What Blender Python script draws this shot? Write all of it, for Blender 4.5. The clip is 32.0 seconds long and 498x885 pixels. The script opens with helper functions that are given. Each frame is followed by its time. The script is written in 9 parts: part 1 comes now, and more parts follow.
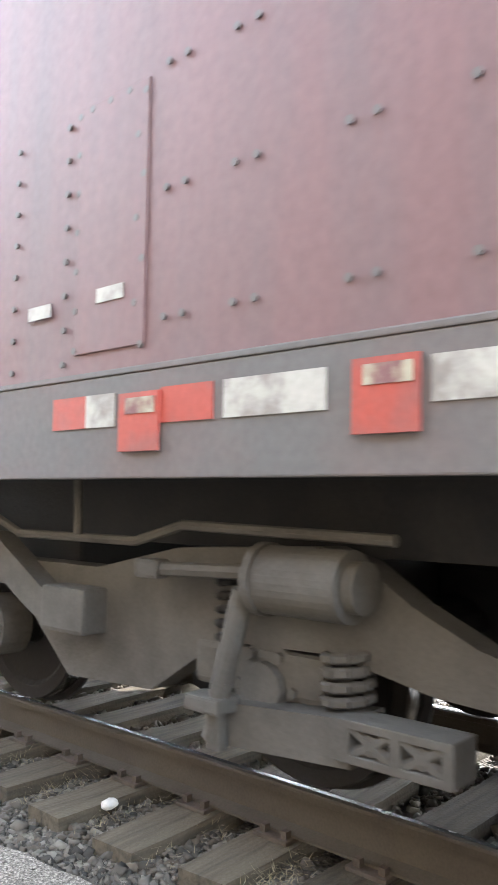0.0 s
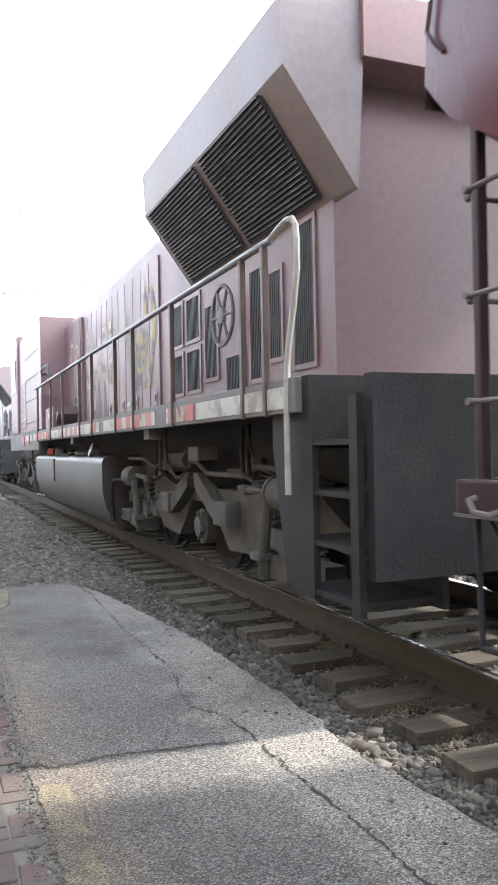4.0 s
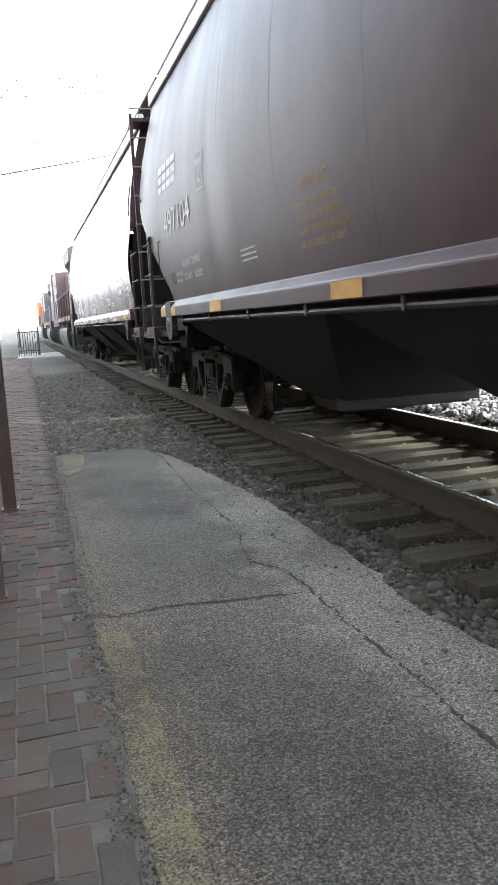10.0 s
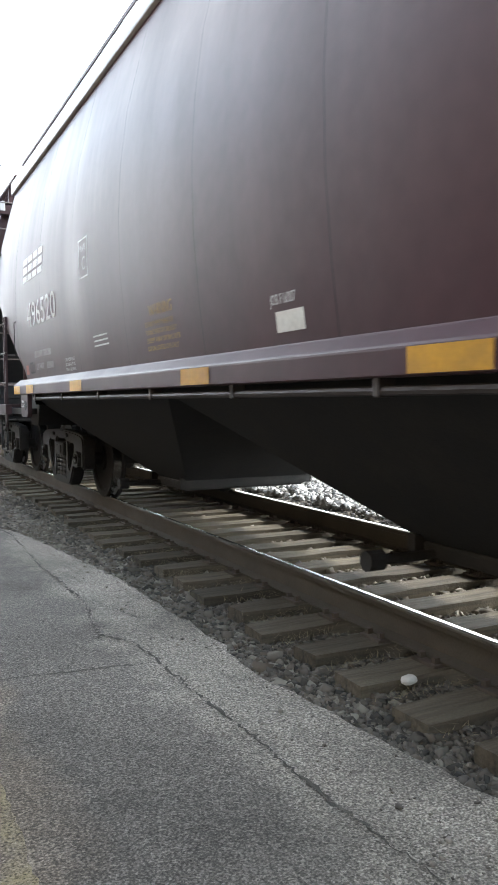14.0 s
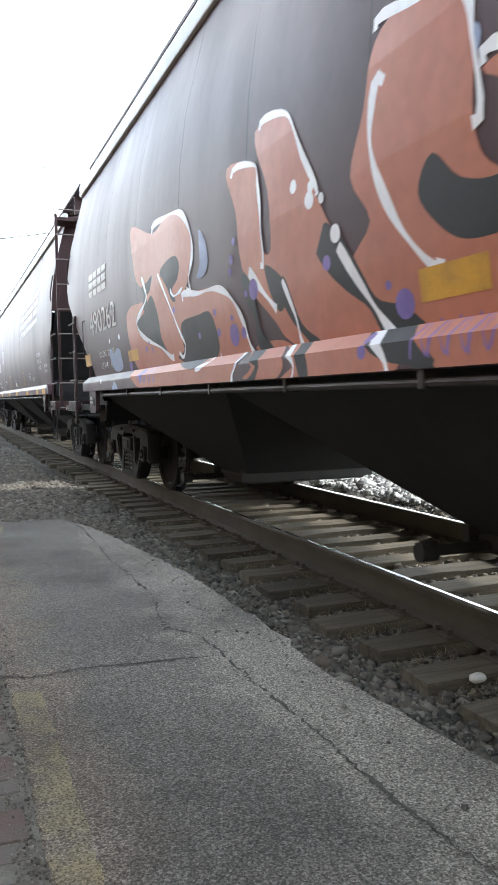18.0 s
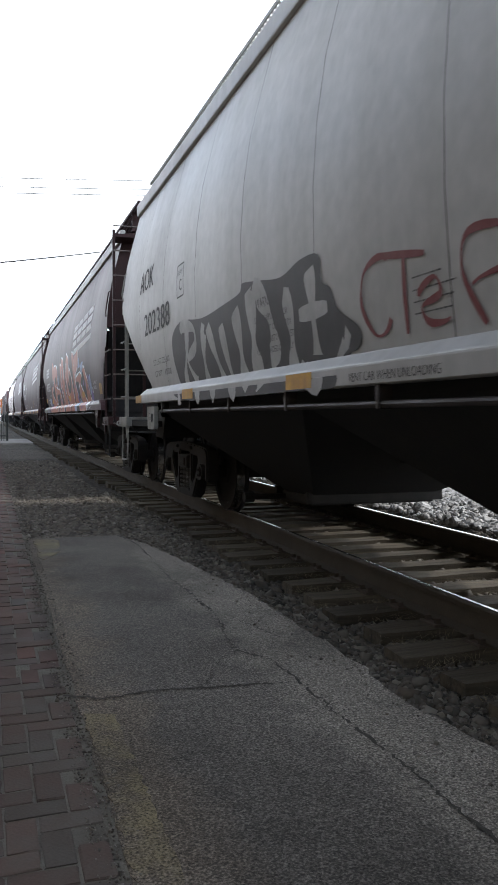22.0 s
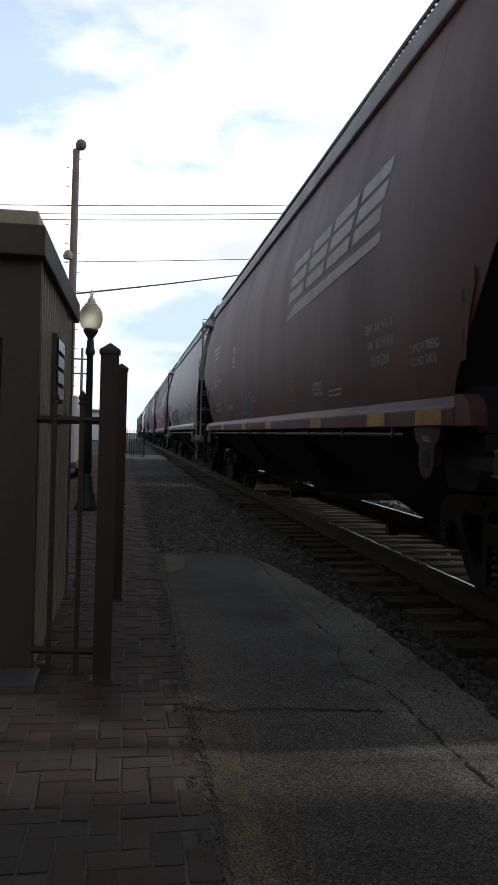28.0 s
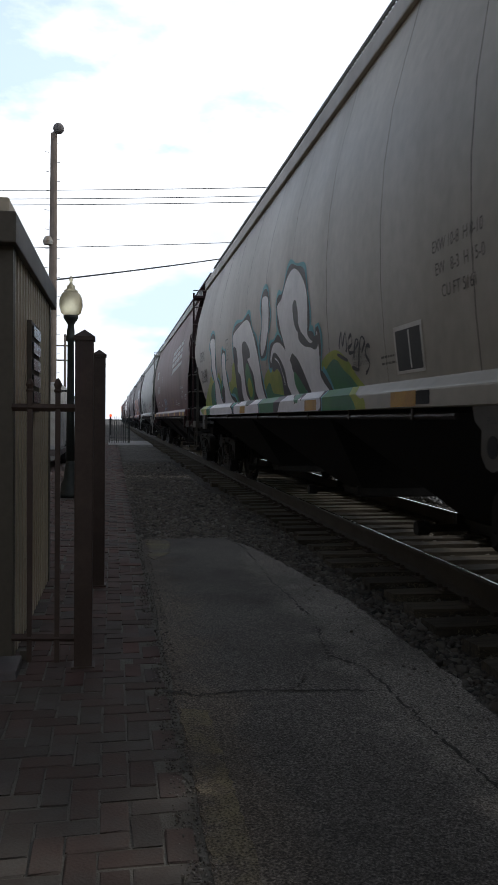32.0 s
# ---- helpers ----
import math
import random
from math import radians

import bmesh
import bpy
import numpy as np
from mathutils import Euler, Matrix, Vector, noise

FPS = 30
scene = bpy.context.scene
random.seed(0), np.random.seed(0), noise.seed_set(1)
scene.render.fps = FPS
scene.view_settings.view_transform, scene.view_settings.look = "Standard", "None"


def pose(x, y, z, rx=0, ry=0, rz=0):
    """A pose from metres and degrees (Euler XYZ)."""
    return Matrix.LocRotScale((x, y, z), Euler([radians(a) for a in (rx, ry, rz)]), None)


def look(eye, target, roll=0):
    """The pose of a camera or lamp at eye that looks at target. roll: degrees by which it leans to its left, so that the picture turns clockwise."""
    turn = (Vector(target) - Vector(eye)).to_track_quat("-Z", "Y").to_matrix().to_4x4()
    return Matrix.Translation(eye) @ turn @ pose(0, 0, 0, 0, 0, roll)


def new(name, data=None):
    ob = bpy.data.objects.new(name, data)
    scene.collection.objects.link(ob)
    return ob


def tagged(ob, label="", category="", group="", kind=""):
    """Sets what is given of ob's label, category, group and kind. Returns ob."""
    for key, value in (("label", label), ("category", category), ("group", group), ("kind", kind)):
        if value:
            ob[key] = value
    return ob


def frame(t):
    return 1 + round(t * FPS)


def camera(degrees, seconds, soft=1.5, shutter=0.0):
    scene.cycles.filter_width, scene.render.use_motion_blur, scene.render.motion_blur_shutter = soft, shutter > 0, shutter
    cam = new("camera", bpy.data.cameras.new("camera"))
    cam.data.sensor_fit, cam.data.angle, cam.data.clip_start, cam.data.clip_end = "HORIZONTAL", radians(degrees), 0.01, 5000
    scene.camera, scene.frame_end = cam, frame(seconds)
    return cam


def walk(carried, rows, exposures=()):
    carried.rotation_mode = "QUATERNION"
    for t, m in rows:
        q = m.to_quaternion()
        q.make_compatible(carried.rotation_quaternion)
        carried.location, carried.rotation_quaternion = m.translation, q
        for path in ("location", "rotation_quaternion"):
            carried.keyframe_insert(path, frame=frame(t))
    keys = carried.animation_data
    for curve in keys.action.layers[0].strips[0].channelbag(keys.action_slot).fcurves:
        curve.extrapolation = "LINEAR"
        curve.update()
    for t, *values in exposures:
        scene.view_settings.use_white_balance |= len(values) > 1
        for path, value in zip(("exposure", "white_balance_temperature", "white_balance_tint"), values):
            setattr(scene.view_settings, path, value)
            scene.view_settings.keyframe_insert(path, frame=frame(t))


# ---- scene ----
cam = camera(35.54, 32.0, soft=1.5, shutter=0.15)
PATH = [
    (0, (-2.669, -0.043, 1.185), (4.847, 6.511, 1.930), 0.94),
    (0.5, (-2.654, -0.047, 1.201), (4.841, 6.552, 1.736), 1.43),
    (1, (-2.636, -0.040, 1.194), (4.869, 6.553, 1.637), 0.45),
    (1.5, (-2.643, -0.037, 1.194), (4.879, 6.541, 1.580), 0.13),
    (2, (-2.659, -0.042, 1.195), (4.837, 6.566, 1.581), 0.48),
    (2.5, (-2.652, -0.019, 1.205), (4.660, 6.798, 1.465), 1.19),
    (3, (-2.662, 0.020, 1.234), (3.930, 7.541, 1.262), 0.99),
    (3.5, (-2.711, 0.050, 1.238), (2.153, 8.783, 1.508), 0.20),
    (5.5, (-2.755, 0.011, 1.187), (0.117, 9.583, 0.850), -1.89),
    (6, (-2.740, 0.074, 1.159), (0.430, 9.550, 0.756), -2.21),
    (6.5, (-2.741, 0.115, 1.158), (0.468, 9.570, 0.600), -2.19),
    (7, (-2.708, 0.060, 1.159), (0.357, 9.545, 0.364), -2.56),
    (7.5, (-2.688, -0.050, 1.156), (0.619, 9.332, 0.136), -2.49),
    (8, (-2.665, -0.114, 1.167), (0.531, 9.278, -0.083), -3.87),
    (8.5, (-2.631, -0.055, 1.150), (0.042, 9.460, -0.373), -6.72),
    (9, (-2.572, 0.045, 1.158), (0.196, 9.546, -0.283), -4.58),
    (9.5, (-2.570, 0.109, 1.159), (0.005, 9.666, -0.267), -3.33),
    (10, (-2.555, 0.124, 1.152), (0.104, 9.634, -0.424), -3.05),
    (10.5, (-2.553, 0.130, 1.142), (0.103, 9.626, -0.525), -3.23),
    (11, (-2.545, 0.122, 1.143), (0.217, 9.581, -0.556), -3.28),
    (11.5, (-2.545, 0.126, 1.140), (0.380, 9.547, -0.499), -2.97),
    (12, (-2.576, 0.095, 1.161), (0.106, 9.631, -0.209), -2.76),
    (12.5, (-2.587, 0.093, 1.119), (0.223, 9.630, 0.048), -4.56),
    (13, (-2.625, -0.035, 1.135), (0.794, 9.312, 0.163), -2.93),
    (13.5, (-2.632, -0.082, 1.136), (1.175, 9.132, 0.364), 0.26),
    (14, (-2.631, -0.112, 1.137), (1.833, 8.820, 0.597), -0.26),
    (14.5, (-2.631, -0.137, 1.150), (1.845, 8.791, 0.649), -0.94),
    (16.5, (-2.610, -0.073, 1.116), (1.923, 8.821, 0.517), -1.07),
    (17, (-2.611, -0.099, 1.119), (1.959, 8.777, 0.535), -1.54),
    (17.5, (-2.585, -0.136, 1.135), (1.506, 8.958, 0.397), -3.59),
    (18, (-2.595, -0.112, 1.128), (1.051, 9.181, 0.535), -0.91),
    (18.5, (-2.590, -0.113, 1.132), (1.137, 9.151, 0.587), -1.33),
    (19, (-2.604, -0.124, 1.131), (0.995, 9.191, 0.611), -0.73),
    (19.5, (-2.609, -0.112, 1.135), (0.929, 9.228, 0.627), -0.23),
    (20, (-2.625, -0.106, 1.135), (0.794, 9.273, 0.554), 0.43),
    (20.5, (-2.659, -0.024, 1.116), (0.676, 9.388, 0.575), 1.27),
    (21, (-2.707, 0.055, 1.120), (0.779, 9.426, 0.968), -0.88),
    (21.5, (-2.736, 0.100, 1.108), (0.439, 9.581, 0.942), 1.03),
    (22, (-2.736, 0.086, 1.104), (0.440, 9.563, 0.776), 0.17),
    (22.5, (-2.749, 0.067, 1.110), (0.327, 9.576, 0.776), 0.93),
    (23, (-2.737, 0.087, 1.102), (0.124, 9.659, 0.661), 0.91),
    (23.5, (-2.749, 0.089, 1.109), (0.047, 9.677, 0.606), 0.96),
    (24, (-2.750, 0.095, 1.108), (0.055, 9.678, 0.559), 1.04),
    (24.5, (-2.754, 0.089, 1.112), (0.003, 9.689, 0.613), 1.20),
    (25, (-2.754, 0.100, 1.115), (0.083, 9.678, 0.667), 1.66),
    (25.5, (-2.758, 0.098, 1.115), (0.074, 9.680, 0.726), 1.77),
    (26, (-2.741, 0.081, 1.114), (-0.397, 9.800, 0.910), 1.88),
    (26.5, (-2.721, -0.052, 1.122), (-0.910, 9.779, 0.881), 3.05),
    (28.5, (-2.702, -0.030, 1.142), (-1.181, 9.854, 1.081), 1.44),
    (29, (-2.691, -0.040, 1.150), (-1.158, 9.841, 1.062), 1.03),
    (29.5, (-2.697, -0.041, 1.148), (-1.341, 9.866, 1.046), -0.72),
    (30, (-2.689, -0.042, 1.147), (-1.420, 9.877, 1.045), -1.15),
    (30.5, (-2.679, -0.035, 1.144), (-1.305, 9.869, 1.018), -0.32),
    (31, (-2.680, -0.045, 1.144), (-1.228, 9.849, 1.049), -0.73),
    (31.5, (-2.673, -0.050, 1.139), (-1.056, 9.816, 0.928), -0.74),
    (32, (-2.662, -0.048, 1.138), (-0.937, 9.798, 0.847), 0.63),
]
walk(cam, [(t, look(eye, target, roll)) for t, eye, target, roll in PATH], exposures=[(0, 3.2, 6200, 10), (2, 3.2, 6100, 10), (3, 3.6, 5900, 10), (3.5, 3, 6050, 10), (5.5, 0.6, 6250, 10), (6.3, 0.12, 6250, 10), (7, 0.95, 6250, 10), (8, 1.6, 6250, 6), (9, 1.75, 6250, 6), (12, 1.6, 6250, 6), (14, 2, 6250, 6), (17, 2.5, 6250, 6), (18, 1.7, 6250, 6), (20, 1.4, 6250, 6), (21.5, 0.7, 6250, 10), (23, -0.28, 6250, 10), (24, -0.4, 6250, 10), (28, -1.28, 6220, 10), (31, -1.4, 6200, 10), (32, -1.12, 6200, 10)])


# ---- light ----
SUN_ELEV, SUN_AZ = radians(40), radians(96)
sun = new("sun", bpy.data.lights.new("sun", "SUN"))
sun.data.energy, sun.data.angle, sun.data.color = 2.2, radians(2.5), (1.0, 0.95, 0.88)
sun.matrix_world = look((30 * math.sin(SUN_AZ) * math.cos(SUN_ELEV), 30 * math.cos(SUN_AZ) * math.cos(SUN_ELEV), 30 * math.sin(SUN_ELEV)), (0, 0, 0))

world = bpy.data.worlds.new("world")
scene.world = world
world.use_nodes = True
wt = world.node_tree
wt.nodes.clear()
w_out, w_bg = wt.nodes.new("ShaderNodeOutputWorld"), wt.nodes.new("ShaderNodeBackground")
w_sky, w_mix, w_noise = wt.nodes.new("ShaderNodeTexSky"), wt.nodes.new("ShaderNodeMix"), wt.nodes.new("ShaderNodeTexNoise")
w_ramp, w_co, w_map = wt.nodes.new("ShaderNodeValToRGB"), wt.nodes.new("ShaderNodeTexCoord"), wt.nodes.new("ShaderNodeMapping")
w_n2, w_r2, w_cloud = wt.nodes.new("ShaderNodeTexNoise"), wt.nodes.new("ShaderNodeValToRGB"), wt.nodes.new("ShaderNodeMix")
w_sky.sky_type, w_sky.sun_disc = "NISHITA", False
w_sky.sun_elevation, w_sky.sun_rotation = SUN_ELEV, SUN_AZ
w_sky.air_density, w_sky.dust_density = 1.0, 1.5
w_map.inputs["Scale"].default_value = (1.0, 1.0, 2.2)
w_map.inputs["Location"].default_value = (3.42, 0.4, 0.2)
w_noise.inputs["Scale"].default_value, w_noise.inputs["Detail"].default_value, w_noise.inputs["Roughness"].default_value = 2.4, 10.0, 0.55
w_ramp.color_ramp.elements[0].position, w_ramp.color_ramp.elements[1].position = 0.43, 0.50
w_ramp.color_ramp.elements[0].color = (0.74, 0.74, 0.74, 1)
w_n2.inputs["Scale"].default_value, w_n2.inputs["Detail"].default_value = 3.7, 6.0
w_r2.color_ramp.elements[0].position, w_r2.color_ramp.elements[1].position = 0.3, 0.7
w_r2.color_ramp.elements[0].color, w_r2.color_ramp.elements[1].color = (20.0, 20.8, 22.0, 1), (36.0, 36.4, 37.0, 1)
w_mix.data_type = "RGBA"
wt.links.new(w_co.outputs["Generated"], w_map.inputs["Vector"])
wt.links.new(w_map.outputs["Vector"], w_noise.inputs["Vector"])
wt.links.new(w_map.outputs["Vector"], w_n2.inputs["Vector"])
wt.links.new(w_noise.outputs["Fac"], w_ramp.inputs["Fac"])
wt.links.new(w_n2.outputs["Fac"], w_r2.inputs["Fac"])
w_sep, w_thin, w_mul = wt.nodes.new("ShaderNodeSeparateXYZ"), wt.nodes.new("ShaderNodeMapRange"), wt.nodes.new("ShaderNodeMath")
w_thin.interpolation_type = "SMOOTHSTEP"
w_thin.inputs["From Min"].default_value, w_thin.inputs["From Max"].default_value = 0.38, 0.80
w_thin.inputs["To Min"].default_value, w_thin.inputs["To Max"].default_value = 1.0, 0.12
w_mul.operation = "MULTIPLY"
wt.links.new(w_co.outputs["Generated"], w_sep.inputs["Vector"])
wt.links.new(w_sep.outputs["Z"], w_thin.inputs["Value"])
wt.links.new(w_ramp.outputs["Color"], w_mul.inputs[0])
wt.links.new(w_thin.outputs["Result"], w_mul.inputs[1])
wt.links.new(w_mul.outputs["Value"], w_mix.inputs["Factor"])
wt.links.new(w_sky.outputs["Color"], w_mix.inputs["A"])
w_edge = wt.nodes.new("ShaderNodeMapRange")
w_edge.inputs["From Min"].default_value, w_edge.inputs["From Max"].default_value = 0.43, 0.50
w_cloud.data_type = "RGBA"
w_cloud.inputs["A"].default_value = (23.0, 27.5, 33.0, 1)
wt.links.new(w_noise.outputs["Fac"], w_edge.inputs["Value"])
wt.links.new(w_edge.outputs["Result"], w_cloud.inputs["Factor"])
wt.links.new(w_r2.outputs["Color"], w_cloud.inputs["B"])
wt.links.new(w_cloud.outputs["Result"], w_mix.inputs["B"])
# clouds are whiter on the sun's side, dimmer and bluer away from it
w_away, w_tint, w_mult = wt.nodes.new("ShaderNodeMapRange"), wt.nodes.new("ShaderNodeMix"), wt.nodes.new("ShaderNodeMix")
w_away.interpolation_type = "SMOOTHSTEP"
w_away.inputs["From Min"].default_value, w_away.inputs["From Max"].default_value = -0.75, 0.05
w_tint.data_type = w_mult.data_type = "RGBA"
w_mult.blend_type, w_mult.inputs["Factor"].default_value = "MULTIPLY", 1.0
w_tint.inputs["A"].default_value, w_tint.inputs["B"].default_value = (0.68, 0.72, 0.79, 1), (1, 1, 1, 1)
wt.links.new(w_sep.outputs["X"], w_away.inputs["Value"])
wt.links.new(w_away.outputs["Result"], w_tint.inputs["Factor"])
wt.links.new(w_mix.outputs["Result"], w_mult.inputs["A"])
wt.links.new(w_tint.outputs["Result"], w_mult.inputs["B"])
wt.links.new(w_mult.outputs["Result"], w_bg.inputs["Color"])
w_bg.inputs["Strength"].default_value = 0.1
wt.links.new(w_bg.outputs["Background"], w_out.inputs["Surface"])


# ---- materials ----
def mat(name, color, rough=0.6, metal=0.0, dirt=0.0, dirt_color=(0.10, 0.085, 0.07), scale=3.0, grain=40.0, bump=0.15, streak=False, spec=0.22, vary=0.0, coat=0.0, lo=0.42, hi=0.72, grainy=False):
    m = bpy.data.materials.new(name)
    m.use_nodes = True
    nt = m.node_tree
    b = nt.nodes["Principled BSDF"]
    co = nt.nodes.new("ShaderNodeTexCoord")
    n1, n2 = nt.nodes.new("ShaderNodeTexNoise"), nt.nodes.new("ShaderNodeTexNoise")
    n1.inputs["Scale"].default_value, n1.inputs["Detail"].default_value, n1.inputs["Roughness"].default_value = scale, 6.0, 0.6
    n2.inputs["Scale"].default_value, n2.inputs["Detail"].default_value = grain, 3.0
    src = co.outputs["Object"]
    if streak or grainy:
        mp = nt.nodes.new("ShaderNodeMapping")
        mp.inputs["Scale"].default_value = (0.25, 5.0, 5.0) if grainy else (1.0, 1.6, 0.22)
        nt.links.new(src, mp.inputs["Vector"])
        nt.links.new(mp.outputs["Vector"], n1.inputs["Vector"])
    else:
        nt.links.new(src, n1.inputs["Vector"])
    nt.links.new(src, n2.inputs["Vector"])
    r = nt.nodes.new("ShaderNodeValToRGB")
    r.color_ramp.elements[0].position, r.color_ramp.elements[1].position = lo, hi
    r.color_ramp.elements[0].color, r.color_ramp.elements[1].color = (0, 0, 0, 1), (dirt, dirt, dirt, 1)
    nt.links.new(n1.outputs["Fac"], r.inputs["Fac"])
    mx = nt.nodes.new("ShaderNodeMix")
    mx.data_type = "RGBA"
    mx.inputs["A"].default_value, mx.inputs["B"].default_value = (*color, 1), (*dirt_color, 1)
    nt.links.new(r.outputs["Color"], mx.inputs["Factor"])
    hs = nt.nodes.new("ShaderNodeHueSaturation")
    mr = nt.nodes.new("ShaderNodeMapRange")
    mr.inputs["To Min"].default_value, mr.inputs["To Max"].default_value = 0.82, 1.18
    nt.links.new(n2.outputs["Fac"], mr.inputs["Value"])
    val = mr.outputs["Result"]
    if vary:
        oi, mv, mu = nt.nodes.new("ShaderNodeObjectInfo"), nt.nodes.new("ShaderNodeMapRange"), nt.nodes.new("ShaderNodeMath")
        mv.inputs["To Min"].default_value, mv.inputs["To Max"].default_value = 1 - vary, 1 + vary
        mu.operation = "MULTIPLY"
        nt.links.new(oi.outputs["Random"], mv.inputs["Value"])
        nt.links.new(val, mu.inputs[0])
        nt.links.new(mv.outputs["Result"], mu.inputs[1])
        val = mu.outputs["Value"]
    nt.links.new(val, hs.inputs["Value"])
    nt.links.new(mx.outputs["Result"], hs.inputs["Color"])
    nt.links.new(hs.outputs["Color"], b.inputs["Base Color"])
    rr = nt.nodes.new("ShaderNodeMapRange")
    rr.inputs["To Min"].default_value, rr.inputs["To Max"].default_value = max(0.05, rough - 0.10), min(1.0, rough + 0.15)
    nt.links.new(n1.outputs["Fac"], rr.inputs["Value"])
    nt.links.new(rr.outputs["Result"], b.inputs["Roughness"])
    b.inputs["Metallic"].default_value = metal
    b.inputs["Specular IOR Level"].default_value = spec
    b.inputs["Coat Weight"].default_value = coat
    b.inputs["Coat Roughness"].default_value = 0.15
    if bump:
        bp = nt.nodes.new("ShaderNodeBump")
        bp.inputs["Strength"].default_value, bp.inputs["Distance"].default_value = bump, 0.01
        nt.links.new(n2.outputs["Fac"], bp.inputs["Height"])
        nt.links.new(bp.outputs["Normal"], b.inputs["Normal"])
    return m


def speckle(name, colors, scale, rough=0.9, bump=0.6, dist=0.01, big=0.8, big_amt=0.35, per_island=False):
    """Aggregate or gravel: random cells of several greys, and broad stains."""
    m = bpy.data.materials.new(name)
    m.use_nodes = True
    nt = m.node_tree
    b = nt.nodes["Principled BSDF"]
    co = nt.nodes.new("ShaderNodeTexCoord")
    ramp = nt.nodes.new("ShaderNodeValToRGB")
    ramp.color_ramp.interpolation = "LINEAR"
    while len(ramp.color_ramp.elements) < len(colors):
        ramp.color_ramp.elements.new(0.5)
    for i, c in enumerate(colors):
        ramp.color_ramp.elements[i].position = i / (len(colors) - 1)
        ramp.color_ramp.elements[i].color = (*c, 1)
    vo = nt.nodes.new("ShaderNodeTexVoronoi")
    vo.inputs["Scale"].default_value = scale
    nt.links.new(co.outputs["Object"], vo.inputs["Vector"])
    if per_island:
        geo = nt.nodes.new("ShaderNodeNewGeometry")
        nt.links.new(geo.outputs["Random Per Island"], ramp.inputs["Fac"])
    else:
        sep = nt.nodes.new("ShaderNodeSeparateColor")
        nt.links.new(vo.outputs["Color"], sep.inputs["Color"])
        nt.links.new(sep.outputs["Red"], ramp.inputs["Fac"])
    n1 = nt.nodes.new("ShaderNodeTexNoise")
    n1.inputs["Scale"].default_value, n1.inputs["Detail"].default_value, n1.inputs["Roughness"].default_value = big, 7.0, 0.62
    nt.links.new(co.outputs["Object"], n1.inputs["Vector"])
    mr = nt.nodes.new("ShaderNodeMapRange")
    mr.inputs["From Min"].default_value, mr.inputs["From Max"].default_value = 0.3, 0.7
    mr.inputs["To Min"].default_value, mr.inputs["To Max"].default_value = 1 - big_amt, 1 + big_amt
    nt.links.new(n1.outputs["Fac"], mr.inputs["Value"])
    hs = nt.nodes.new("ShaderNodeHueSaturation")
    nt.links.new(mr.outputs["Result"], hs.inputs["Value"])
    nt.links.new(ramp.outputs["Color"], hs.inputs["Color"])
    nt.links.new(hs.outputs["Color"], b.inputs["Base Color"])
    b.inputs["Roughness"].default_value = rough
    b.inputs["Specular IOR Level"].default_value = 0.3
    bp = nt.nodes.new("ShaderNodeBump")
    bp.inputs["Strength"].default_value, bp.inputs["Distance"].default_value = bump, dist
    nt.links.new(vo.outputs["Distance"], bp.inputs["Height"])
    nt.links.new(bp.outputs["Normal"], b.inputs["Normal"])
    return m


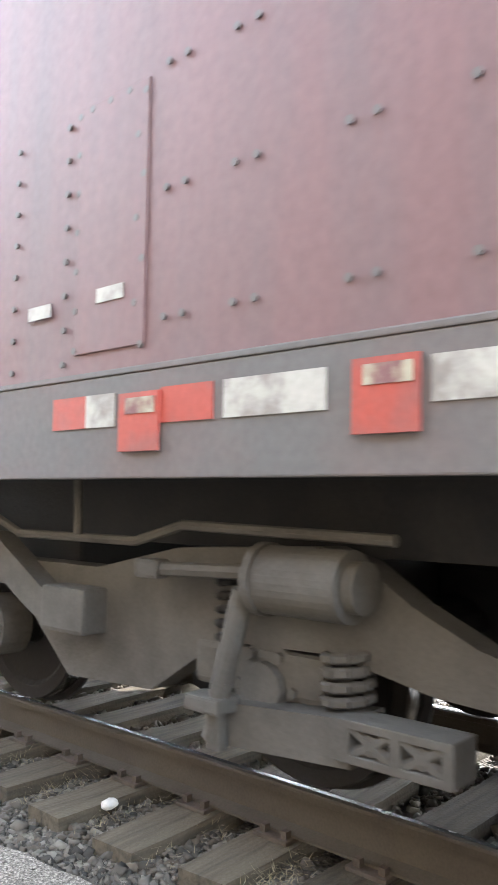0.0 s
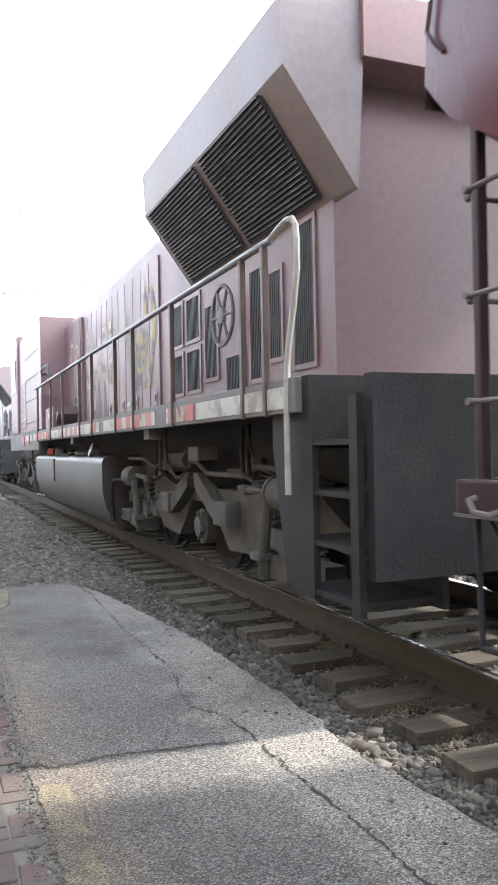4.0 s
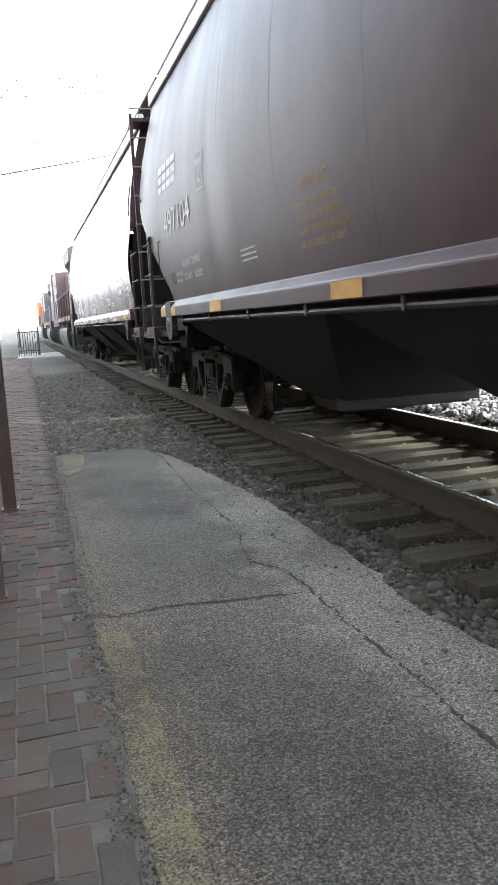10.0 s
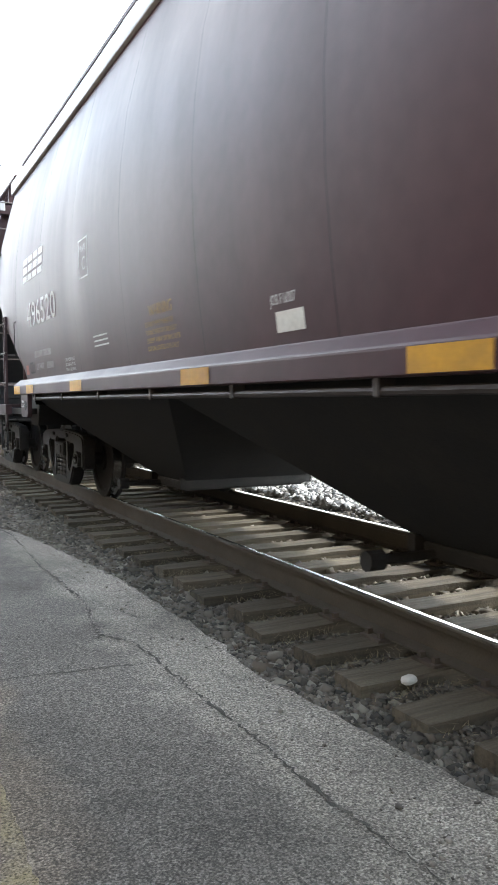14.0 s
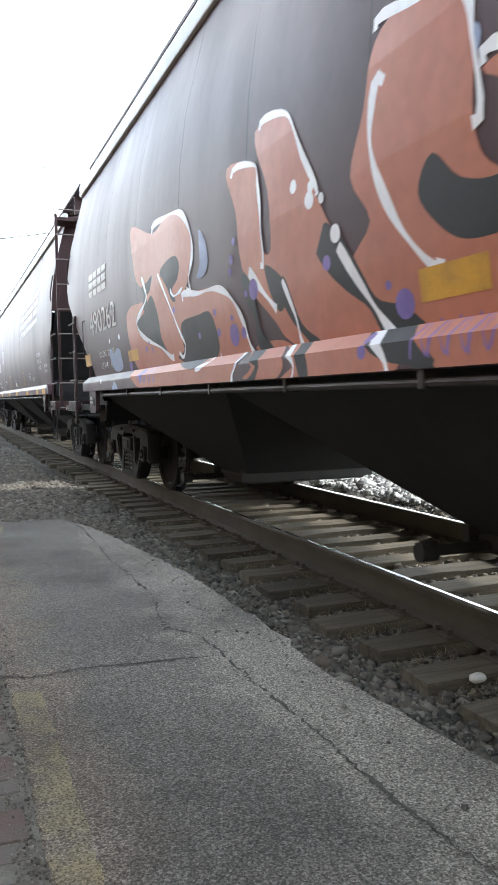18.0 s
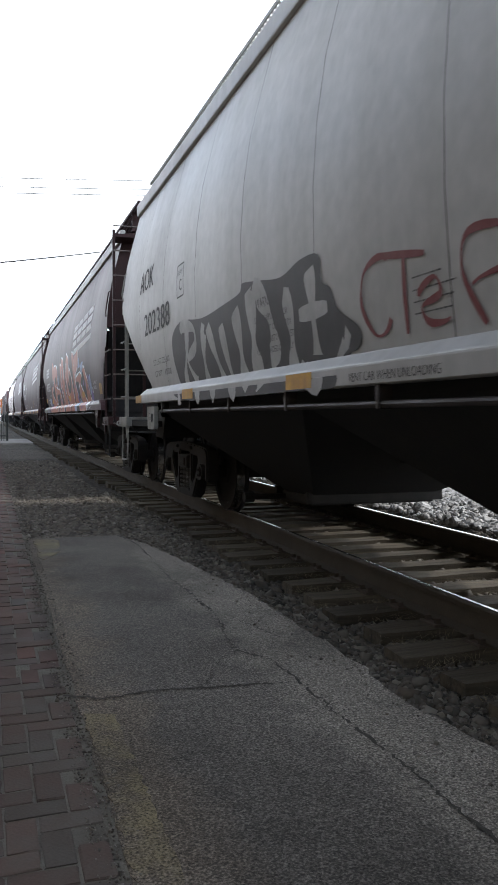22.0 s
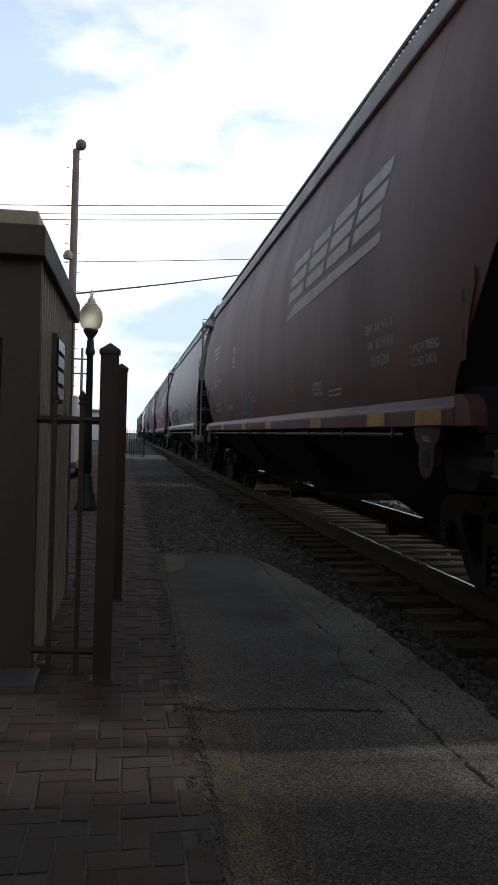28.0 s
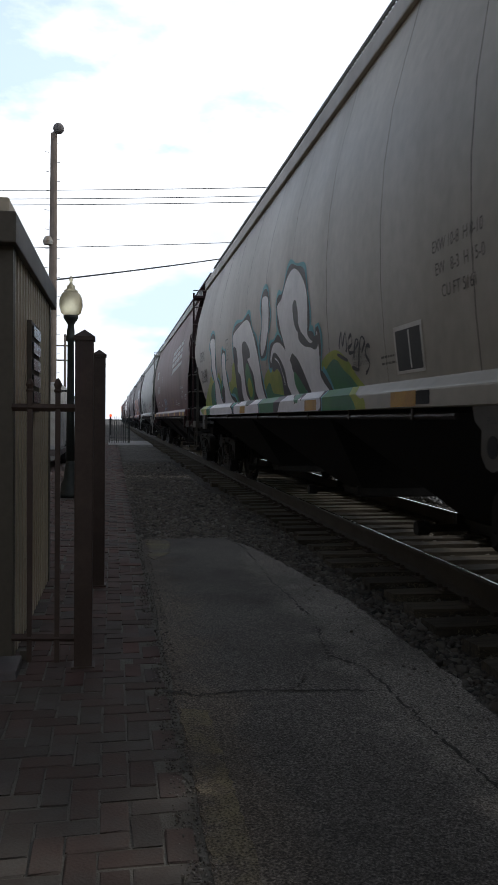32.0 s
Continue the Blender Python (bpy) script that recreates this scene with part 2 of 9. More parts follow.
def asphalt(name, paint=None):
    """Worn asphalt: fine aggregate, broad stains along the path, dusty light edges; paint left in patches."""
    m = bpy.data.materials.new(name)
    m.use_nodes = True
    nt = m.node_tree
    N, K = nt.nodes.new, nt.links.new
    b = nt.nodes["Principled BSDF"]
    co = N("ShaderNodeTexCoord").outputs["Object"]

    def tex(scale, detail=2.0, rough=0.5, vec=None):
        n = N("ShaderNodeTexNoise")
        n.inputs["Scale"].default_value, n.inputs["Detail"].default_value, n.inputs["Roughness"].default_value = scale, detail, rough
        K(vec or co, n.inputs["Vector"])
        return n.outputs["Fac"]

    def ramp(fac, stops):
        r = N("ShaderNodeValToRGB")
        while len(r.color_ramp.elements) < len(stops):
            r.color_ramp.elements.new(0.5)
        for e, (p, c) in zip(r.color_ramp.elements, stops):
            e.position, e.color = p, (*(c if isinstance(c, tuple) else (c, c, c)), 1)
        K(fac, r.inputs["Fac"])
        return r.outputs["Color"]

    def mix(a, c, f, kind="MIX"):
        x = N("ShaderNodeMix")
        x.data_type, x.blend_type = "RGBA", kind
        for key, v in (("A", a), ("B", c), ("Factor", f)):
            if isinstance(v, (tuple, float)):
                x.inputs[key].default_value = v if isinstance(v, float) else (*v, 1)
            else:
                K(v, x.inputs[key])
        return x.outputs["Result"]

    cells = N("ShaderNodeTexVoronoi")
    cells.inputs["Scale"].default_value = 150.0
    K(co, cells.inputs["Vector"])
    pick, blend = N("ShaderNodeSeparateColor"), N("ShaderNodeMix")
    K(cells.outputs["Color"], pick.inputs["Color"])
    blend.inputs["Factor"].default_value = 0.2
    K(tex(115.0, 2.5, 0.55), blend.inputs["A"])
    K(pick.outputs["Red"], blend.inputs["B"])
    fine = blend.outputs["Result"]
    grit = ramp(fine, [(0.30, (0.036, 0.0325, 0.028)), (0.47, (0.088, 0.080, 0.071)), (0.58, (0.150, 0.1375, 0.122)), (0.72, (0.26, 0.241, 0.215))])
    # tone across the path: dusty brown rim by the bricks, dark trodden middle, pale strip by the ballast
    sep, wob = N("ShaderNodeSeparateXYZ"), N("ShaderNodeMath")
    K(co, sep.inputs["Vector"])
    wob.operation = "MULTIPLY_ADD"
    K(tex(1.7, 5.0, 0.6), wob.inputs[0])
    wob.inputs[1].default_value = 0.9
    K(sep.outputs["X"], wob.inputs[2])
    mr = N("ShaderNodeMapRange")
    mr.inputs["From Min"].default_value, mr.inputs["From Max"].default_value = -1.95, -0.25
    K(wob.outputs["Value"], mr.inputs["Value"])
    tone = ramp(mr.outputs["Result"], [(0.0, (1.3, 1.17, 1.01)), (0.10, (1.2, 1.09, 0.96)), (0.2, (0.98, 0.96, 0.93)), (0.50, (1.12, 1.10, 1.06)), (0.62, (1.75, 1.72, 1.62)), (1.0, (2.1, 2.05, 1.93))])
    col = mix(grit, tone, 1.0, "MULTIPLY")
    stain = ramp(tex(0.75, 6.0, 0.6), [(0.36, 0.55), (0.52, 0.98), (0.72, 1.22)])
    col = mix(col, stain, 1.0, "MULTIPLY")
    if paint:
        flake = ramp(tex(3.2, 7.0, 0.7), [(0.41, 0.0), (0.66, 0.58)])
        rub = ramp(fine, [(0.33, 0.25), (0.5, 1.0)])
        col = mix(col, mix(paint, rub, 1.0, "MULTIPLY"), flake)
    K(col, b.inputs["Base Color"])
    b.inputs["Roughness"].default_value = 0.88
    b.inputs["Specular IOR Level"].default_value = 0.25
    bp = N("ShaderNodeBump")
    bp.inputs["Strength"].default_value, bp.inputs["Distance"].default_value = 0.55, 0.006
    K(fine, bp.inputs["Height"])
    K(bp.outputs["Normal"], b.inputs["Normal"])
    return m


def glow(name, color, strength):
    m = bpy.data.materials.new(name)
    m.use_nodes = True
    b = m.node_tree.nodes["Principled BSDF"]
    b.inputs["Base Color"].default_value = (*color, 1)
    b.inputs["Emission Color"].default_value = (*color, 1)
    b.inputs["Emission Strength"].default_value = strength
    return m


M_ASPHALT = asphalt("asphalt")
M_GROUND = speckle("gravel_ground", [(0.055, 0.048, 0.041), (0.09, 0.079, 0.066), (0.135, 0.12, 0.099), (0.085, 0.07, 0.056)], 45.0, 0.95, 0.9, 0.03, 0.35, 0.3)
M_GRAVEL = speckle("gravel_stone", [(0.06, 0.053, 0.045), (0.11, 0.099, 0.083), (0.165, 0.148, 0.124), (0.13, 0.108, 0.085), (0.25, 0.23, 0.20)], 60.0, 0.9, 0.3, 0.004, 3.0, 0.2, True)
M_STONE = speckle("ballast_stone", [(0.044, 0.040, 0.034), (0.090, 0.079, 0.064), (0.135, 0.119, 0.097), (0.10, 0.082, 0.062), (0.215, 0.195, 0.162)], 60.0, 0.9, 0.3, 0.004, 3.0, 0.2, True)
# much paler than the near gravel: the sunlit look is in the colour
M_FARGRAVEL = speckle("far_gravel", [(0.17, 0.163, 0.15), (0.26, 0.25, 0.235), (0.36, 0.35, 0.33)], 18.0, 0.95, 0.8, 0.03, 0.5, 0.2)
M_BRICK = mat("paving_brick", (0.108, 0.077, 0.064), 0.92, dirt=0.85, dirt_color=(0.112, 0.096, 0.082), scale=7.0, grain=90.0, bump=0.35, vary=0.15)
M_BRICKGREY = mat("grey_paving_brick", (0.102, 0.084, 0.071), 0.92, dirt=0.8, dirt_color=(0.122, 0.113, 0.098), scale=7.0, grain=90.0, bump=0.35, vary=0.14)
M_BRICKFIELD = speckle("old_paving_bricks", [(0.085, 0.068, 0.06), (0.105, 0.062, 0.052), (0.125, 0.085, 0.07), (0.095, 0.085, 0.076), (0.14, 0.075, 0.06)], 70.0, 0.92, 0.3, 0.004, 3.0, 0.3, True)
M_SAND = mat("joint_sand", (0.17, 0.157, 0.132), 0.95, dirt=0.8, dirt_color=(0.085, 0.075, 0.062), scale=6.0, grain=160.0, bump=0.8)
M_CRACK = mat("crack_dirt", (0.058, 0.053, 0.045), 0.95, dirt=0.7, dirt_color=(0.085, 0.078, 0.065), scale=14.0, grain=150.0, bump=0.8)
M_YELLOWLINE = asphalt("worn_yellow_paint", (0.30, 0.245, 0.115))
M_TIE = mat("weathered_tie", (0.100, 0.083, 0.058), 0.9, dirt=0.9, dirt_color=(0.036, 0.031, 0.026), scale=5.0, grain=60.0, bump=0.6, vary=0.3, grainy=True)
M_RAIL = mat("rusty_rail", (0.088, 0.076, 0.059), 0.75, 0.3, dirt=0.6, dirt_color=(0.07, 0.058, 0.05), scale=3.0, grain=80.0, bump=0.2)
M_RAILTOP = mat("polished_railhead", (0.62, 0.61, 0.60), 0.22, 1.0, dirt=0.1, scale=6.0, grain=60.0, bump=0.03)
M_PLATE = mat("tie_plate_steel", (0.10, 0.08, 0.065), 0.8, 0.3, dirt=0.6, dirt_color=(0.05, 0.045, 0.04), scale=12.0, grain=90.0)
M_MAROON = mat("faded_maroon_paint", (0.068, 0.036, 0.041), 0.44, dirt=0.55, dirt_color=(0.052, 0.040, 0.043), scale=1.1, grain=9.0, bump=0.04, streak=True, spec=0.14)
M_NEWMAROON = mat("glossy_maroon_paint", (0.085, 0.02, 0.024), 0.24, dirt=0.35, dirt_color=(0.05, 0.022, 0.022), scale=1.2, grain=8.0, bump=0.03, streak=True, spec=0.13)
M_REDBROWN = mat("red_brown_paint", (0.135, 0.046, 0.046), 0.46, dirt=0.5, dirt_color=(0.085, 0.044, 0.045), scale=1.1, grain=9.0, bump=0.04, streak=True, spec=0.14)
M_GREY = mat("grey_car_paint", (0.40, 0.40, 0.385), 0.42, dirt=0.6, dirt_color=(0.31, 0.30, 0.275), scale=1.0, grain=9.0, bump=0.04, streak=True)
M_TAN = mat("tan_grey_car_paint", (0.40, 0.37, 0.31), 0.42, dirt=0.6, dirt_color=(0.33, 0.30, 0.25), scale=1.0, grain=9.0, bump=0.04, streak=True)
# near-black: grime together with the shade beneath the cars, put into one colour
M_UNDER = mat("undercarriage_grime_and_shade", (0.023, 0.0235, 0.025), 0.75, dirt=0.7, dirt_color=(0.042, 0.040, 0.038), scale=4.0, grain=50.0, bump=0.2)
M_TRUCK = mat("truck_casting", (0.022, 0.021, 0.020), 0.7, 0.1, dirt=0.7, dirt_color=(0.042, 0.037, 0.033), scale=5.0, grain=60.0, bump=0.25)
M_LTRUCK = mat("dusty_truck_casting", (0.102, 0.096, 0.084), 0.8, dirt=0.8, dirt_color=(0.06, 0.056, 0.05), scale=3.0, grain=60.0, bump=0.25)
M_WHEEL = mat("wheel_steel", (0.024, 0.022, 0.021), 0.65, 0.3, dirt=0.6, dirt_color=(0.034, 0.031, 0.028), scale=4.0, grain=50.0, bump=0.15)
M_TREAD = mat("polished_tread", (0.42, 0.415, 0.41), 0.24, 1.0, bump=0.02)
M_BRAKEPIPE = mat("worn_pipe", (0.06, 0.052, 0.05), 0.55, 0.3, dirt=0.7, dirt_color=(0.03, 0.027, 0.025), scale=4.0, grain=50.0, bump=0.1)
M_HOLDER = mat("card_holder_back", (0.05, 0.032, 0.034), 0.6, dirt=0.7, dirt_color=(0.03, 0.02, 0.02), scale=9.0, grain=50.0, bump=0.05)
M_RUNG = mat("dusty_ladder_bar", (0.145, 0.125, 0.12), 0.6, dirt=0.6, dirt_color=(0.1, 0.07, 0.065), scale=6.0, grain=50.0, bump=0.05)
M_YELLOW = mat("yellow_reflector", (0.52, 0.275, 0.025), 0.45, dirt=0.75, dirt_color=(0.27, 0.15, 0.04), scale=5.0, grain=60.0, bump=0.05, vary=0.25)
M_WHITE = mat("white_stencil", (0.62, 0.61, 0.60), 0.5, dirt=0.7, dirt_color=(0.40, 0.37, 0.365), scale=6.0, grain=60.0, bump=0.05)
M_BLACK = mat("black_stencil", (0.05, 0.05, 0.05), 0.6, dirt=0.4, dirt_color=(0.12, 0.12, 0.11), scale=6.0, grain=60.0, bump=0.05)
M_OCHRE = mat("ochre_stencil", (0.36, 0.22, 0.05), 0.6, dirt=0.6, dirt_color=(0.22, 0.13, 0.06), scale=6.0, grain=60.0, bump=0.05)
M_ORANGE = mat("orange_spray_paint", (0.43, 0.155, 0.095), 0.42, dirt=0.5, dirt_color=(0.36, 0.11, 0.07), scale=2.0, grain=12.0, bump=0.03)
M_SPRAYWHITE = mat("white_spray_paint", (0.82, 0.81, 0.83), 0.4, dirt=0.4, dirt_color=(0.6, 0.6, 0.63), scale=3.0, grain=12.0, bump=0.03)
M_SPRAYBLUE = mat("pale_blue_spray_paint", (0.30, 0.36, 0.52), 0.5, dirt=0.4, dirt_color=(0.42, 0.46, 0.58), scale=3.0, grain=12.0, bump=0.03)
M_PURPLE = mat("purple_spray_paint", (0.17, 0.115, 0.33), 0.5, dirt=0.6, dirt_color=(0.27, 0.19, 0.42), scale=3.0, grain=12.0, bump=0.03)
M_SPRAYBLACK = mat("black_spray_paint", (0.02, 0.02, 0.022), 0.5, bump=0.03)
M_SPRAYRED = mat("dark_red_spray_paint", (0.20, 0.02, 0.045), 0.55, dirt=0.5, dirt_color=(0.26, 0.10, 0.11), scale=7.0, grain=30.0, bump=0.03)
M_SPRAYCYAN = mat("sky_blue_spray_paint", (0.16, 0.36, 0.55), 0.5, dirt=0.4, dirt_color=(0.22, 0.4, 0.55), scale=4.0, grain=12.0, bump=0.03)
M_SPRAYGREEN = mat("green_spray_paint", (0.02, 0.17, 0.075), 0.5, dirt=0.6, dirt_color=(0.07, 0.27, 0.06), scale=1.6, grain=12.0, bump=0.03)
M_SPRAYLIME = mat("lime_spray_paint", (0.36, 0.40, 0.035), 0.5, dirt=0.8, dirt_color=(0.10, 0.27, 0.04), scale=2.5, grain=12.0, bump=0.03)
M_SPRING = mat("dusty_spring_steel", (0.085, 0.082, 0.078), 0.6, 0.2, dirt=0.6, dirt_color=(0.05, 0.047, 0.043), scale=8.0, grain=60.0, bump=0.1)
M_LPALE = mat("washed_out_pink_paint", (0.32, 0.25, 0.22), 0.6, dirt=0.7, dirt_color=(0.19, 0.125, 0.115), scale=1.6, grain=25.0, bump=0.05, streak=True, lo=0.40, hi=0.62)
M_LSOOT = mat("grey_primer_showing", (0.115, 0.105, 0.102), 0.65, dirt=0.9, dirt_color=(0.15, 0.105, 0.10), scale=3.0, grain=25.0, bump=0.08, streak=True)
M_LRED = mat("faded_red_loco_paint", (0.166, 0.098, 0.096), 0.5, dirt=0.85, dirt_color=(0.128, 0.104, 0.104), scale=1.3, grain=20.0, bump=0.05, streak=True)
M_LPEEL = mat("peeling_cream_paint", (0.37, 0.345, 0.255), 0.7, dirt=1.0, dirt_color=(0.19, 0.10, 0.095), scale=7.0, grain=25.0, bump=0.1, lo=0.42, hi=0.57)
M_LGOLD = mat("peeling_gold_paint", (0.25, 0.19, 0.07), 0.65, dirt=1.0, dirt_color=(0.125, 0.112, 0.11), scale=5.0, grain=25.0, bump=0.15, lo=0.49, hi=0.53)
M_LSILL = mat("grimy_loco_sill", (0.125, 0.12, 0.115), 0.65, dirt=0.6, dirt_color=(0.17, 0.12, 0.11), scale=2.0, grain=30.0, bump=0.1)
M_TANK = mat("fuel_tank_paint", (0.085, 0.09, 0.085), 0.5, dirt=0.7, dirt_color=(0.15, 0.15, 0.135), scale=1.1, grain=25.0, bump=0.06)
M_RAILGREY = mat("handrail_paint", (0.12, 0.115, 0.125), 0.5, dirt=0.5, dirt_color=(0.2, 0.17, 0.17), scale=7.0, grain=40.0, bump=0.05)
M_RAILWHITE = mat("worn_white_handrail", (0.34, 0.325, 0.29), 0.6, dirt=0.8, dirt_color=(0.20, 0.13, 0.075), scale=5.0, grain=40.0, bump=0.1)
M_STRIPEW = mat("white_reflective_stripe", (0.66, 0.65, 0.60), 0.45, dirt=0.6, dirt_color=(0.42, 0.36, 0.30), scale=6.0, grain=40.0, bump=0.05)
M_LOCOWHITE = mat("dirty_white_reflective_strip", (0.40, 0.39, 0.345), 0.6, dirt=0.9, dirt_color=(0.22, 0.20, 0.18), scale=6.0, grain=40.0, bump=0.05, lo=0.45, hi=0.62)
M_WORNGREY = mat("worn_grey_pink_paint", (0.23, 0.205, 0.20), 0.6, dirt=0.8, dirt_color=(0.13, 0.09, 0.088), scale=7.0, grain=40.0, bump=0.05)
M_TAGRED = mat("rusty_red_spray_paint", (0.19, 0.055, 0.055), 0.55, dirt=0.6, dirt_color=(0.24, 0.11, 0.11), scale=9.0, grain=30.0, bump=0.03)
M_TAGFILL = mat("pale_grey_spray_paint", (0.42, 0.42, 0.41), 0.5, dirt=0.7, dirt_color=(0.27, 0.265, 0.26), scale=4.0, grain=20.0, bump=0.03)
M_TAGDARK = mat("charcoal_spray_paint", (0.034, 0.034, 0.036), 0.5, dirt=0.7, dirt_color=(0.085, 0.08, 0.08), scale=3.0, grain=20.0, bump=0.03)
M_MAROONFRAME = mat("dull_maroon_frame_paint", (0.042, 0.022, 0.023), 0.5, dirt=0.6, dirt_color=(0.03, 0.023, 0.023), scale=3.0, grain=30.0, bump=0.05, spec=0.15)
M_LKHAKI = mat("faded_khaki_paint", (0.165, 0.16, 0.118), 0.65, dirt=0.9, dirt_color=(0.15, 0.10, 0.095), scale=7.0, grain=30.0, bump=0.15, lo=0.46, hi=0.62)
M_TANKEND = mat("dark_brown_tank_end", (0.05, 0.042, 0.036), 0.75, dirt=0.7, dirt_color=(0.085, 0.06, 0.045), scale=2.5, grain=30.0, bump=0.1)
# darker copy of the tan paint: grime plus the shade at the car ends
M_TANFRAME = mat("grimy_shaded_tan_frame_paint", (0.10, 0.092, 0.078), 0.6, dirt=0.8, dirt_color=(0.055, 0.05, 0.044), scale=3.0, grain=30.0, bump=0.06)
M_FADED = mat("faded_black_stencil", (0.105, 0.097, 0.085), 0.6, dirt=0.8, dirt_color=(0.19, 0.175, 0.15), scale=14.0, grain=60.0, bump=0.03)
M_SPRAYTEAL = mat("teal_spray_paint", (0.11, 0.40, 0.46), 0.5, dirt=0.5, dirt_color=(0.09, 0.28, 0.30), scale=4.0, grain=12.0, bump=0.03)
# grey car paint taken darker for end parts that stand in shadow, with grime
M_GREYFRAME = mat("grimy_shaded_grey_frame_paint", (0.30, 0.295, 0.265), 0.55, dirt=0.8, dirt_color=(0.14, 0.132, 0.118), scale=3.0, grain=30.0, bump=0.06)
M_STRIPER = mat("red_reflective_stripe", (0.36, 0.075, 0.055), 0.5, dirt=0.75, dirt_color=(0.21, 0.095, 0.085), scale=6.0, grain=40.0, bump=0.05)
M_GRILLE = mat("dark_grille", (0.035, 0.035, 0.037), 0.6, 0.4, dirt=0.4, dirt_color=(0.08, 0.07, 0.065), scale=4.0, grain=60.0, bump=0.2)
# albedo raised: the light on side wall and roof cap is put into the colour
M_SHEDWALL = mat("ribbed_shed_cladding", (0.50, 0.43, 0.32), 0.45, dirt=0.5, dirt_color=(0.38, 0.32, 0.24), scale=2.0, grain=30.0, bump=0.05)
M_BROWNMETAL = mat("dark_brown_metal_cladding", (0.098, 0.083, 0.062), 0.5, dirt=0.5, dirt_color=(0.11, 0.09, 0.07), scale=2.0, grain=30.0, bump=0.05)
M_TANWALL = mat("tan_metal_cladding", (0.16, 0.125, 0.088), 0.5, dirt=0.5, dirt_color=(0.2, 0.165, 0.125), scale=2.0, grain=30.0, bump=0.05)
M_POST = mat("brown_post_paint", (0.06, 0.040, 0.031), 0.5, dirt=0.5, dirt_color=(0.12, 0.085, 0.065), scale=4.0, grain=40.0, bump=0.08)
M_IRON = mat("dark_green_iron", (0.03, 0.035, 0.032), 0.45, 0.2, dirt=0.4, dirt_color=(0.07, 0.065, 0.055), scale=8.0, grain=50.0, bump=0.1)
M_GLOBE = mat("frosted_lamp_globe", (0.93, 0.86, 0.62), 0.5, dirt=0.2, dirt_color=(0.8, 0.72, 0.5), scale=5.0, grain=30.0, bump=0.02)
_g = M_GLOBE.node_tree.nodes["Principled BSDF"]
_g.inputs["Transmission Weight"].default_value = 0.8
M_WOODPOLE = mat("utility_pole_wood", (0.20, 0.16, 0.13), 0.9, dirt=0.6, scale=3.0, grain=50.0, bump=0.4)
M_CONCRETE = mat("concrete", (0.34, 0.32, 0.29), 0.85, dirt=0.6, dirt_color=(0.22, 0.2, 0.18), scale=3.0, grain=80.0, bump=0.3)
M_VAN = mat("white_trailer_paint", (0.60, 0.60, 0.59), 0.4, dirt=0.4, dirt_color=(0.45, 0.44, 0.42), scale=1.5, grain=20.0, bump=0.03)
M_CABLE = mat("cable_black", (0.03, 0.03, 0.032), 0.6, bump=0.0)
M_SIGNAL = glow("red_signal_light", (1.0, 0.06, 0.02), 6.0)
M_DGLASS = mat("dark_window_glass", (0.02, 0.022, 0.025), 0.08, spec=0.8, bump=0.0)
M_LORANGE = mat("orange_loco_paint", (0.50, 0.15, 0.035), 0.5, dirt=0.5, dirt_color=(0.3, 0.12, 0.06), scale=1.2, grain=20.0, bump=0.05, streak=True)
M_LDARK = mat("dark_grey_loco_paint", (0.16, 0.13, 0.125), 0.5, dirt=0.5, dirt_color=(0.22, 0.16, 0.14), scale=1.2, grain=20.0, bump=0.05, streak=True)


# ---- mesh helpers ----
def mesh_of(name, bm, material, smooth=False):
    me = bpy.data.meshes.new(name)
    bmesh.ops.recalc_face_normals(bm, faces=bm.faces)
    bm.to_mesh(me)
    bm.free()
    me.materials.append(material)
    if smooth:
        me.polygons.foreach_set("use_smooth", [True] * len(me.polygons))
    return me


def part(name, bm, material, parent, label="", smooth=False, at=None):
    """Links a bmesh, or a mesh that is shared, as one mesh object under a thing or a part."""
    me = bm if isinstance(bm, bpy.types.Mesh) else mesh_of(name, bm, material, smooth)
    ob = new(name, me)
    ob.parent = parent
    if at is not None:
        ob.matrix_basis = at if isinstance(at, Matrix) else Matrix.Translation(at)
    if label:
        ob["label"] = label
    return ob


def thing(name, label, category, group="", kind="", at=(0, 0, 0)):
    ob = new(name)
    ob.empty_display_size = 0.3
    ob.location = at
    return tagged(ob, label, category, group, kind)


def solid(name, bm, material, label, category, group="", kind="", smooth=False):
    return tagged(new(name, mesh_of(name, bm, material, smooth)), label, category, group, kind)


def box(bm, x0, x1, y0, y1, z0, z1, bevel=0.0):
    r = bmesh.ops.create_cube(bm, size=1.0)
    for v in r["verts"]:
        v.co = Vector(((x0 + x1) / 2 + v.co.x * (x1 - x0), (y0 + y1) / 2 + v.co.y * (y1 - y0), (z0 + z1) / 2 + v.co.z * (z1 - z0)))
    if bevel:
        es = list({e for v in r["verts"] for e in v.link_edges})
        bmesh.ops.bevel(bm, geom=es, offset=bevel, segments=2, affect="EDGES", profile=0.6)
    return bm


def new_box(*a, **k):
    return box(bmesh.new(), *a, **k)


def rod(bm, p, q, r, n=8, r2=None):
    """A round bar from p to q."""
    p, q = Vector(p), Vector(q)
    d = q - p
    turn = d.to_track_quat("Z", "Y").to_matrix().to_4x4()
    bmesh.ops.create_cone(bm, cap_ends=True, segments=n, radius1=r, radius2=r if r2 is None else r2, depth=d.length, matrix=Matrix.Translation((p + q) / 2) @ turn)
    return bm


def pipe(bm, pts, r, n=8):
    for p, q in zip(pts, pts[1:]):
        rod(bm, p, q, r, n)
    for p in pts[1:-1]:
        bmesh.ops.create_uvsphere(bm, u_segments=n, v_segments=6, radius=r * 1.02, matrix=Matrix.Translation(p))
    return bm


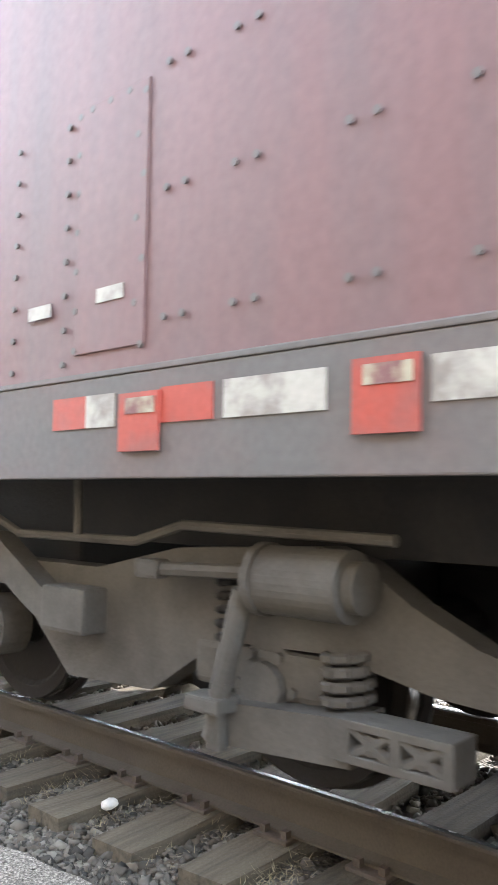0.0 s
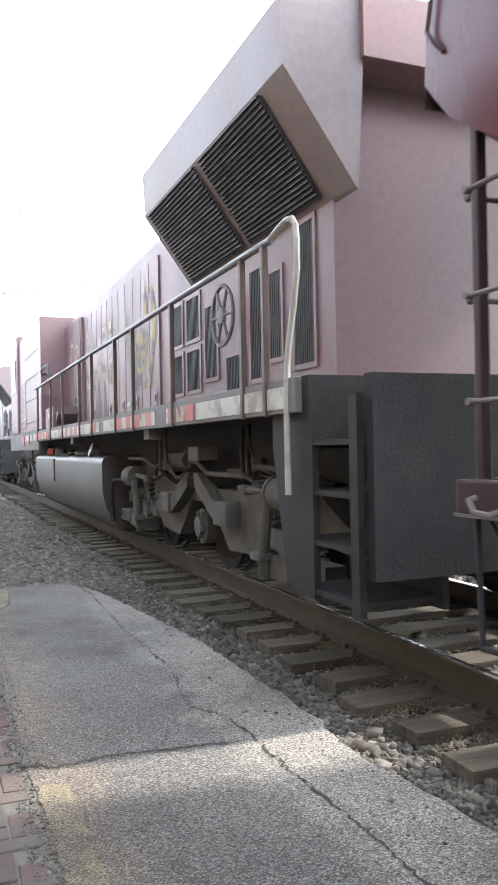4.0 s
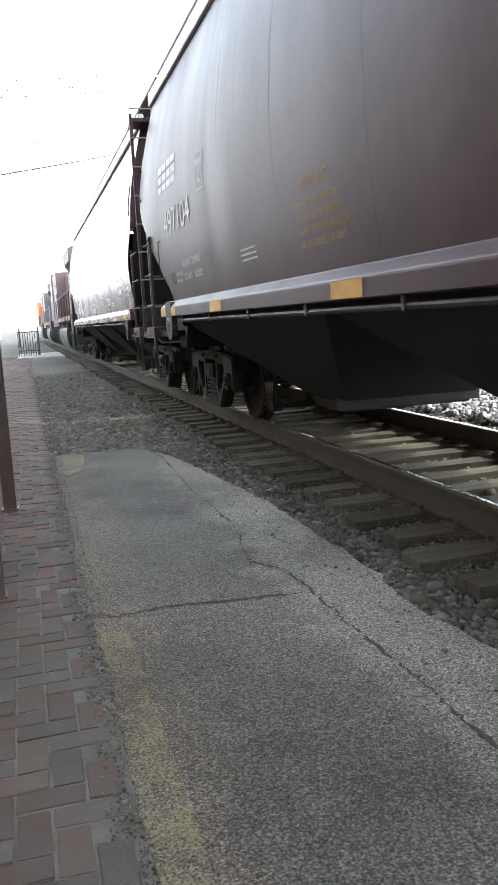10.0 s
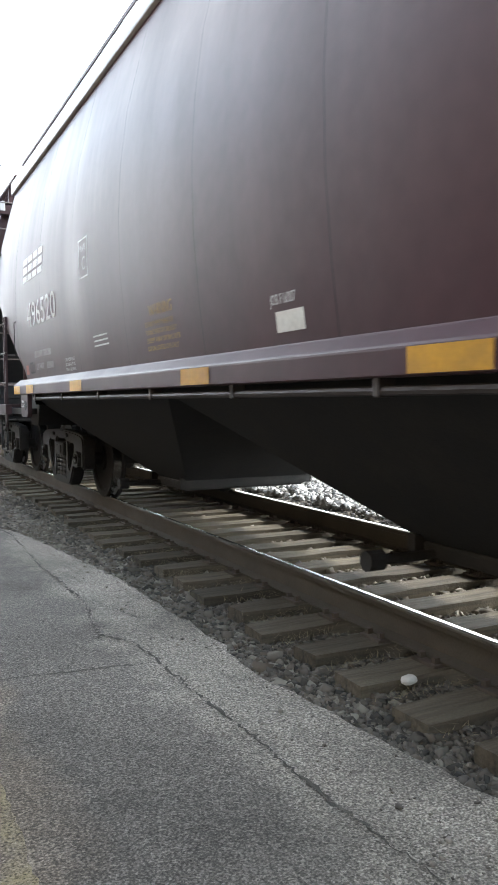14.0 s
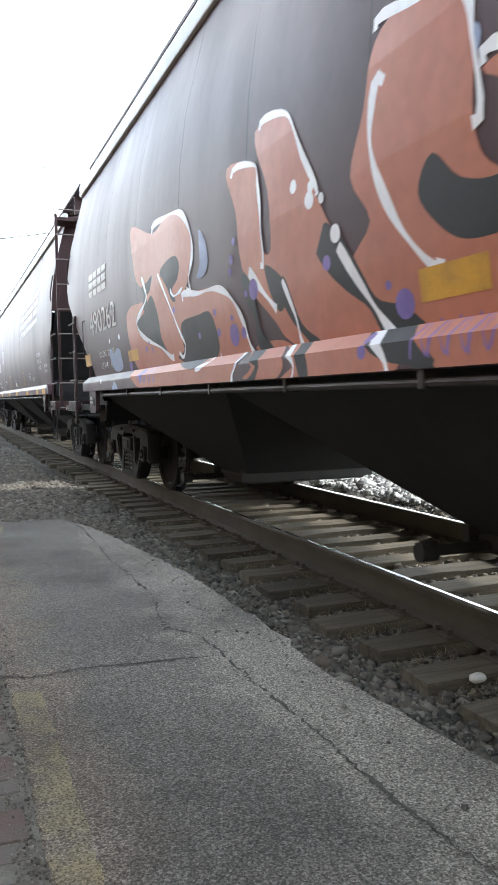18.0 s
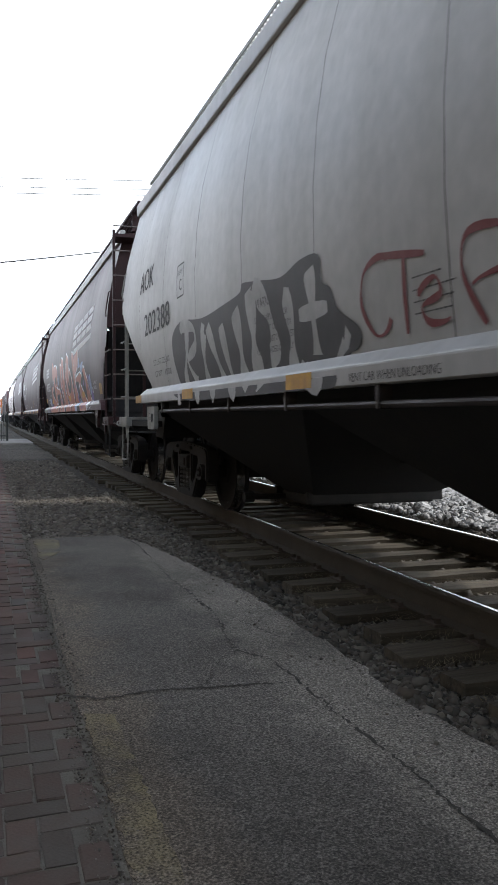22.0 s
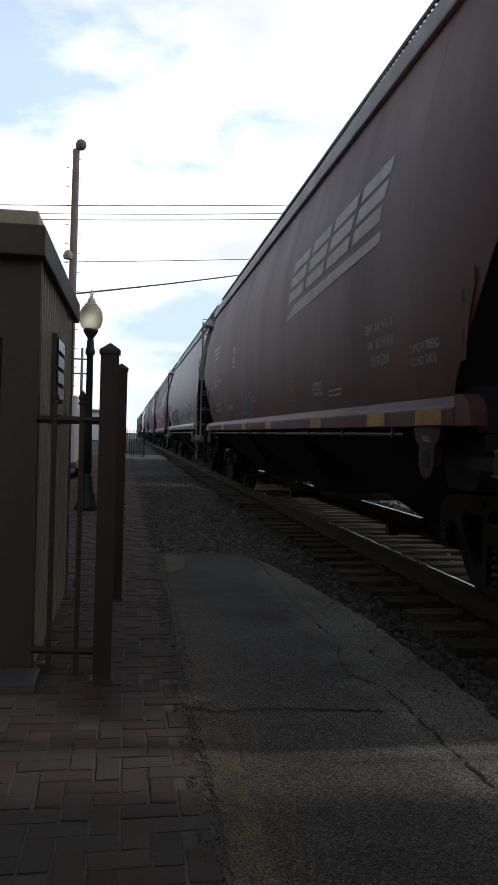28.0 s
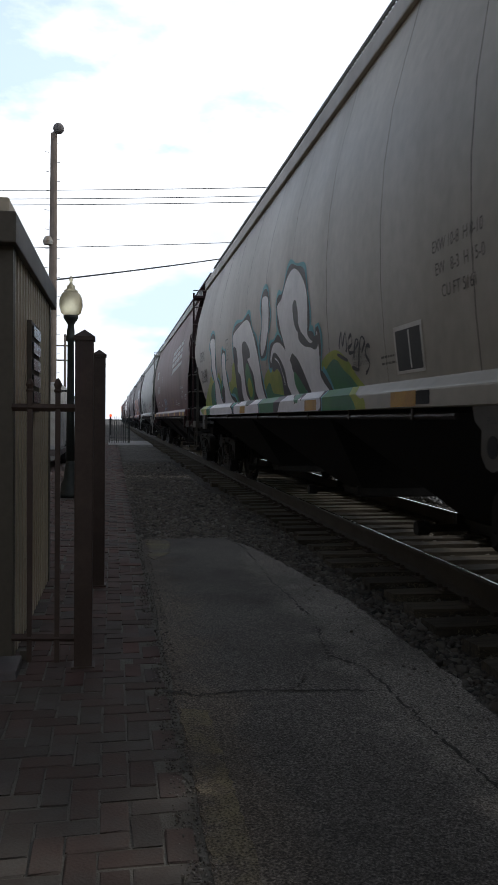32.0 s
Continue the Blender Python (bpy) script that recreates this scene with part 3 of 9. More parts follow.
def lathe(bm, rows, n=16, m=None):
    """A turned shape about z from rows of (radius, height)."""
    rings = [[bm.verts.new(Vector((r * math.cos(2 * math.pi * i / n), r * math.sin(2 * math.pi * i / n), z))) for i in range(n)] for r, z in rows]
    for a, b in zip(rings, rings[1:]):
        for i in range(n):
            bm.faces.new((a[i], a[(i + 1) % n], b[(i + 1) % n], b[i]))
    bm.faces.new(rings[0][::-1])
    bm.faces.new(rings[-1])
    if m is not None:
        bmesh.ops.transform(bm, matrix=m, verts=[v for ring in rings for v in ring])
    return bm


def prism(bm, outline, x0, x1):
    """An outline in (y, z), carried from x0 to x1."""
    a = [bm.verts.new((x0, y, z)) for y, z in outline]
    b = [bm.verts.new((x1, y, z)) for y, z in outline]
    n = len(outline)
    bm.faces.new(a)
    bm.faces.new(b[::-1])
    for i in range(n):
        bm.faces.new((a[i], b[i], b[(i + 1) % n], a[(i + 1) % n]))
    return bm


TRACK_X = 0.79
SHARED = {}


def shared(key, build):
    if key not in SHARED:
        SHARED[key] = build()
    return SHARED[key]


def travel(t):
    """How far the train has rolled, in metres."""
    if t < 8:
        return -34.874 + 4.2 * (t - 8)
    u = (t - 16) / 16
    return 70.963 * u + 0.194 * u * u - 4.484 * u ** 3


# ---- ground and track ----
GZ = -0.168
bm = bmesh.new()
bmesh.ops.create_grid(bm, x_segments=1, y_segments=1, size=1500, matrix=Matrix.Translation((0, 0, GZ - 0.25)))
solid("ground", bm, M_GROUND, "packed grey gravel ground reaching the horizon", "ground", kind="structure")


def ragged(a, b, step, amp, seed):
    """Points from a to b with a worn, uneven course."""
    rnd, out = random.Random(seed), []
    a, b = Vector(a), Vector(b)
    n = max(2, int((b - a).length / step))
    side = Vector((-(b - a).y, (b - a).x)).normalized()
    for i in range(n):
        out.append(a.lerp(b, i / n) + side * rnd.uniform(-amp, amp) * (i > 0))
    return out


def sheet(outline, z0, z1):
    bm = bmesh.new()
    top = [bm.verts.new((p[0], p[1], z1)) for p in outline]
    low = [bm.verts.new((p[0], p[1], z0)) for p in outline]
    f = bm.faces.new(top)
    n = len(outline)
    for i in range(n):
        bm.faces.new((top[i], low[i], low[(i + 1) % n], top[(i + 1) % n]))
    bmesh.ops.triangulate(bm, faces=[f])
    return bm


edge = [(-0.62, -8), (-0.72, 0.6), (-0.8, 1.75), (-0.86, 2.1), (-0.9, 2.5), (-0.97, 3.0), (-0.93, 3.7), (-0.95, 4.5), (-0.98, 5.5), (-1.12, 6.8), (-1.24, 7.7), (-1.43, 8.4), (-2.36, 8.45), (-2.385, -8), (-0.62, -8)]
outline = []
for i, (p, q) in enumerate(zip(edge, edge[1:])):
    outline += ragged(p, q, 0.09 if i < 11 else 0.3, 0.022 if i < 12 else 0.012, i)
solid("pavement", sheet(outline, GZ - 0.2, GZ), M_ASPHALT, "worn grey asphalt path with cracks beside the track", "pavement", kind="structure")
far_walk = sheet([(-2.9, 39), (-0.7, 39), (-0.7, 46), (-2.9, 46)], GZ - 0.12, GZ + 0.004)
solid("road", far_walk, M_CONCRETE, "pale concrete crossing far along the track", "road", kind="structure")


def crack(pts, width, seed):
    """A broken, crumbling crack: an uneven strip with gaps, and crumbs beside it."""
    rnd, bm, fine = random.Random(seed), bmesh.new(), []
    for p, q in zip(pts, pts[1:]):
        fine += ragged(p, q, 0.024, 0.011, rnd.random())
    fine.append(Vector(pts[-1]))
    z = GZ + 0.004
    left, right = [], []
    for i, p in enumerate(fine):
        a, b = fine[max(0, i - 1)], fine[min(len(fine) - 1, i + 1)]
        s = Vector((-(b - a).y, (b - a).x)).normalized()
        swell = max(0.12, 0.55 + 0.9 * noise.noise((p.x * 3, p.y * 3, seed)))
        left.append(bm.verts.new((*(p + s * width * swell * rnd.uniform(0.05, 0.6)), z)))
        right.append(bm.verts.new((*(p - s * width * swell * rnd.uniform(0.05, 0.6)), z)))
        for _ in range(2):
            c, r = p + s * rnd.gauss(0, width * 0.8), rnd.uniform(0.002, 0.007)
            t = rnd.uniform(0, 6.28)
            bm.faces.new([bm.verts.new((c.x + r * math.cos(t + k * 1.57) * rnd.uniform(0.6, 1.2), c.y + r * math.sin(t + k * 1.57), z)) for k in range(4)])
    for i in range(len(fine) - 1):
        if rnd.random() > 0.16:
            bm.faces.new((left[i], left[i + 1], right[i + 1], right[i]))
    return bm


CRACKS = [
    ([(-1.43, 8.4), (-1.34, 7.7), (-1.39, 6.0), (-1.36, 5.4), (-1.37, 4.76), (-1.46, 4.2), (-1.46, 4.06), (-1.34, 3.88), (-1.33, 3.5), (-1.33, 3.1), (-1.3, 2.6), (-1.3, 2.0), (-1.26, 1.5), (-1.2, 0.4), (-1.15, -3)], 0.036),
    ([(-2.42, 3.67), (-2.26, 3.57), (-2.0, 3.61), (-1.73, 3.56), (-1.54, 3.54), (-1.36, 3.5)], 0.03),
    ([(-1.46, 4.08), (-1.6, 3.95), (-1.72, 3.7), (-1.8, 3.58)], 0.014),
    ([(-1.15, 4.25), (-1.3, 4.8), (-1.37, 5.0)], 0.018),
    ([(-2.1, 4.7), (-1.95, 4.62), (-1.75, 4.66)], 0.009),
]
for i, (pts, w) in enumerate(CRACKS):
    solid("pavement_crack", crack(pts, w, i + 3), M_CRACK, "dark dirt-filled crack across the asphalt path", "crack", group="cracks in the path", kind="structure")
solid("yellow_line", sheet([*ragged((-2.235, 0.9), (-2.235, 3.4), 0.03, 0.008, 5), *ragged((-2.36, 3.42), (-2.37, 0.9), 0.04, 0.012, 6)], GZ, GZ + 0.004), M_YELLOWLINE, "worn yellow paint line on the asphalt edge", "marking", group="yellow markings", kind="structure")
solid("yellow_line", sheet([*ragged((-2.12, 7.5), (-2.08, 8.35), 0.06, 0.03, 7), *ragged((-2.3, 8.35), (-2.3, 7.1), 0.06, 0.03, 8)], GZ, GZ + 0.004), M_YELLOWLINE, "worn yellow paint corner on the asphalt", "marking", group="yellow markings", kind="structure")

# bed of the track and the shoulder beyond
bm = bmesh.new()
nx, ny = 26, 160
grid = [[None] * (ny + 1) for _ in range(nx + 1)]
for i in range(nx + 1):
    x = -2.4 + 6.0 * i / nx
    for j in range(ny + 1):
        y = -10 + 170 * (j / ny) ** 1.6
        z = GZ - 0.075 - 0.04 * min(1.0, max(0.0, (x + 0.95) / 0.3)) * (x < 2.5)
        grid[i][j] = bm.verts.new((x, y, z + 0.018 * noise.noise((x * 2.1, y * 2.1, 0.0))))
for i in range(nx):
    for j in range(ny):
        bm.faces.new((grid[i][j], grid[i + 1][j], grid[i + 1][j + 1], grid[i][j + 1]))
solid("ballast_bed", bm, M_GROUND, "grey ballast bed under the track", "ballast", kind="structure", smooth=True)
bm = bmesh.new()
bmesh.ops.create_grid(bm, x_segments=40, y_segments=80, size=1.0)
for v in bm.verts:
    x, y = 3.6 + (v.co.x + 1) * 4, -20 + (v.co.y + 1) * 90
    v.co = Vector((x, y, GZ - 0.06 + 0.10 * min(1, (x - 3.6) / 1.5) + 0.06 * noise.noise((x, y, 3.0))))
solid("gravel_bank", bm, M_FARGRAVEL, "gravel beyond the track, its sunlit look put into a pale colour", "gravel", kind="structure", smooth=True)


def rail_mesh(x):
    prof = [(-0.076, -0.178), (0.076, -0.178), (0.076, -0.168), (0.012, -0.150), (0.009, -0.045), (0.034, -0.036), (0.036, -0.010), (0.028, -0.001), (-0.028, -0.001), (-0.036, -0.010), (-0.034, -0.036), (-0.009, -0.045), (-0.012, -0.150), (-0.076, -0.168)]
    bm = bmesh.new()
    a, b = [bm.verts.new((x + u, -20, w)) for u, w in prof], [bm.verts.new((x + u, 240, w)) for u, w in prof]
    n = len(prof)
    for i in range(n):
        bm.faces.new((a[i], a[(i + 1) % n], b[(i + 1) % n], b[i]))
    bm.faces.new(a[::-1])
    bm.faces.new(b)
    return bm


track = thing("railway_track", "single railway track of rusty rails on weathered wooden ties", "track", kind="structure")
for x in (0.0, 1.58):
    r = part("rail", rail_mesh(x), M_RAIL, track, "rusty steel rail with a polished head")
    # strip is narrow and off-centre: its shape imitates the reflected glint
    part("rail_head", new_box(x - 0.002, x + 0.025, -20, 240, -0.003, 0.0015), M_RAILTOP, r, "polished strip narrowed to the glint on the running surface")
tie_meshes = []
for k in range(5):
    rnd = random.Random(k)
    bm = new_box(-0.53 - rnd.uniform(0, 0.06), 2.1 + rnd.uniform(0, 0.08), -0.115, 0.115, -0.36, 0.0)
    bmesh.ops.subdivide_edges(bm, edges=[e for e in bm.edges if abs(e.verts[0].co.x - e.verts[1].co.x) > 1], cuts=9)
    for v in bm.verts:
        v.co += Vector((rnd.uniform(-0.01, 0.01), rnd.uniform(-0.008, 0.008), rnd.uniform(-0.006, 0.006)))
    tie_meshes.append(mesh_of("tie", bm, M_TIE))
plate_mesh = mesh_of("tie_plate", new_box(-0.13, 0.13, -0.09, 0.09, 0.0, 0.018, bevel=0.004), M_PLATE)
bm = bmesh.new()
for sx, sy in ((-0.095, -0.06), (-0.095, 0.05), (0.095, -0.05), (0.095, 0.06)):
    box(bm, sx - 0.016, sx + 0.016, sy - 0.014, sy + 0.014, 0.018, 0.048)
spike_mesh = mesh_of("rail_spike", bm, M_PLATE)
TIE_TOP = -0.196
for k in range(-14, 280):
    y = 1.57 + 0.459 * k
    rnd = random.Random(k + 500)
    t_ob = part("tie", tie_meshes[k % 5], None, track, at=pose(rnd.uniform(-0.05, 0.05), y + rnd.uniform(-0.02, 0.02), TIE_TOP, 0, rnd.uniform(-0.3, 0.3), rnd.uniform(-1.5, 1.5)))
    if k < 45:
        for x in (0.0, 1.58):
            part("tie_plate", plate_mesh, None, track, at=(x, y, TIE_TOP))
            part("rail_spike", spike_mesh, None, track, at=(x, y, TIE_TOP))


# ---- covered hopper cars: y = 0 at the leading end of the side sill, x = 0 on the track's centre line ----
PROFILE = [(1.38, 1.57), (1.7, 1.612), (2.1, 1.647), (2.5, 1.655), (2.9, 1.632), (3.3, 1.575), (3.62, 1.495), (3.9, 1.42), (4.16, 1.355)]
SILL_LEN, SILL_UP = 14.0, 0.0


def half_width(z):
    return float(np.interp(z, [p[0] for p in PROFILE], [p[1] for p in PROFILE]))


NOSE, SHIFT, STEPPED = (1.48, 0.38), (0.13, -0.22), False
PULL_LEAD = False


def nose(z, end=0):
    """How far the side sheet reaches past the sill's end at height z: a long slope ahead, a short one at the rear."""
    if end == 0:
        return float(np.interp(z, [1.44, 2.62, 5.0], [-0.25, NOSE[0], NOSE[0]]))
    if STEPPED:
        return float(np.interp(z, [1.44, 1.8, 2.1, 2.3, 2.6, 5.0], [-0.2, -0.33, -0.24, -0.08, NOSE[1], NOSE[1]]))
    tip = min(NOSE[1], 0.47)
    return float(np.interp(z, [1.44, 2.45, 2.56, 5.0], [tip - (0.9 if SHIFT[1] < -0.1 else 0.6), tip, NOSE[1], NOSE[1]]))


NPAN = 11


def side_panel(k, sign, seed):
    """One sheet of the side, slightly bowed, with a narrow open seam at its upright edges."""
    bm, rnd = bmesh.new(), random.Random(seed)
    pan = (SILL_LEN + NOSE[0] + NOSE[1]) / NPAN
    y1, y0 = NOSE[0] - k * pan - (0.0035 if k else 0), NOSE[0] - (k + 1) * pan + (0.0035 if k < NPAN - 1 else 0)
    phase, lean, rows = rnd.uniform(0, 9), rnd.uniform(-0.003, 0.003), []
    for z in [PROFILE[0][0] + 0.13 * k for k in range(2)] + [h for a, b in zip(PROFILE[1:], PROFILE[2:]) for h in (a[0], (a[0] + b[0]) / 2)] + [4.16]:
        a, b = min(y1, nose(z)), max(y0, -SILL_LEN - nose(z, 1))
        if a < b:
            a = b = a if k < NPAN // 2 else b
        row = []
        for f in (0.0, 0.15, 0.32, 0.5, 0.68, 0.85, 1.0):
            y = a + (b - a) * f
            dent = 0.0013 * noise.noise((y * 0.8 + phase, z * 0.9, seed * 0.7)) + 0.0016 * math.sin(f * math.pi) + lean * 0.4 * (f - 0.5) - 0.002
            row.append(bm.verts.new((sign * (half_width(z) + dent), y, z)))
        rows.append(row)
    for r, s in zip(rows, rows[1:]):
        for i in range(6):
            bm.faces.new((r[i], r[i + 1], s[i + 1], s[i]))
    return bm


def wheel_bm():
    bm = bmesh.new()
    lathe(bm, [(0.09, -0.075), (0.14, -0.075), (0.15, -0.05), (0.36, -0.045), (0.385, -0.07), (0.452, -0.07), (0.457, 0.045), (0.49, 0.055), (0.488, 0.075), (0.39, 0.075), (0.37, 0.03), (0.15, 0.02), (0.13, 0.08), (0.09, 0.08)], 40, pose(0, 0, 0, 0, 90, 0))
    return bm


def tread_bm():
    bm = bmesh.new()
    rings = [[bm.verts.new((w, 0.4575 * math.cos(a * math.pi / 20), 0.4575 * math.sin(a * math.pi / 20))) for a in range(40)] for w in (-0.06, 0.035)]
    for i in range(40):
        bm.faces.new((rings[0][i], rings[0][(i + 1) % 40], rings[1][(i + 1) % 40], rings[1][i]))
    return bm


def spring_bm():
    bm = bmesh.new()
    pts = [(0.068 * math.cos(a * math.pi / 5), 0.068 * math.sin(a * math.pi / 5), 0.27 * a / 50) for a in range(51)]
    for p, q in zip(pts, pts[1:]):
        rod(bm, p, q, 0.018, 6)
    return bm


def side_frame_bm():
    """A three-piece truck's cast side frame: one rounded casting with a spring opening, two windows and two jaws."""
    bm = bmesh.new()
    half = [(0.0, 0.785), (0.42, 0.775), (0.80, 0.755), (0.99, 0.735), (1.06, 0.70), (1.09, 0.62), (1.09, 0.38), (1.06, 0.345), (1.02, 0.345), (0.995, 0.38), (0.99, 0.53), (0.79, 0.53), (0.78, 0.38), (0.74, 0.345), (0.62, 0.34), (0.47, 0.15), (0.40, 0.105), (0.0, 0.10)]
    ring = half + [(-y, z) for y, z in half[-2:0:-1]]
    window = [(0.37, 0.63), (0.63, 0.63), (0.67, 0.59), (0.66, 0.55), (0.50, 0.34), (0.44, 0.30), (0.37, 0.34)]
    holes = [[(-0.27, 0.19), (-0.27, 0.64), (-0.22, 0.67), (0.22, 0.67), (0.27, 0.64), (0.27, 0.19)], window, [(-y, z) for y, z in window]]
    edges = []
    for loop in [ring] + holes:
        vs = [bm.verts.new((-1.14, y, z)) for y, z in loop]
        edges += [bm.edges.new((a, b)) for a, b in zip(vs, vs[1:] + vs[:1])]
    faces = [f for f in bmesh.ops.triangle_fill(bm, use_beauty=True, use_dissolve=False, edges=edges)["geom"] if isinstance(f, bmesh.types.BMFace)]
    moved = bmesh.ops.extrude_face_region(bm, geom=faces)["geom"]
    bmesh.ops.translate(bm, vec=(0.15, 0, 0), verts=[v for v in moved if isinstance(v, bmesh.types.BMVert)])
    bmesh.ops.recalc_face_normals(bm, faces=bm.faces)
    sharp = [e for e in bm.edges if len(e.link_faces) == 2 and e.calc_face_angle(0) > 1.2]
    bmesh.ops.bevel(bm, geom=sharp, offset=0.018, segments=2, affect="EDGES")
    for s in (-1, 1):
        rod(bm, (-1.17, s * 0.89, 0.457), (-0.95, s * 0.89, 0.457), 0.088, 14)
        rod(bm, (-1.19, s * 0.89, 0.457), (-1.16, s * 0.89, 0.457), 0.06, 10)
        for k in range(3):
            a = 2.09 * k + 0.5
            rod(bm, (-1.20, s * 0.89 + 0.04 * math.cos(a), 0.457 + 0.04 * math.sin(a)), (-1.16, s * 0.89 + 0.04 * math.cos(a), 0.457 + 0.04 * math.sin(a)), 0.012, 6)
        box(bm, -1.12, -0.99, s * 0.89 - 0.09, s * 0.89 + 0.09, 0.52, 0.56)
        box(bm, -1.17, -1.13, s * 0.36 - 0.05, s * 0.36 + 0.05, 0.70, 0.74, bevel=0.01)
    box(bm, -1.17, 1.10, -0.24, 0.24, 0.455, 0.62, bevel=0.025)
    box(bm, -1.185, -1.16, -0.15, 0.15, 0.49, 0.585, bevel=0.01)
    box(bm, -1.14, -0.98, -0.26, 0.26, 0.16, 0.20, bevel=0.01)
    return bm


WHEELSETS = []


def wheelset(parent, y, z=0.457):
    """An axle with its two wheels, keyed to roll."""
    def axle():
        return mesh_of("wheelset", rod(bmesh.new(), (-1.1, 0, 0), (1.1, 0, 0), 0.08, 14), M_TRUCK)
    ax = part("wheelset", shared("axle", axle), None, parent, "steel axle", at=(0, y, z))
    for s in (-1, 1):
        w = part("wheel", shared("wheel", lambda: mesh_of("wheel", wheel_bm(), M_WHEEL, False)), None, ax, "steel wheel", at=pose(s * 0.79, 0, 0, 0, 0, 0 if s < 0 else 180))
        part("tread", shared("tread", lambda: mesh_of("tread", tread_bm(), M_TREAD, True)), None, ax, "polished tread", at=pose(s * 0.79, 0, 0, 0, 0, 0 if s < 0 else 180))
    WHEELSETS.append((ax, y, z))
    return ax


def truck(parent, y):
    for s in (-1, 1):
        f = part("side_frame", shared("side_frame", lambda: mesh_of("side_frame", side_frame_bm(), M_TRUCK)), None, parent, "cast steel truck side frame", at=pose(0, y, 0, 0, 0, 0 if s < 0 else 180))
        for j in (-0.165, 0.0, 0.165):
            part("spring", shared("spring", lambda: mesh_of("spring", spring_bm(), M_SPRING, True)), None, f, "coil spring", at=(-1.07, j, 0.195))
    for s in (-0.89, 0.89):
        wheelset(parent, y + s)


def on_side(bm, lift=0.006, limit=0.16):
    """Lays flat faces given as (u along the side, z) against the bowed near side. u runs from the leading end to the rear."""
    for _ in range(6):
        long = [e for e in bm.edges if e.calc_length() > limit]
        if not long:
            break
        bmesh.ops.subdivide_edges(bm, edges=long, cuts=1)
        bmesh.ops.triangulate(bm, faces=[f for f in bm.faces if len(f.verts) > 3])
    bmesh.ops.bisect_plane(bm, geom=bm.verts[:] + bm.edges[:] + bm.faces[:], dist=0.0005, plane_co=(0, 1.222 + SILL_UP, 0), plane_no=(0, 1, 0), clear_inner=True)
    lip, top = 1.335 + SILL_UP, 1.40 + SILL_UP
    for h in [lip, top, top + 0.004] + [q[0] for q in PROFILE[1:-1]]:
        bmesh.ops.bisect_plane(bm, geom=bm.verts[:] + bm.edges[:] + bm.faces[:], dist=0.0005, plane_co=(0, h, 0), plane_no=(0, 1, 0))
    for v in bm.verts:
        u, z = v.co.x, v.co.y
        x = float(np.interp(z, [lip, top], [1.70, 1.622])) if z <= top + 0.002 else half_width(z) + 0.0012
        v.co = Vector((-(x + 0.0008 + lift * 0.15), -u, z))
    return bm


def shape(rings, lift=0.006):
    bm = bmesh.new()
    for ring in rings:
        bm.faces.new([bm.verts.new((u, z, 0)) for u, z in ring])
    bmesh.ops.triangulate(bm, faces=bm.faces)
    return on_side(bm, lift)


def words_bm(text, size, width=None):
    cu = bpy.data.curves.new("words", "FONT")
    cu.body, cu.size, cu.resolution_u = text, size, 3
    ob = bpy.data.objects.new("words", cu)
    scene.collection.objects.link(ob)
    dg = bpy.context.evaluated_depsgraph_get()
    me = bpy.data.meshes.new_from_object(ob.evaluated_get(dg))
    bm = bmesh.new()
    bm.from_mesh(me)
    bpy.data.objects.remove(ob)
    bpy.data.curves.remove(cu)
    bpy.data.meshes.remove(me)
    if width and bm.verts:
        w = max(v.co.x for v in bm.verts) - min(v.co.x for v in bm.verts)
        for v in bm.verts:
            v.co.x *= width / w
    return bm


def lettering(parent, text, u, z, height, material, width=None, tilt=0.0, label="", lift=0.006):
    """Stencilled words on the near side, lower left corner at (u, z)."""
    bm = words_bm(text, height / 0.7, width)
    for v in bm.verts:
        v.co = Vector((u + v.co.x + tilt * v.co.y, z + v.co.y, 0))
    bm = on_side(bm, lift)
    if height > 0.15:
        twin = bmesh.ops.duplicate(bm, geom=bm.verts[:] + bm.edges[:] + bm.faces[:])["geom"]
        bmesh.ops.translate(bm, vec=(-0.0012, -0.055 * height, 0), verts=[v for v in twin if isinstance(v, bmesh.types.BMVert)])
    return part("stencil", bm, material, parent, label or "stencilled lettering")


def bars(parent, u, z, width, height, n, material, label="small unreadable stencil"):
    """Unreadable small print as plain bars."""
    rnd, rings = random.Random(int(u * 100 + z * 1000)), []
    h = height / (n * 1.6)
    for i in range(n):
        zz, uu = z + height - (i + 1) * h * 1.6, u
        while uu < u + width * rnd.uniform(0.75, 1.0):
            w = h * rnd.choice((0.9, 1.6, 2.2))
            rings.append([(uu, zz), (uu + w, zz), (uu + w, zz + 0.55 * h), (uu, zz + 0.55 * h)])
            uu += w + h * 0.5
    ob = part("stencil", shape(rings), material, parent, label)
    ob["kind"] = "stuff"
    return ob


BLOCKS = (((0, 0.95, 0, 0.26), (0, 0.95, 0.36, 0.64), (0, 0.95, 0.74, 1)),) * 4


def company_mark(parent, u, z, height, width, material, slant=0.0):
    """Four plain upright marks of blocks in place of the painted company initials."""
    w = width / 4.4
    for i, blocks in enumerate(BLOCKS):
        a = u + i * w * 1.13
        def sk(p, q, a=a):
            return (a + p * w + slant * q * height, z + q * height)
        rings = [[sk(a0, b0), sk(a1, b0), sk(a1, b1), sk(a0, b1)] for a0, a1, b0, b1 in blocks]
        part("company_mark", shape(rings), material, parent, "painted company mark as plain blocks")


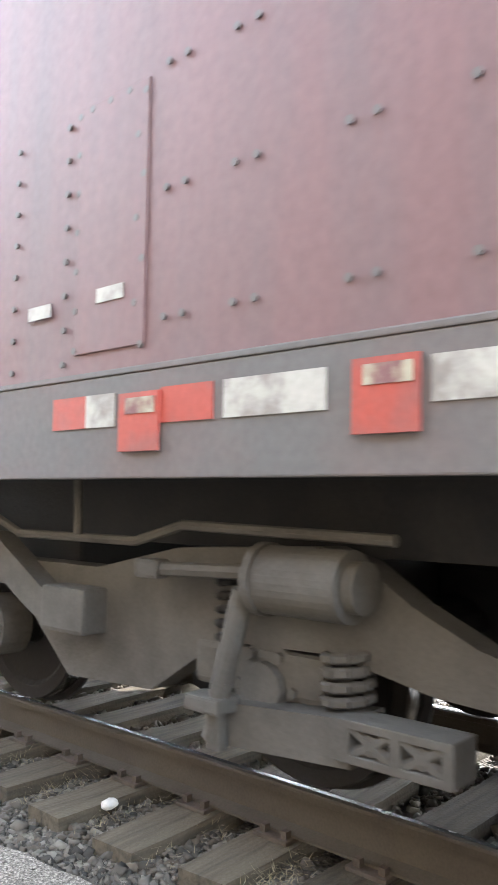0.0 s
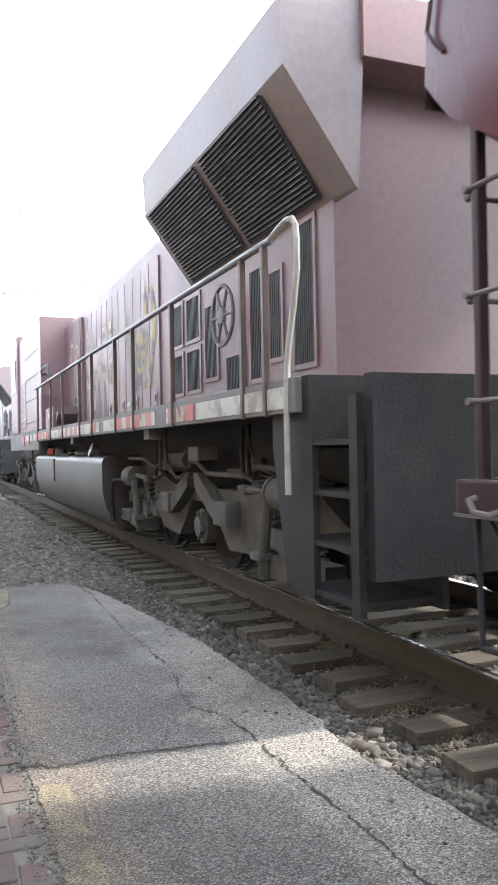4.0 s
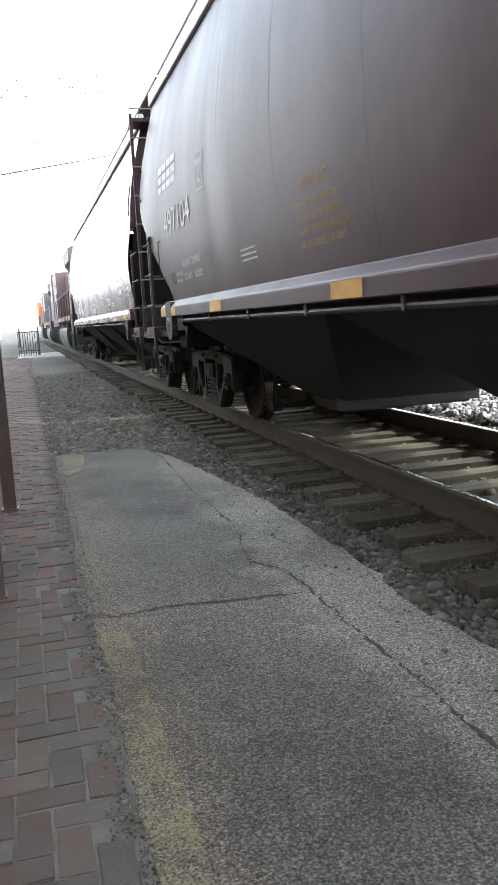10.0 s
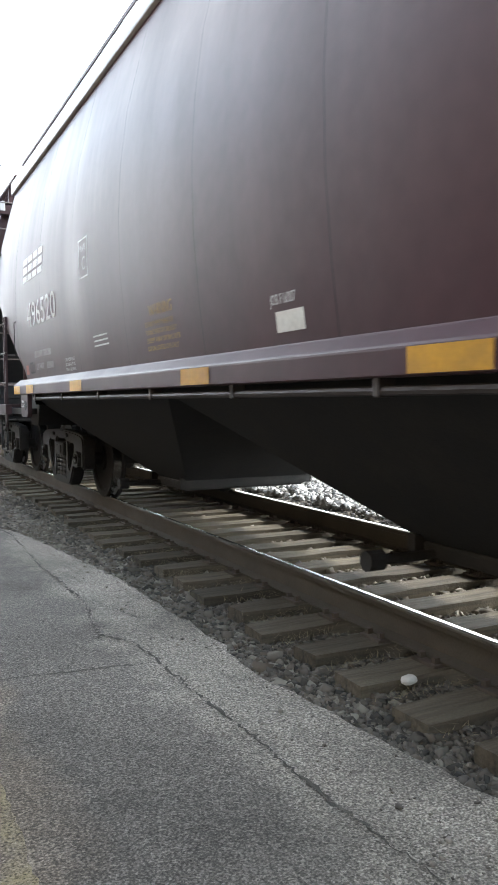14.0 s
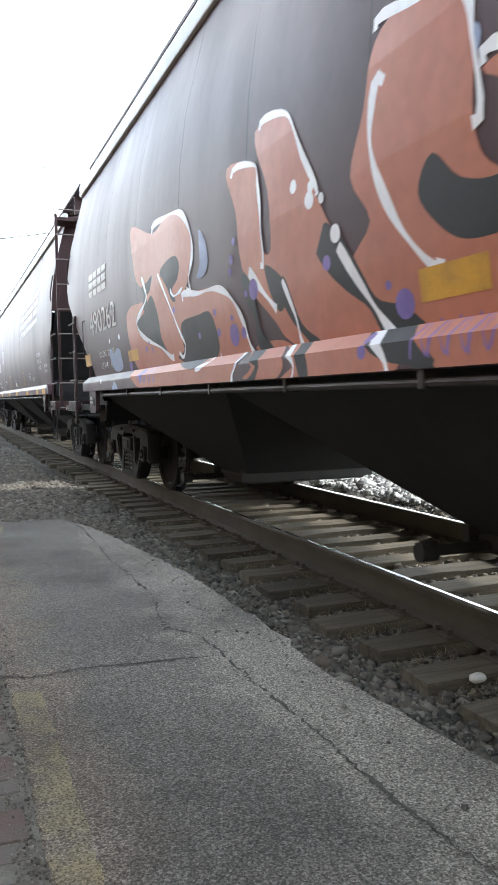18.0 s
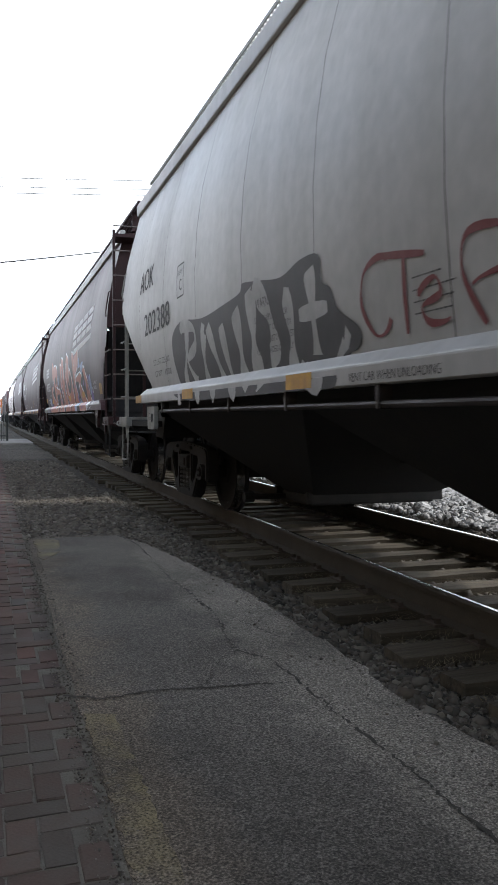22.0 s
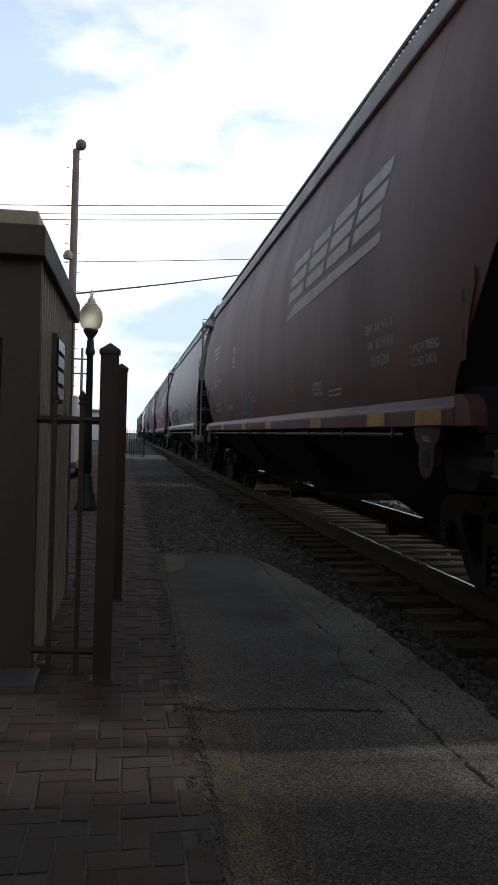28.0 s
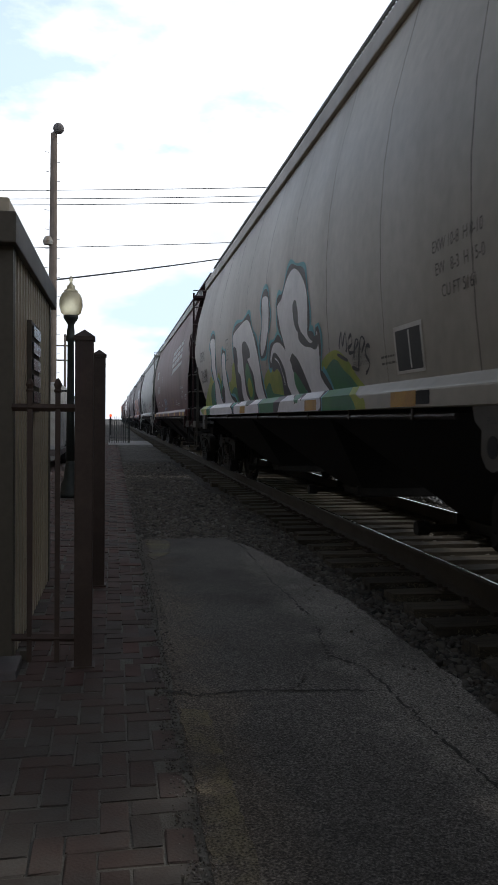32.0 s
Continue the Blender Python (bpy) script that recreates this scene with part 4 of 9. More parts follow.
def slanted_mark(parent, u0, z0, u1, z1, height, material):
    """The slanted company mark with its bar below, as plain blocks."""
    du, dz = (u1 - u0), (z1 - z0)
    def at(f, g):
        return (u0 + du * f + 0.33 * g * height, z0 + dz * f + g * height)
    for i, blocks in enumerate(BLOCKS):
        a, w = i / 4 + 0.01, 0.225
        rings = [[at(a + w * p, 0.35 + 0.8 * r), at(a + w * q, 0.35 + 0.8 * r), at(a + w * q, 0.35 + 0.8 * v), at(a + w * p, 0.35 + 0.8 * v)] for p, q, r, v in blocks]
        part("company_mark", shape(rings), material, parent, "painted slanted mark as plain blocks")
    rings = [[at(0.0, 0.0), at(1.0, 0.05), at(1.0, 0.2), at(0.12, 0.24)]]
    return part("company_mark", shape(rings), material, parent, "slanted painted bar under the marks")


def brake_wheel_bm():
    bm = bmesh.new()
    pts = [(0.27 * math.cos(a * math.pi / 12), 0, 0.27 * math.sin(a * math.pi / 12)) for a in range(25)]
    pipe(bm, pts, 0.014, 6)
    for a in range(0, 24, 6):
        rod(bm, (0, 0, 0), pts[a], 0.012, 6)
    return bm


def bay_bm(ya, yb, yc):
    """A discharge bay: upright at the top, then tapered to its gate."""
    bm = bmesh.new()
    levels = [(ya, yb, 1.52, 1.46), (ya, yb, 1.52, 1.22), (ya, yb, 1.53, 1.19), (yc + 0.36, yc - 0.36, 0.62, 0.34)]
    rings = [[bm.verts.new(p) for p in ((-w, a, z), (w, a, z), (w, b, z), (-w, b, z))] for a, b, w, z in levels]
    for r, s in zip(rings, rings[1:]):
        for i in range(4):
            bm.faces.new((r[i], r[(i + 1) % 4], s[(i + 1) % 4], s[i]))
    bm.faces.new(rings[-1])
    return bm


def gate_bm():
    bm = bmesh.new()
    box(bm, -0.66, 0.66, -0.38, 0.38, 0.27, 0.36, bevel=0.02)
    rod(bm, (-1.05, 0.3, 0.30), (1.05, 0.3, 0.30), 0.03, 10)
    rod(bm, (-1.1, 0.3, 0.30), (-1.0, 0.3, 0.30), 0.055, 10)
    box(bm, -0.72, 0.72, -0.44, -0.38, 0.30, 0.40)
    box(bm, -0.72, 0.72, 0.38, 0.44, 0.30, 0.40)
    return bm


def rung_bm(p, q, out):
    """A ladder rung: a round bar with a bolt head at either end."""
    bm = rod(bmesh.new(), p, q, 0.0105, 8)
    p, q, out = Vector(p), Vector(q), Vector(out)
    for end, inner in ((p, q), (q, p)):
        c = end.lerp(inner, 0.04)
        rod(bm, c - out * 0.8, c + out * 0.8, 0.015, 8)
    return bm


def flat_words(parent, text, u, z, height, x, material, width, label="stencilled lettering"):
    """Words on an upright plate that faces away from the track's centre."""
    bm = words_bm(text, height / 0.7, width)
    for v in bm.verts:
        v.co = Vector((-x, -u - v.co.x, z + v.co.y))
    return part("stencil", bm, material, parent, label)


def hopper_car(label, paint, trim, seed, frame_paint=None):
    """A three-bay covered hopper car with its parts."""
    frame_paint = frame_paint or paint
    rung = M_RUNG if paint in (M_MAROON, M_NEWMAROON, M_REDBROWN) else frame_paint
    car = thing("hopper_car", label, "rail car", group="cars of the train")
    for k in range(NPAN):
        part("side_sheet", side_panel(k, -1, seed * 20 + k), paint, car, smooth=True)
    # near-black sheet behind the panels supplies the shade of the open seams
    bm = bmesh.new()
    rows = [[bm.verts.new((-half_width(z) + 0.014, a, z)) for a in (nose(z) - 0.02, -SILL_LEN - nose(z, 1) + 0.02)] for z in np.linspace(1.44, 4.16, 12)]
    for r, s in zip(rows, rows[1:]):
        bm.faces.new((r[0], r[1], s[1], s[0]))
    part("inner_wall", bm, M_UNDER, car, "dark backing sheet standing for the shade in the seams", smooth=True)
    bm = bmesh.new()
    zs = [p[0] for p in PROFILE]
    rows = [[bm.verts.new((half_width(z), a, z)) for a in (nose(z), -SILL_LEN - nose(z, 1))] for z in zs]
    for r, s in zip(rows, rows[1:]):
        bm.faces.new((r[0], r[1], s[1], s[0]))
    part("far_side_wall", bm, paint, car, smooth=True)
    # roof with its ribs and the eave's chord
    bm = bmesh.new()
    prof = [(-1.355, 4.16), (-1.1, 4.25), (-0.6, 4.35), (0, 4.39), (0.6, 4.35), (1.1, 4.25), (1.355, 4.16)]
    a, b = [bm.verts.new((x, NOSE[0], z)) for x, z in prof], [bm.verts.new((x, -SILL_LEN - NOSE[1], z)) for x, z in prof]
    for i in range(len(prof) - 1):
        bm.faces.new((a[i], a[i + 1], b[i + 1], b[i]))
    part("roof", bm, paint, car, smooth=True)
    # on maroon and red-brown cars the pale trim colour paints in reflected sky
    for s in (-1, 1):
        bm = new_box(s * 1.378 - 0.045, s * 1.378 + 0.045, -SILL_LEN - NOSE[1] - 0.02, NOSE[0] + 0.02, 4.05, 4.22, bevel=0.02)
        part("top_chord", bm, trim, car, "pale eave rail")
    # running board of grating with brackets
    bm = bmesh.new()
    for x in np.linspace(-1.22, -0.86, 8):
        box(bm, x - 0.006, x + 0.006, -SILL_LEN - 0.95, 1.75, 4.54, 4.58)
    for j in range(200):
        y = 1.75 - j * (SILL_LEN + 2.7) / 199
        box(bm, -1.22, -0.86, y - 0.008, y + 0.008, 4.55, 4.575)
    part("running_board", bm, frame_paint, car, "roof walkway of open grating")
    for j in range(12):
        y = 1.4 - j * (SILL_LEN + 1.7) / 11
        part("board_bracket", new_box(-1.21, -0.87, y - 0.02, y + 0.02, 4.22, 4.55), frame_paint, car)
    for j in range(6):
        part("roof_hatch", shared(("hatch", paint.name), lambda: mesh_of("roof_hatch", new_box(-0.32, 0.32, -0.95, 0.95, 4.37, 4.52, bevel=0.03), paint)), None, car, at=(0, -1.0 - j * 2.4, 0))
    # side sills
    for s in (-1, 1):
        bm = bmesh.new()
        outline = [(z + SILL_UP, w) for z, w in ((1.22, 1.60), (1.22, 1.692), (1.226, 1.70), (1.318, 1.70), (1.328, 1.698), (1.338, 1.691), (1.392, 1.627), (1.40, 1.62), (1.405, 1.55))]
        a = [bm.verts.new((s * w, 0.0, z)) for z, w in outline]
        b = [bm.verts.new((s * w, -SILL_LEN + 0.22, z)) for z, w in outline]
        n = len(outline)
        for i in range(n):
            bm.faces.new((a[i], a[(i + 1) % n], b[(i + 1) % n], b[i]))
        bm.faces.new(a)
        bm.faces.new(b[::-1])
        part("side_sill", bm, paint, car)
        cap = [(-SILL_LEN + 0.219, 1.402), (-SILL_LEN + 0.12, 1.395), (-SILL_LEN + 0.05, 1.36), (-SILL_LEN + 0.015, 1.30), (-SILL_LEN, 1.222), (-SILL_LEN + 0.219, 1.222)]
        part("sill_end", prism(bmesh.new(), [(y, z + SILL_UP) for y, z in cap], *sorted((s * 1.60, s * 1.697))), paint, car, "rounded end of the side sill")
    bm = bmesh.new()
    rod(bm, (-1.655, -1.05, 1.17), (-1.655, -SILL_LEN + 1.1, 1.17), 0.019, 8)
    for j in range(10):
        box(bm, -1.68, -1.60, -1.20 - j * 1.28, -1.16 - j * 1.28, 1.145, 1.225 + SILL_UP, bevel=0.006)
    part("brake_pipe", bm, M_BRAKEPIPE, car, "worn bare pipe in clamps")
    # bays
    cuts = [(-0.3, -4.95, -2.7), (-4.95, -9.05, -7.0), (-9.05, -SILL_LEN + 0.3, -SILL_LEN + 2.7)]
    for ya, yb, yc in cuts:
        bay = part("hopper_bay", bay_bm(ya, yb, yc), M_UNDER, car, "grimy, shade-dark tapered discharge bay")
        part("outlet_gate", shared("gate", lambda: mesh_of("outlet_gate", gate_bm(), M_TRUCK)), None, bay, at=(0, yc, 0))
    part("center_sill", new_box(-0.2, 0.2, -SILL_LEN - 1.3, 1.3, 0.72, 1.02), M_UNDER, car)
    # ends: the leading end with a long overhanging slope, the rear one with a tall ladder
    for e, flip in ((0, 1), (1, -1)):
        y_end = 0.0 if e == 0 else -SILL_LEN
        tip, shift, tall = NOSE[e] - 0.01, SHIFT[e], (2.62, 4.1)[e]
        def Y(d, y_end=y_end, flip=flip):
            return y_end + flip * d
        def P(d, y_end=y_end, flip=flip, shift=shift):
            return y_end + flip * (d + shift)
        bm = bmesh.new()
        rows = [[bm.verts.new((x * half_width(z), Y(tip), z)) for x in (-1, 1)] for z in (2.60, 3.0, 3.4, 3.8, 4.16)]
        for r, s in zip(rows, rows[1:]):
            bm.faces.new((r[0], r[1], s[1], s[0]))
        top = bm.verts.new((0, Y(tip), 4.39))
        bm.faces.new((rows[-1][0], rows[-1][1], top))
        part("end_sheet", bm, frame_paint, car)
        # sloped sheet below the end; its dark colour carries the shade there
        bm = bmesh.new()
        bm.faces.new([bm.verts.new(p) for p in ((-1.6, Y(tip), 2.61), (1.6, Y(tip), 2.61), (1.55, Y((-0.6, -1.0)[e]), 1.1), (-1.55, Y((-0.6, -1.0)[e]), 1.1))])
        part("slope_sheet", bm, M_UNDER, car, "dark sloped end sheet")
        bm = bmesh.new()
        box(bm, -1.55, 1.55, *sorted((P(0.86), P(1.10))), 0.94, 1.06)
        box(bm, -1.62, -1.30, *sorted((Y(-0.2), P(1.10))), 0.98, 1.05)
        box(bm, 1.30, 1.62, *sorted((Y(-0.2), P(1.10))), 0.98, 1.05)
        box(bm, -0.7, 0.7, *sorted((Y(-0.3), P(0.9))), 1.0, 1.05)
        part("end_platform", bm, M_UNDER, car, "grimy, shade-dark end platform")
        for s in (-1, 1):
            part("corner_post", new_box(s * 1.60 - 0.022, s * 1.60 + 0.022, *sorted((P(1.055), P(1.10))), 0.95, tall, bevel=0.008), frame_paint, car)
            part("end_post", new_box(s * 1.11 - 0.022, s * 1.11 + 0.022, *sorted((P(1.05), P(1.09))), 1.05, tall), frame_paint, car)
            if e == 1:
                part("post_bracket", new_box(s * 1.38 - 0.2, s * 1.38 + 0.2, *sorted((Y(tip), P(1.06))), 4.0, 4.05), frame_paint, car)
        # corner ladder on the end and on the side
        for j in range(9 if e else 5):
            z = 0.995 + 0.395 * j
            part("ladder_rung", rung_bm((-1.62, P(1.13), z), (-1.09, P(1.13), z), (0, flip * 0.02, 0)), rung, car)
        for j in range(4):
            z = 0.995 + 0.395 * j
            part("ladder_rung", rung_bm((-1.67, P(1.08), z), (-1.67, P(0.58), z), (-0.02, 0, 0)), rung, car)
        part("ladder_stile", new_box(-1.68, -1.65, *sorted((P(0.58), P(0.605))), 0.98, 2.26), frame_paint, car)
        part("grab_iron", pipe(bmesh.new(), [(-half_width(3.2) - 0.004, Y(tip - 0.06), 3.2), (-half_width(3.3) - 0.035, Y(tip - 0.03), 3.17), (-half_width(3.0) - 0.035, Y(tip - 0.03), 2.9), (-half_width(2.9) - 0.02, Y(tip - 0.07), 2.84), (-half_width(2.8) - 0.004, Y(tip - 0.12), 2.78)], 0.010, 6), frame_paint, car)
        part("end_beam", new_box(-1.58, 1.58, *sorted((P(1.102), P(1.125))), 0.94, 1.10, bevel=0.008), frame_paint, car)
        part("uncoupling_rod", pipe(bmesh.new(), [(-1.5, P(1.2), 0.98), (-1.4, P(1.24), 0.86), (-0.4, P(1.26), 0.86), (-0.1, P(1.4), 0.9)], 0.012, 6), M_UNDER, car)
        part("corner_gusset", new_box(-1.70, -1.62, *sorted((P(0.5), P(1.12))), 0.97, 1.10, bevel=0.01), frame_paint, car)
        part("hook_plate", prism(bmesh.new(), [(P(0.52), 1.0), (P(0.62), 1.0), (P(0.6), 0.86), (P(0.57), 0.8), (P(0.53), 0.86)], -1.69, -1.665), frame_paint, car)
        part("step", pipe(bmesh.new(), [(-1.66, P(0.58), 1.0), (-1.67, P(0.60), 0.5), (-1.67, P(1.02), 0.48), (-1.66, P(1.05), 1.0)], 0.012, 6), frame_paint if paint in (M_GREY, M_TAN) else M_UNDER, car, "stirrup step of bent bar")
        pull = e == 1 or PULL_LEAD
        d, top = (-0.63, 1.225) if e == 1 else (-0.50, 1.385) if pull else (-0.60, 1.225)
        ring = [(Y(d + 0.22), 1.225), (Y(d - 0.23), 1.225), (Y(d - 0.19), 1.14), (Y(d - 0.12), 1.10), (Y(d - 0.12), 0.98), (Y(d - 0.07), 0.92), (Y(d), 0.90), (Y(d + 0.07), 0.92), (Y(d + 0.12), 0.98), (Y(d + 0.12), 1.10), (Y(d + 0.19), 1.14)]
        if e == 0:
            ring = [(Y(d + 0.17), 1.36), (Y(d + 0.13), top), (Y(d - 0.13), top), (Y(d - 0.17), 1.36), (Y(d - 0.2), 1.08), (Y(d - 0.16), 1.0), (Y(d - 0.08), 0.95), (Y(d + 0.04), 0.95), (Y(d + 0.12), 1.0), (Y(d + 0.17), 1.08)] if pull else [(Y(d + 0.2), 1.225), (Y(d - 0.22), 1.225), (Y(d - 0.22), 1.0), (Y(d - 0.18), 0.955), (Y(d + 0.14), 0.955), (Y(d + 0.17), 1.0)]
        pad = part("jacking_pad", prism(bmesh.new(), ring, -1.706 if top > 1.3 else -1.69, -1.64), frame_paint, car, "lifting plate with a dark hole")
        x = 1.708 if top > 1.3 else 1.692
        hole = Vector((-x - 0.0015, Y(d if pull else d - 0.1), 1.09 if e == 0 else 1.02))
        # no opening is cut: a dark disc gives the hole's shade
        part("pull_hole", rod(bmesh.new(), hole + Vector((0.03, 0, 0)), hole, 0.055, 16), M_UNDER, pad, "dark disc standing for the shaded hole")
        ink = M_WHITE if rung is M_RUNG else M_BLACK
        if pull:
            flat_words(pad, "PULL", -Y(d) - 0.06, 1.17 if e == 0 else 1.13, 0.036, x, ink, 0.12)
        else:
            flat_words(pad, "LIFT AND", -Y(d) - 0.14, 1.12, 0.032, x, ink, 0.15)
            flat_words(pad, "JACK HERE", -Y(d) - 0.14, 1.07, 0.032, x, ink, 0.17)
        part("corner_hook", pipe(bmesh.new(), [(-1.72, P(0.98), 1.04), (-1.75, P(0.98), 1.03), (-1.76, P(0.94), 0.99), (-1.76, P(0.86), 0.985), (-1.72, P(0.84), 1.0)], 0.011, 6), rung, car, "bent hook on the corner plate")
        part("corner_edge", new_box(-1.715, -1.70, *sorted((P(0.5), P(1.12))), 0.962, 0.974), rung, car, "worn lower edge of the corner plate")
        bm = rod(bmesh.new(), (0, P(0.9), 0.87), (0, Y(1.64), 0.87), 0.09, 8)
        box(bm, -0.14, 0.14, *sorted((Y(1.44), Y(1.68))), 0.74, 1.02, bevel=0.03)
        part("coupler", bm, M_TRUCK, car)
        part("air_hose", pipe(bmesh.new(), [(-0.35, P(1.1), 0.85), (-0.3, P(1.3), 0.6), (-0.2, Y(1.55), 0.5), (-0.1, Y(1.65), 0.6)], 0.025, 6), M_CABLE, car)
        yb = Y(-0.05 if e == 0 else -0.62)
        part("body_bolster", prism(bmesh.new(), [(yb - 0.3, 1.2), (yb + 0.3, 1.2), (yb + 0.3, 1.08), (yb + 0.2, 0.84), (yb - 0.2, 0.84), (yb - 0.3, 1.08)], -1.46, 1.46), M_UNDER, car, "grimy, shade-dark cross bolster")
        # plain block added to stop sky showing through beneath the floor
        part("brake_rigging", new_box(-0.66, 0.66, *sorted((yb + flip * 0.55, yb - flip * 1.75)), 0.60, 1.06, bevel=0.03), M_UNDER, car, "dark block added to fill the gap under the floor")
        truck(car, yb)
    if rung is M_RUNG:
        w = half_width(1.9)
        part("grab_iron", pipe(bmesh.new(), [(-w - 0.002, 0.06, 2.14), (-w - 0.04, 0.07, 2.12), (-w - 0.035, 0.1, 1.85), (-w - 0.02, 0.11, 1.72), (-w + 0.03, 0.08, 1.68)], 0.0065, 6), M_UNDER, car, "dark upright hand hold")
    if paint is M_GREY:
        part("brake_wheel", brake_wheel_bm(), M_RUNG, car, at=(-0.95, 0.62, 1.9))
    else:
        part("brake_wheel", brake_wheel_bm(), frame_paint, car, at=(0.35, -SILL_LEN - 0.92, 1.9))
    part("brake_cylinder", rod(bmesh.new(), (-0.75, -SILL_LEN - 0.1, 1.25), (-0.75, -SILL_LEN - 0.7, 1.25), 0.16, 14), M_UNDER, car)
    if not STEPPED:
        r = (SILL_LEN - 13.45) * 0.64
        fold = part("handle_bracket", shape([[(13.20 + r, 1.96), (13.23 + r, 2.06), (13.42 + r, 2.09), (13.52 + r, 2.12), (13.54 + r, 2.02), (13.43 + r, 1.82), (13.36 + r, 1.6), (13.29 + r, 1.6)]], 0.02), paint, car, "bent plate with two slots")
        # slots are dark flat shapes, their shade given by colour
        part("slot", shape([[(13.36 + r, 1.92), (13.39 + r, 1.92), (13.40 + r, 2.0), (13.37 + r, 2.0)], [(13.33 + r, 1.70), (13.355 + r, 1.70), (13.365 + r, 1.78), (13.34 + r, 1.78)]], 0.024), M_UNDER, fold)
    return car


def reflector(car, u, z=0.0, w=0.42, h=0.095):
    z = z or 1.228 + SILL_UP
    part("reflector", shape([[(u, z), (u + w, z), (u + w, z + h), (u, z + h)]], 0.021), M_YELLOW, car, "yellow reflective strip")


def plate_mark(car, u, z, w, h, material):
    t = 0.014
    part("stencil", shape([[(u, z), (u + w, z), (u + w, z + t), (u, z + t)], [(u, z + h - t), (u + w, z + h - t), (u + w, z + h), (u, z + h)], [(u, z), (u + t, z), (u + t, z + h), (u, z + h)], [(u + w - t, z), (u + w, z), (u + w, z + h), (u + w - t, z + h)]]), material, car, "stencilled frame")
    lettering(car, "C", u + w * 0.36, z + h * 0.2, h * 0.34, material)
    lettering(car, "PLATE", u + w * 0.2, z + h * 0.68, h * 0.15, material, w * 0.6)


def standard_marks(car, number, ld, lt, ink, wink=None, u=0.68, width=1.42, ex=11.9, up=0.0, wu=4.75, pu=None, ldu=None, ez=0.0, cu=9.99, cube="5200", xink=None, hu=None, hz=1.59, tu=None, strips=(0.03, 0.82, 2.9, 5.65, 7.8, 10.35, 12.2, 13.2)):
    pu, ldu = u + 1.8 if pu is None else pu, u + 0.42 if ldu is None else ldu
    lettering(car, number, u, 2.05 + up, 0.27, ink, width, label="stencilled car number")
    lettering(car, "LD LMT  " + ld, ldu, max(1.62, 1.68 + up * 0.7), 0.068, ink, 0.86)
    lettering(car, "LT WT    " + lt, ldu + 0.04, max(1.485, 1.54 + up * 0.7), 0.068, ink, 0.85)
    if hu is not None:
        holder = part("card_holder", shape([[(hu, hz), (hu + 0.25, hz), (hu + 0.25, hz + 0.02), (hu, hz + 0.02)], [(hu, hz + 0.02), (hu + 0.02, hz + 0.02), (hu + 0.02, hz + 0.13), (hu, hz + 0.13)], [(hu + 0.23, hz + 0.02), (hu + 0.25, hz + 0.02), (hu + 0.25, hz + 0.13), (hu + 0.23, hz + 0.13)], [(hu + 0.02, hz + 0.11), (hu + 0.18, hz + 0.11), (hu + 0.18, hz + 0.13), (hu + 0.02, hz + 0.13)]], 0.02), M_UNDER, car, "small dark card holder")
        part("backing", shape([[(hu + 0.02, hz + 0.02), (hu + 0.23, hz + 0.02), (hu + 0.23, hz + 0.11), (hu + 0.02, hz + 0.11)]], 0.008), M_HOLDER, holder)
    if pu > 0:
        plate_mark(car, pu, 2.27 + up, 0.29, 0.34, ink)
    bars(car, 3.4, 1.6, 0.42, 0.12, 3, ink)
    for w in ((wu, 8.55) if wink is None else (wu,)):
        lettering(car, "WARNING", w + 0.1, 1.9 if wink else 1.72, 0.075, wink or M_OCHRE, 0.44)
        for k, line in enumerate(("DO NOT APPLY VIBRATOR", "TO ANY PART OF CAR BODY", "EXCEPT VIBRATOR BRACKETS", "USE ON LOADED CAR ONLY")):
            lettering(car, line, w, (1.8 if wink else 1.65) - k * (0.078 if wink else 0.055), 0.045 if wink else 0.033, wink or M_OCHRE, (0.67, 0.73, 0.78, 0.73)[k] * (1 if wink else 0.8))
    for k, line in enumerate(("CLOSE HOPPER SLIDES", "AND ROOF HATCHES", "BEFORE CAR IS MOVED")):
        lettering(car, line, cu, 1.66 - k * 0.05, 0.036, ink, (0.39, 0.35, 0.4)[k])
    bars(car, 10.64, 1.53, 0.46, 0.09, 2, ink)
    lettering(car, "EXW 10-8  H 8-10", ex, 1.96 + ez, 0.07, xink or ink, 0.62, lift=0.022)
    lettering(car, "EW   8-3  H 15-0", ex + 0.03, 1.83 + ez, 0.07, xink or ink, 0.60, lift=0.022)
    lettering(car, "CU FT " + cube, ex + 0.1, 1.7 + ez, 0.07, xink or ink, 0.42, lift=0.022)
    tread = ex + 0.95 if tu is None else tu
    lettering(car, "2 INCH TREAD", tread, 1.72 if tu is None else 1.665, 0.06 if tu is None else 0.035, ink, 0.5 if tu is None else 0.38)
    lettering(car, "COND SHOE", tread, 1.63 if tu is None else 1.59, 0.06 if tu is None else 0.035, ink, 0.44 if tu is None else 0.33)
    for u in strips:
        reflector(car, u, w=0.40 if u < 1.2 else 0.42)


CARS = []
STEPPED = True
car = hopper_car("glossy new maroon covered hopper car with white stencils", M_NEWMAROON, M_GREY, 1, M_MAROONFRAME)
CARS.append((car, 52.9))
lettering(car, "TILX", 0.43, 2.56, 0.29, M_WHITE, 1.0)
standard_marks(car, "521715", "223100", "62900", M_WHITE)
lettering(car, "JOB F20020", 6.52, 1.63, 0.07, M_WHITE, 0.45)
part("plate", shape([[(6.58, 1.48), (6.97, 1.48), (6.97, 1.60), (6.58, 1.60)]]), M_STRIPEW, car, "white maker's plate")
NOSE, STEPPED = (1.48, 0.72), False
PULL_LEAD = True
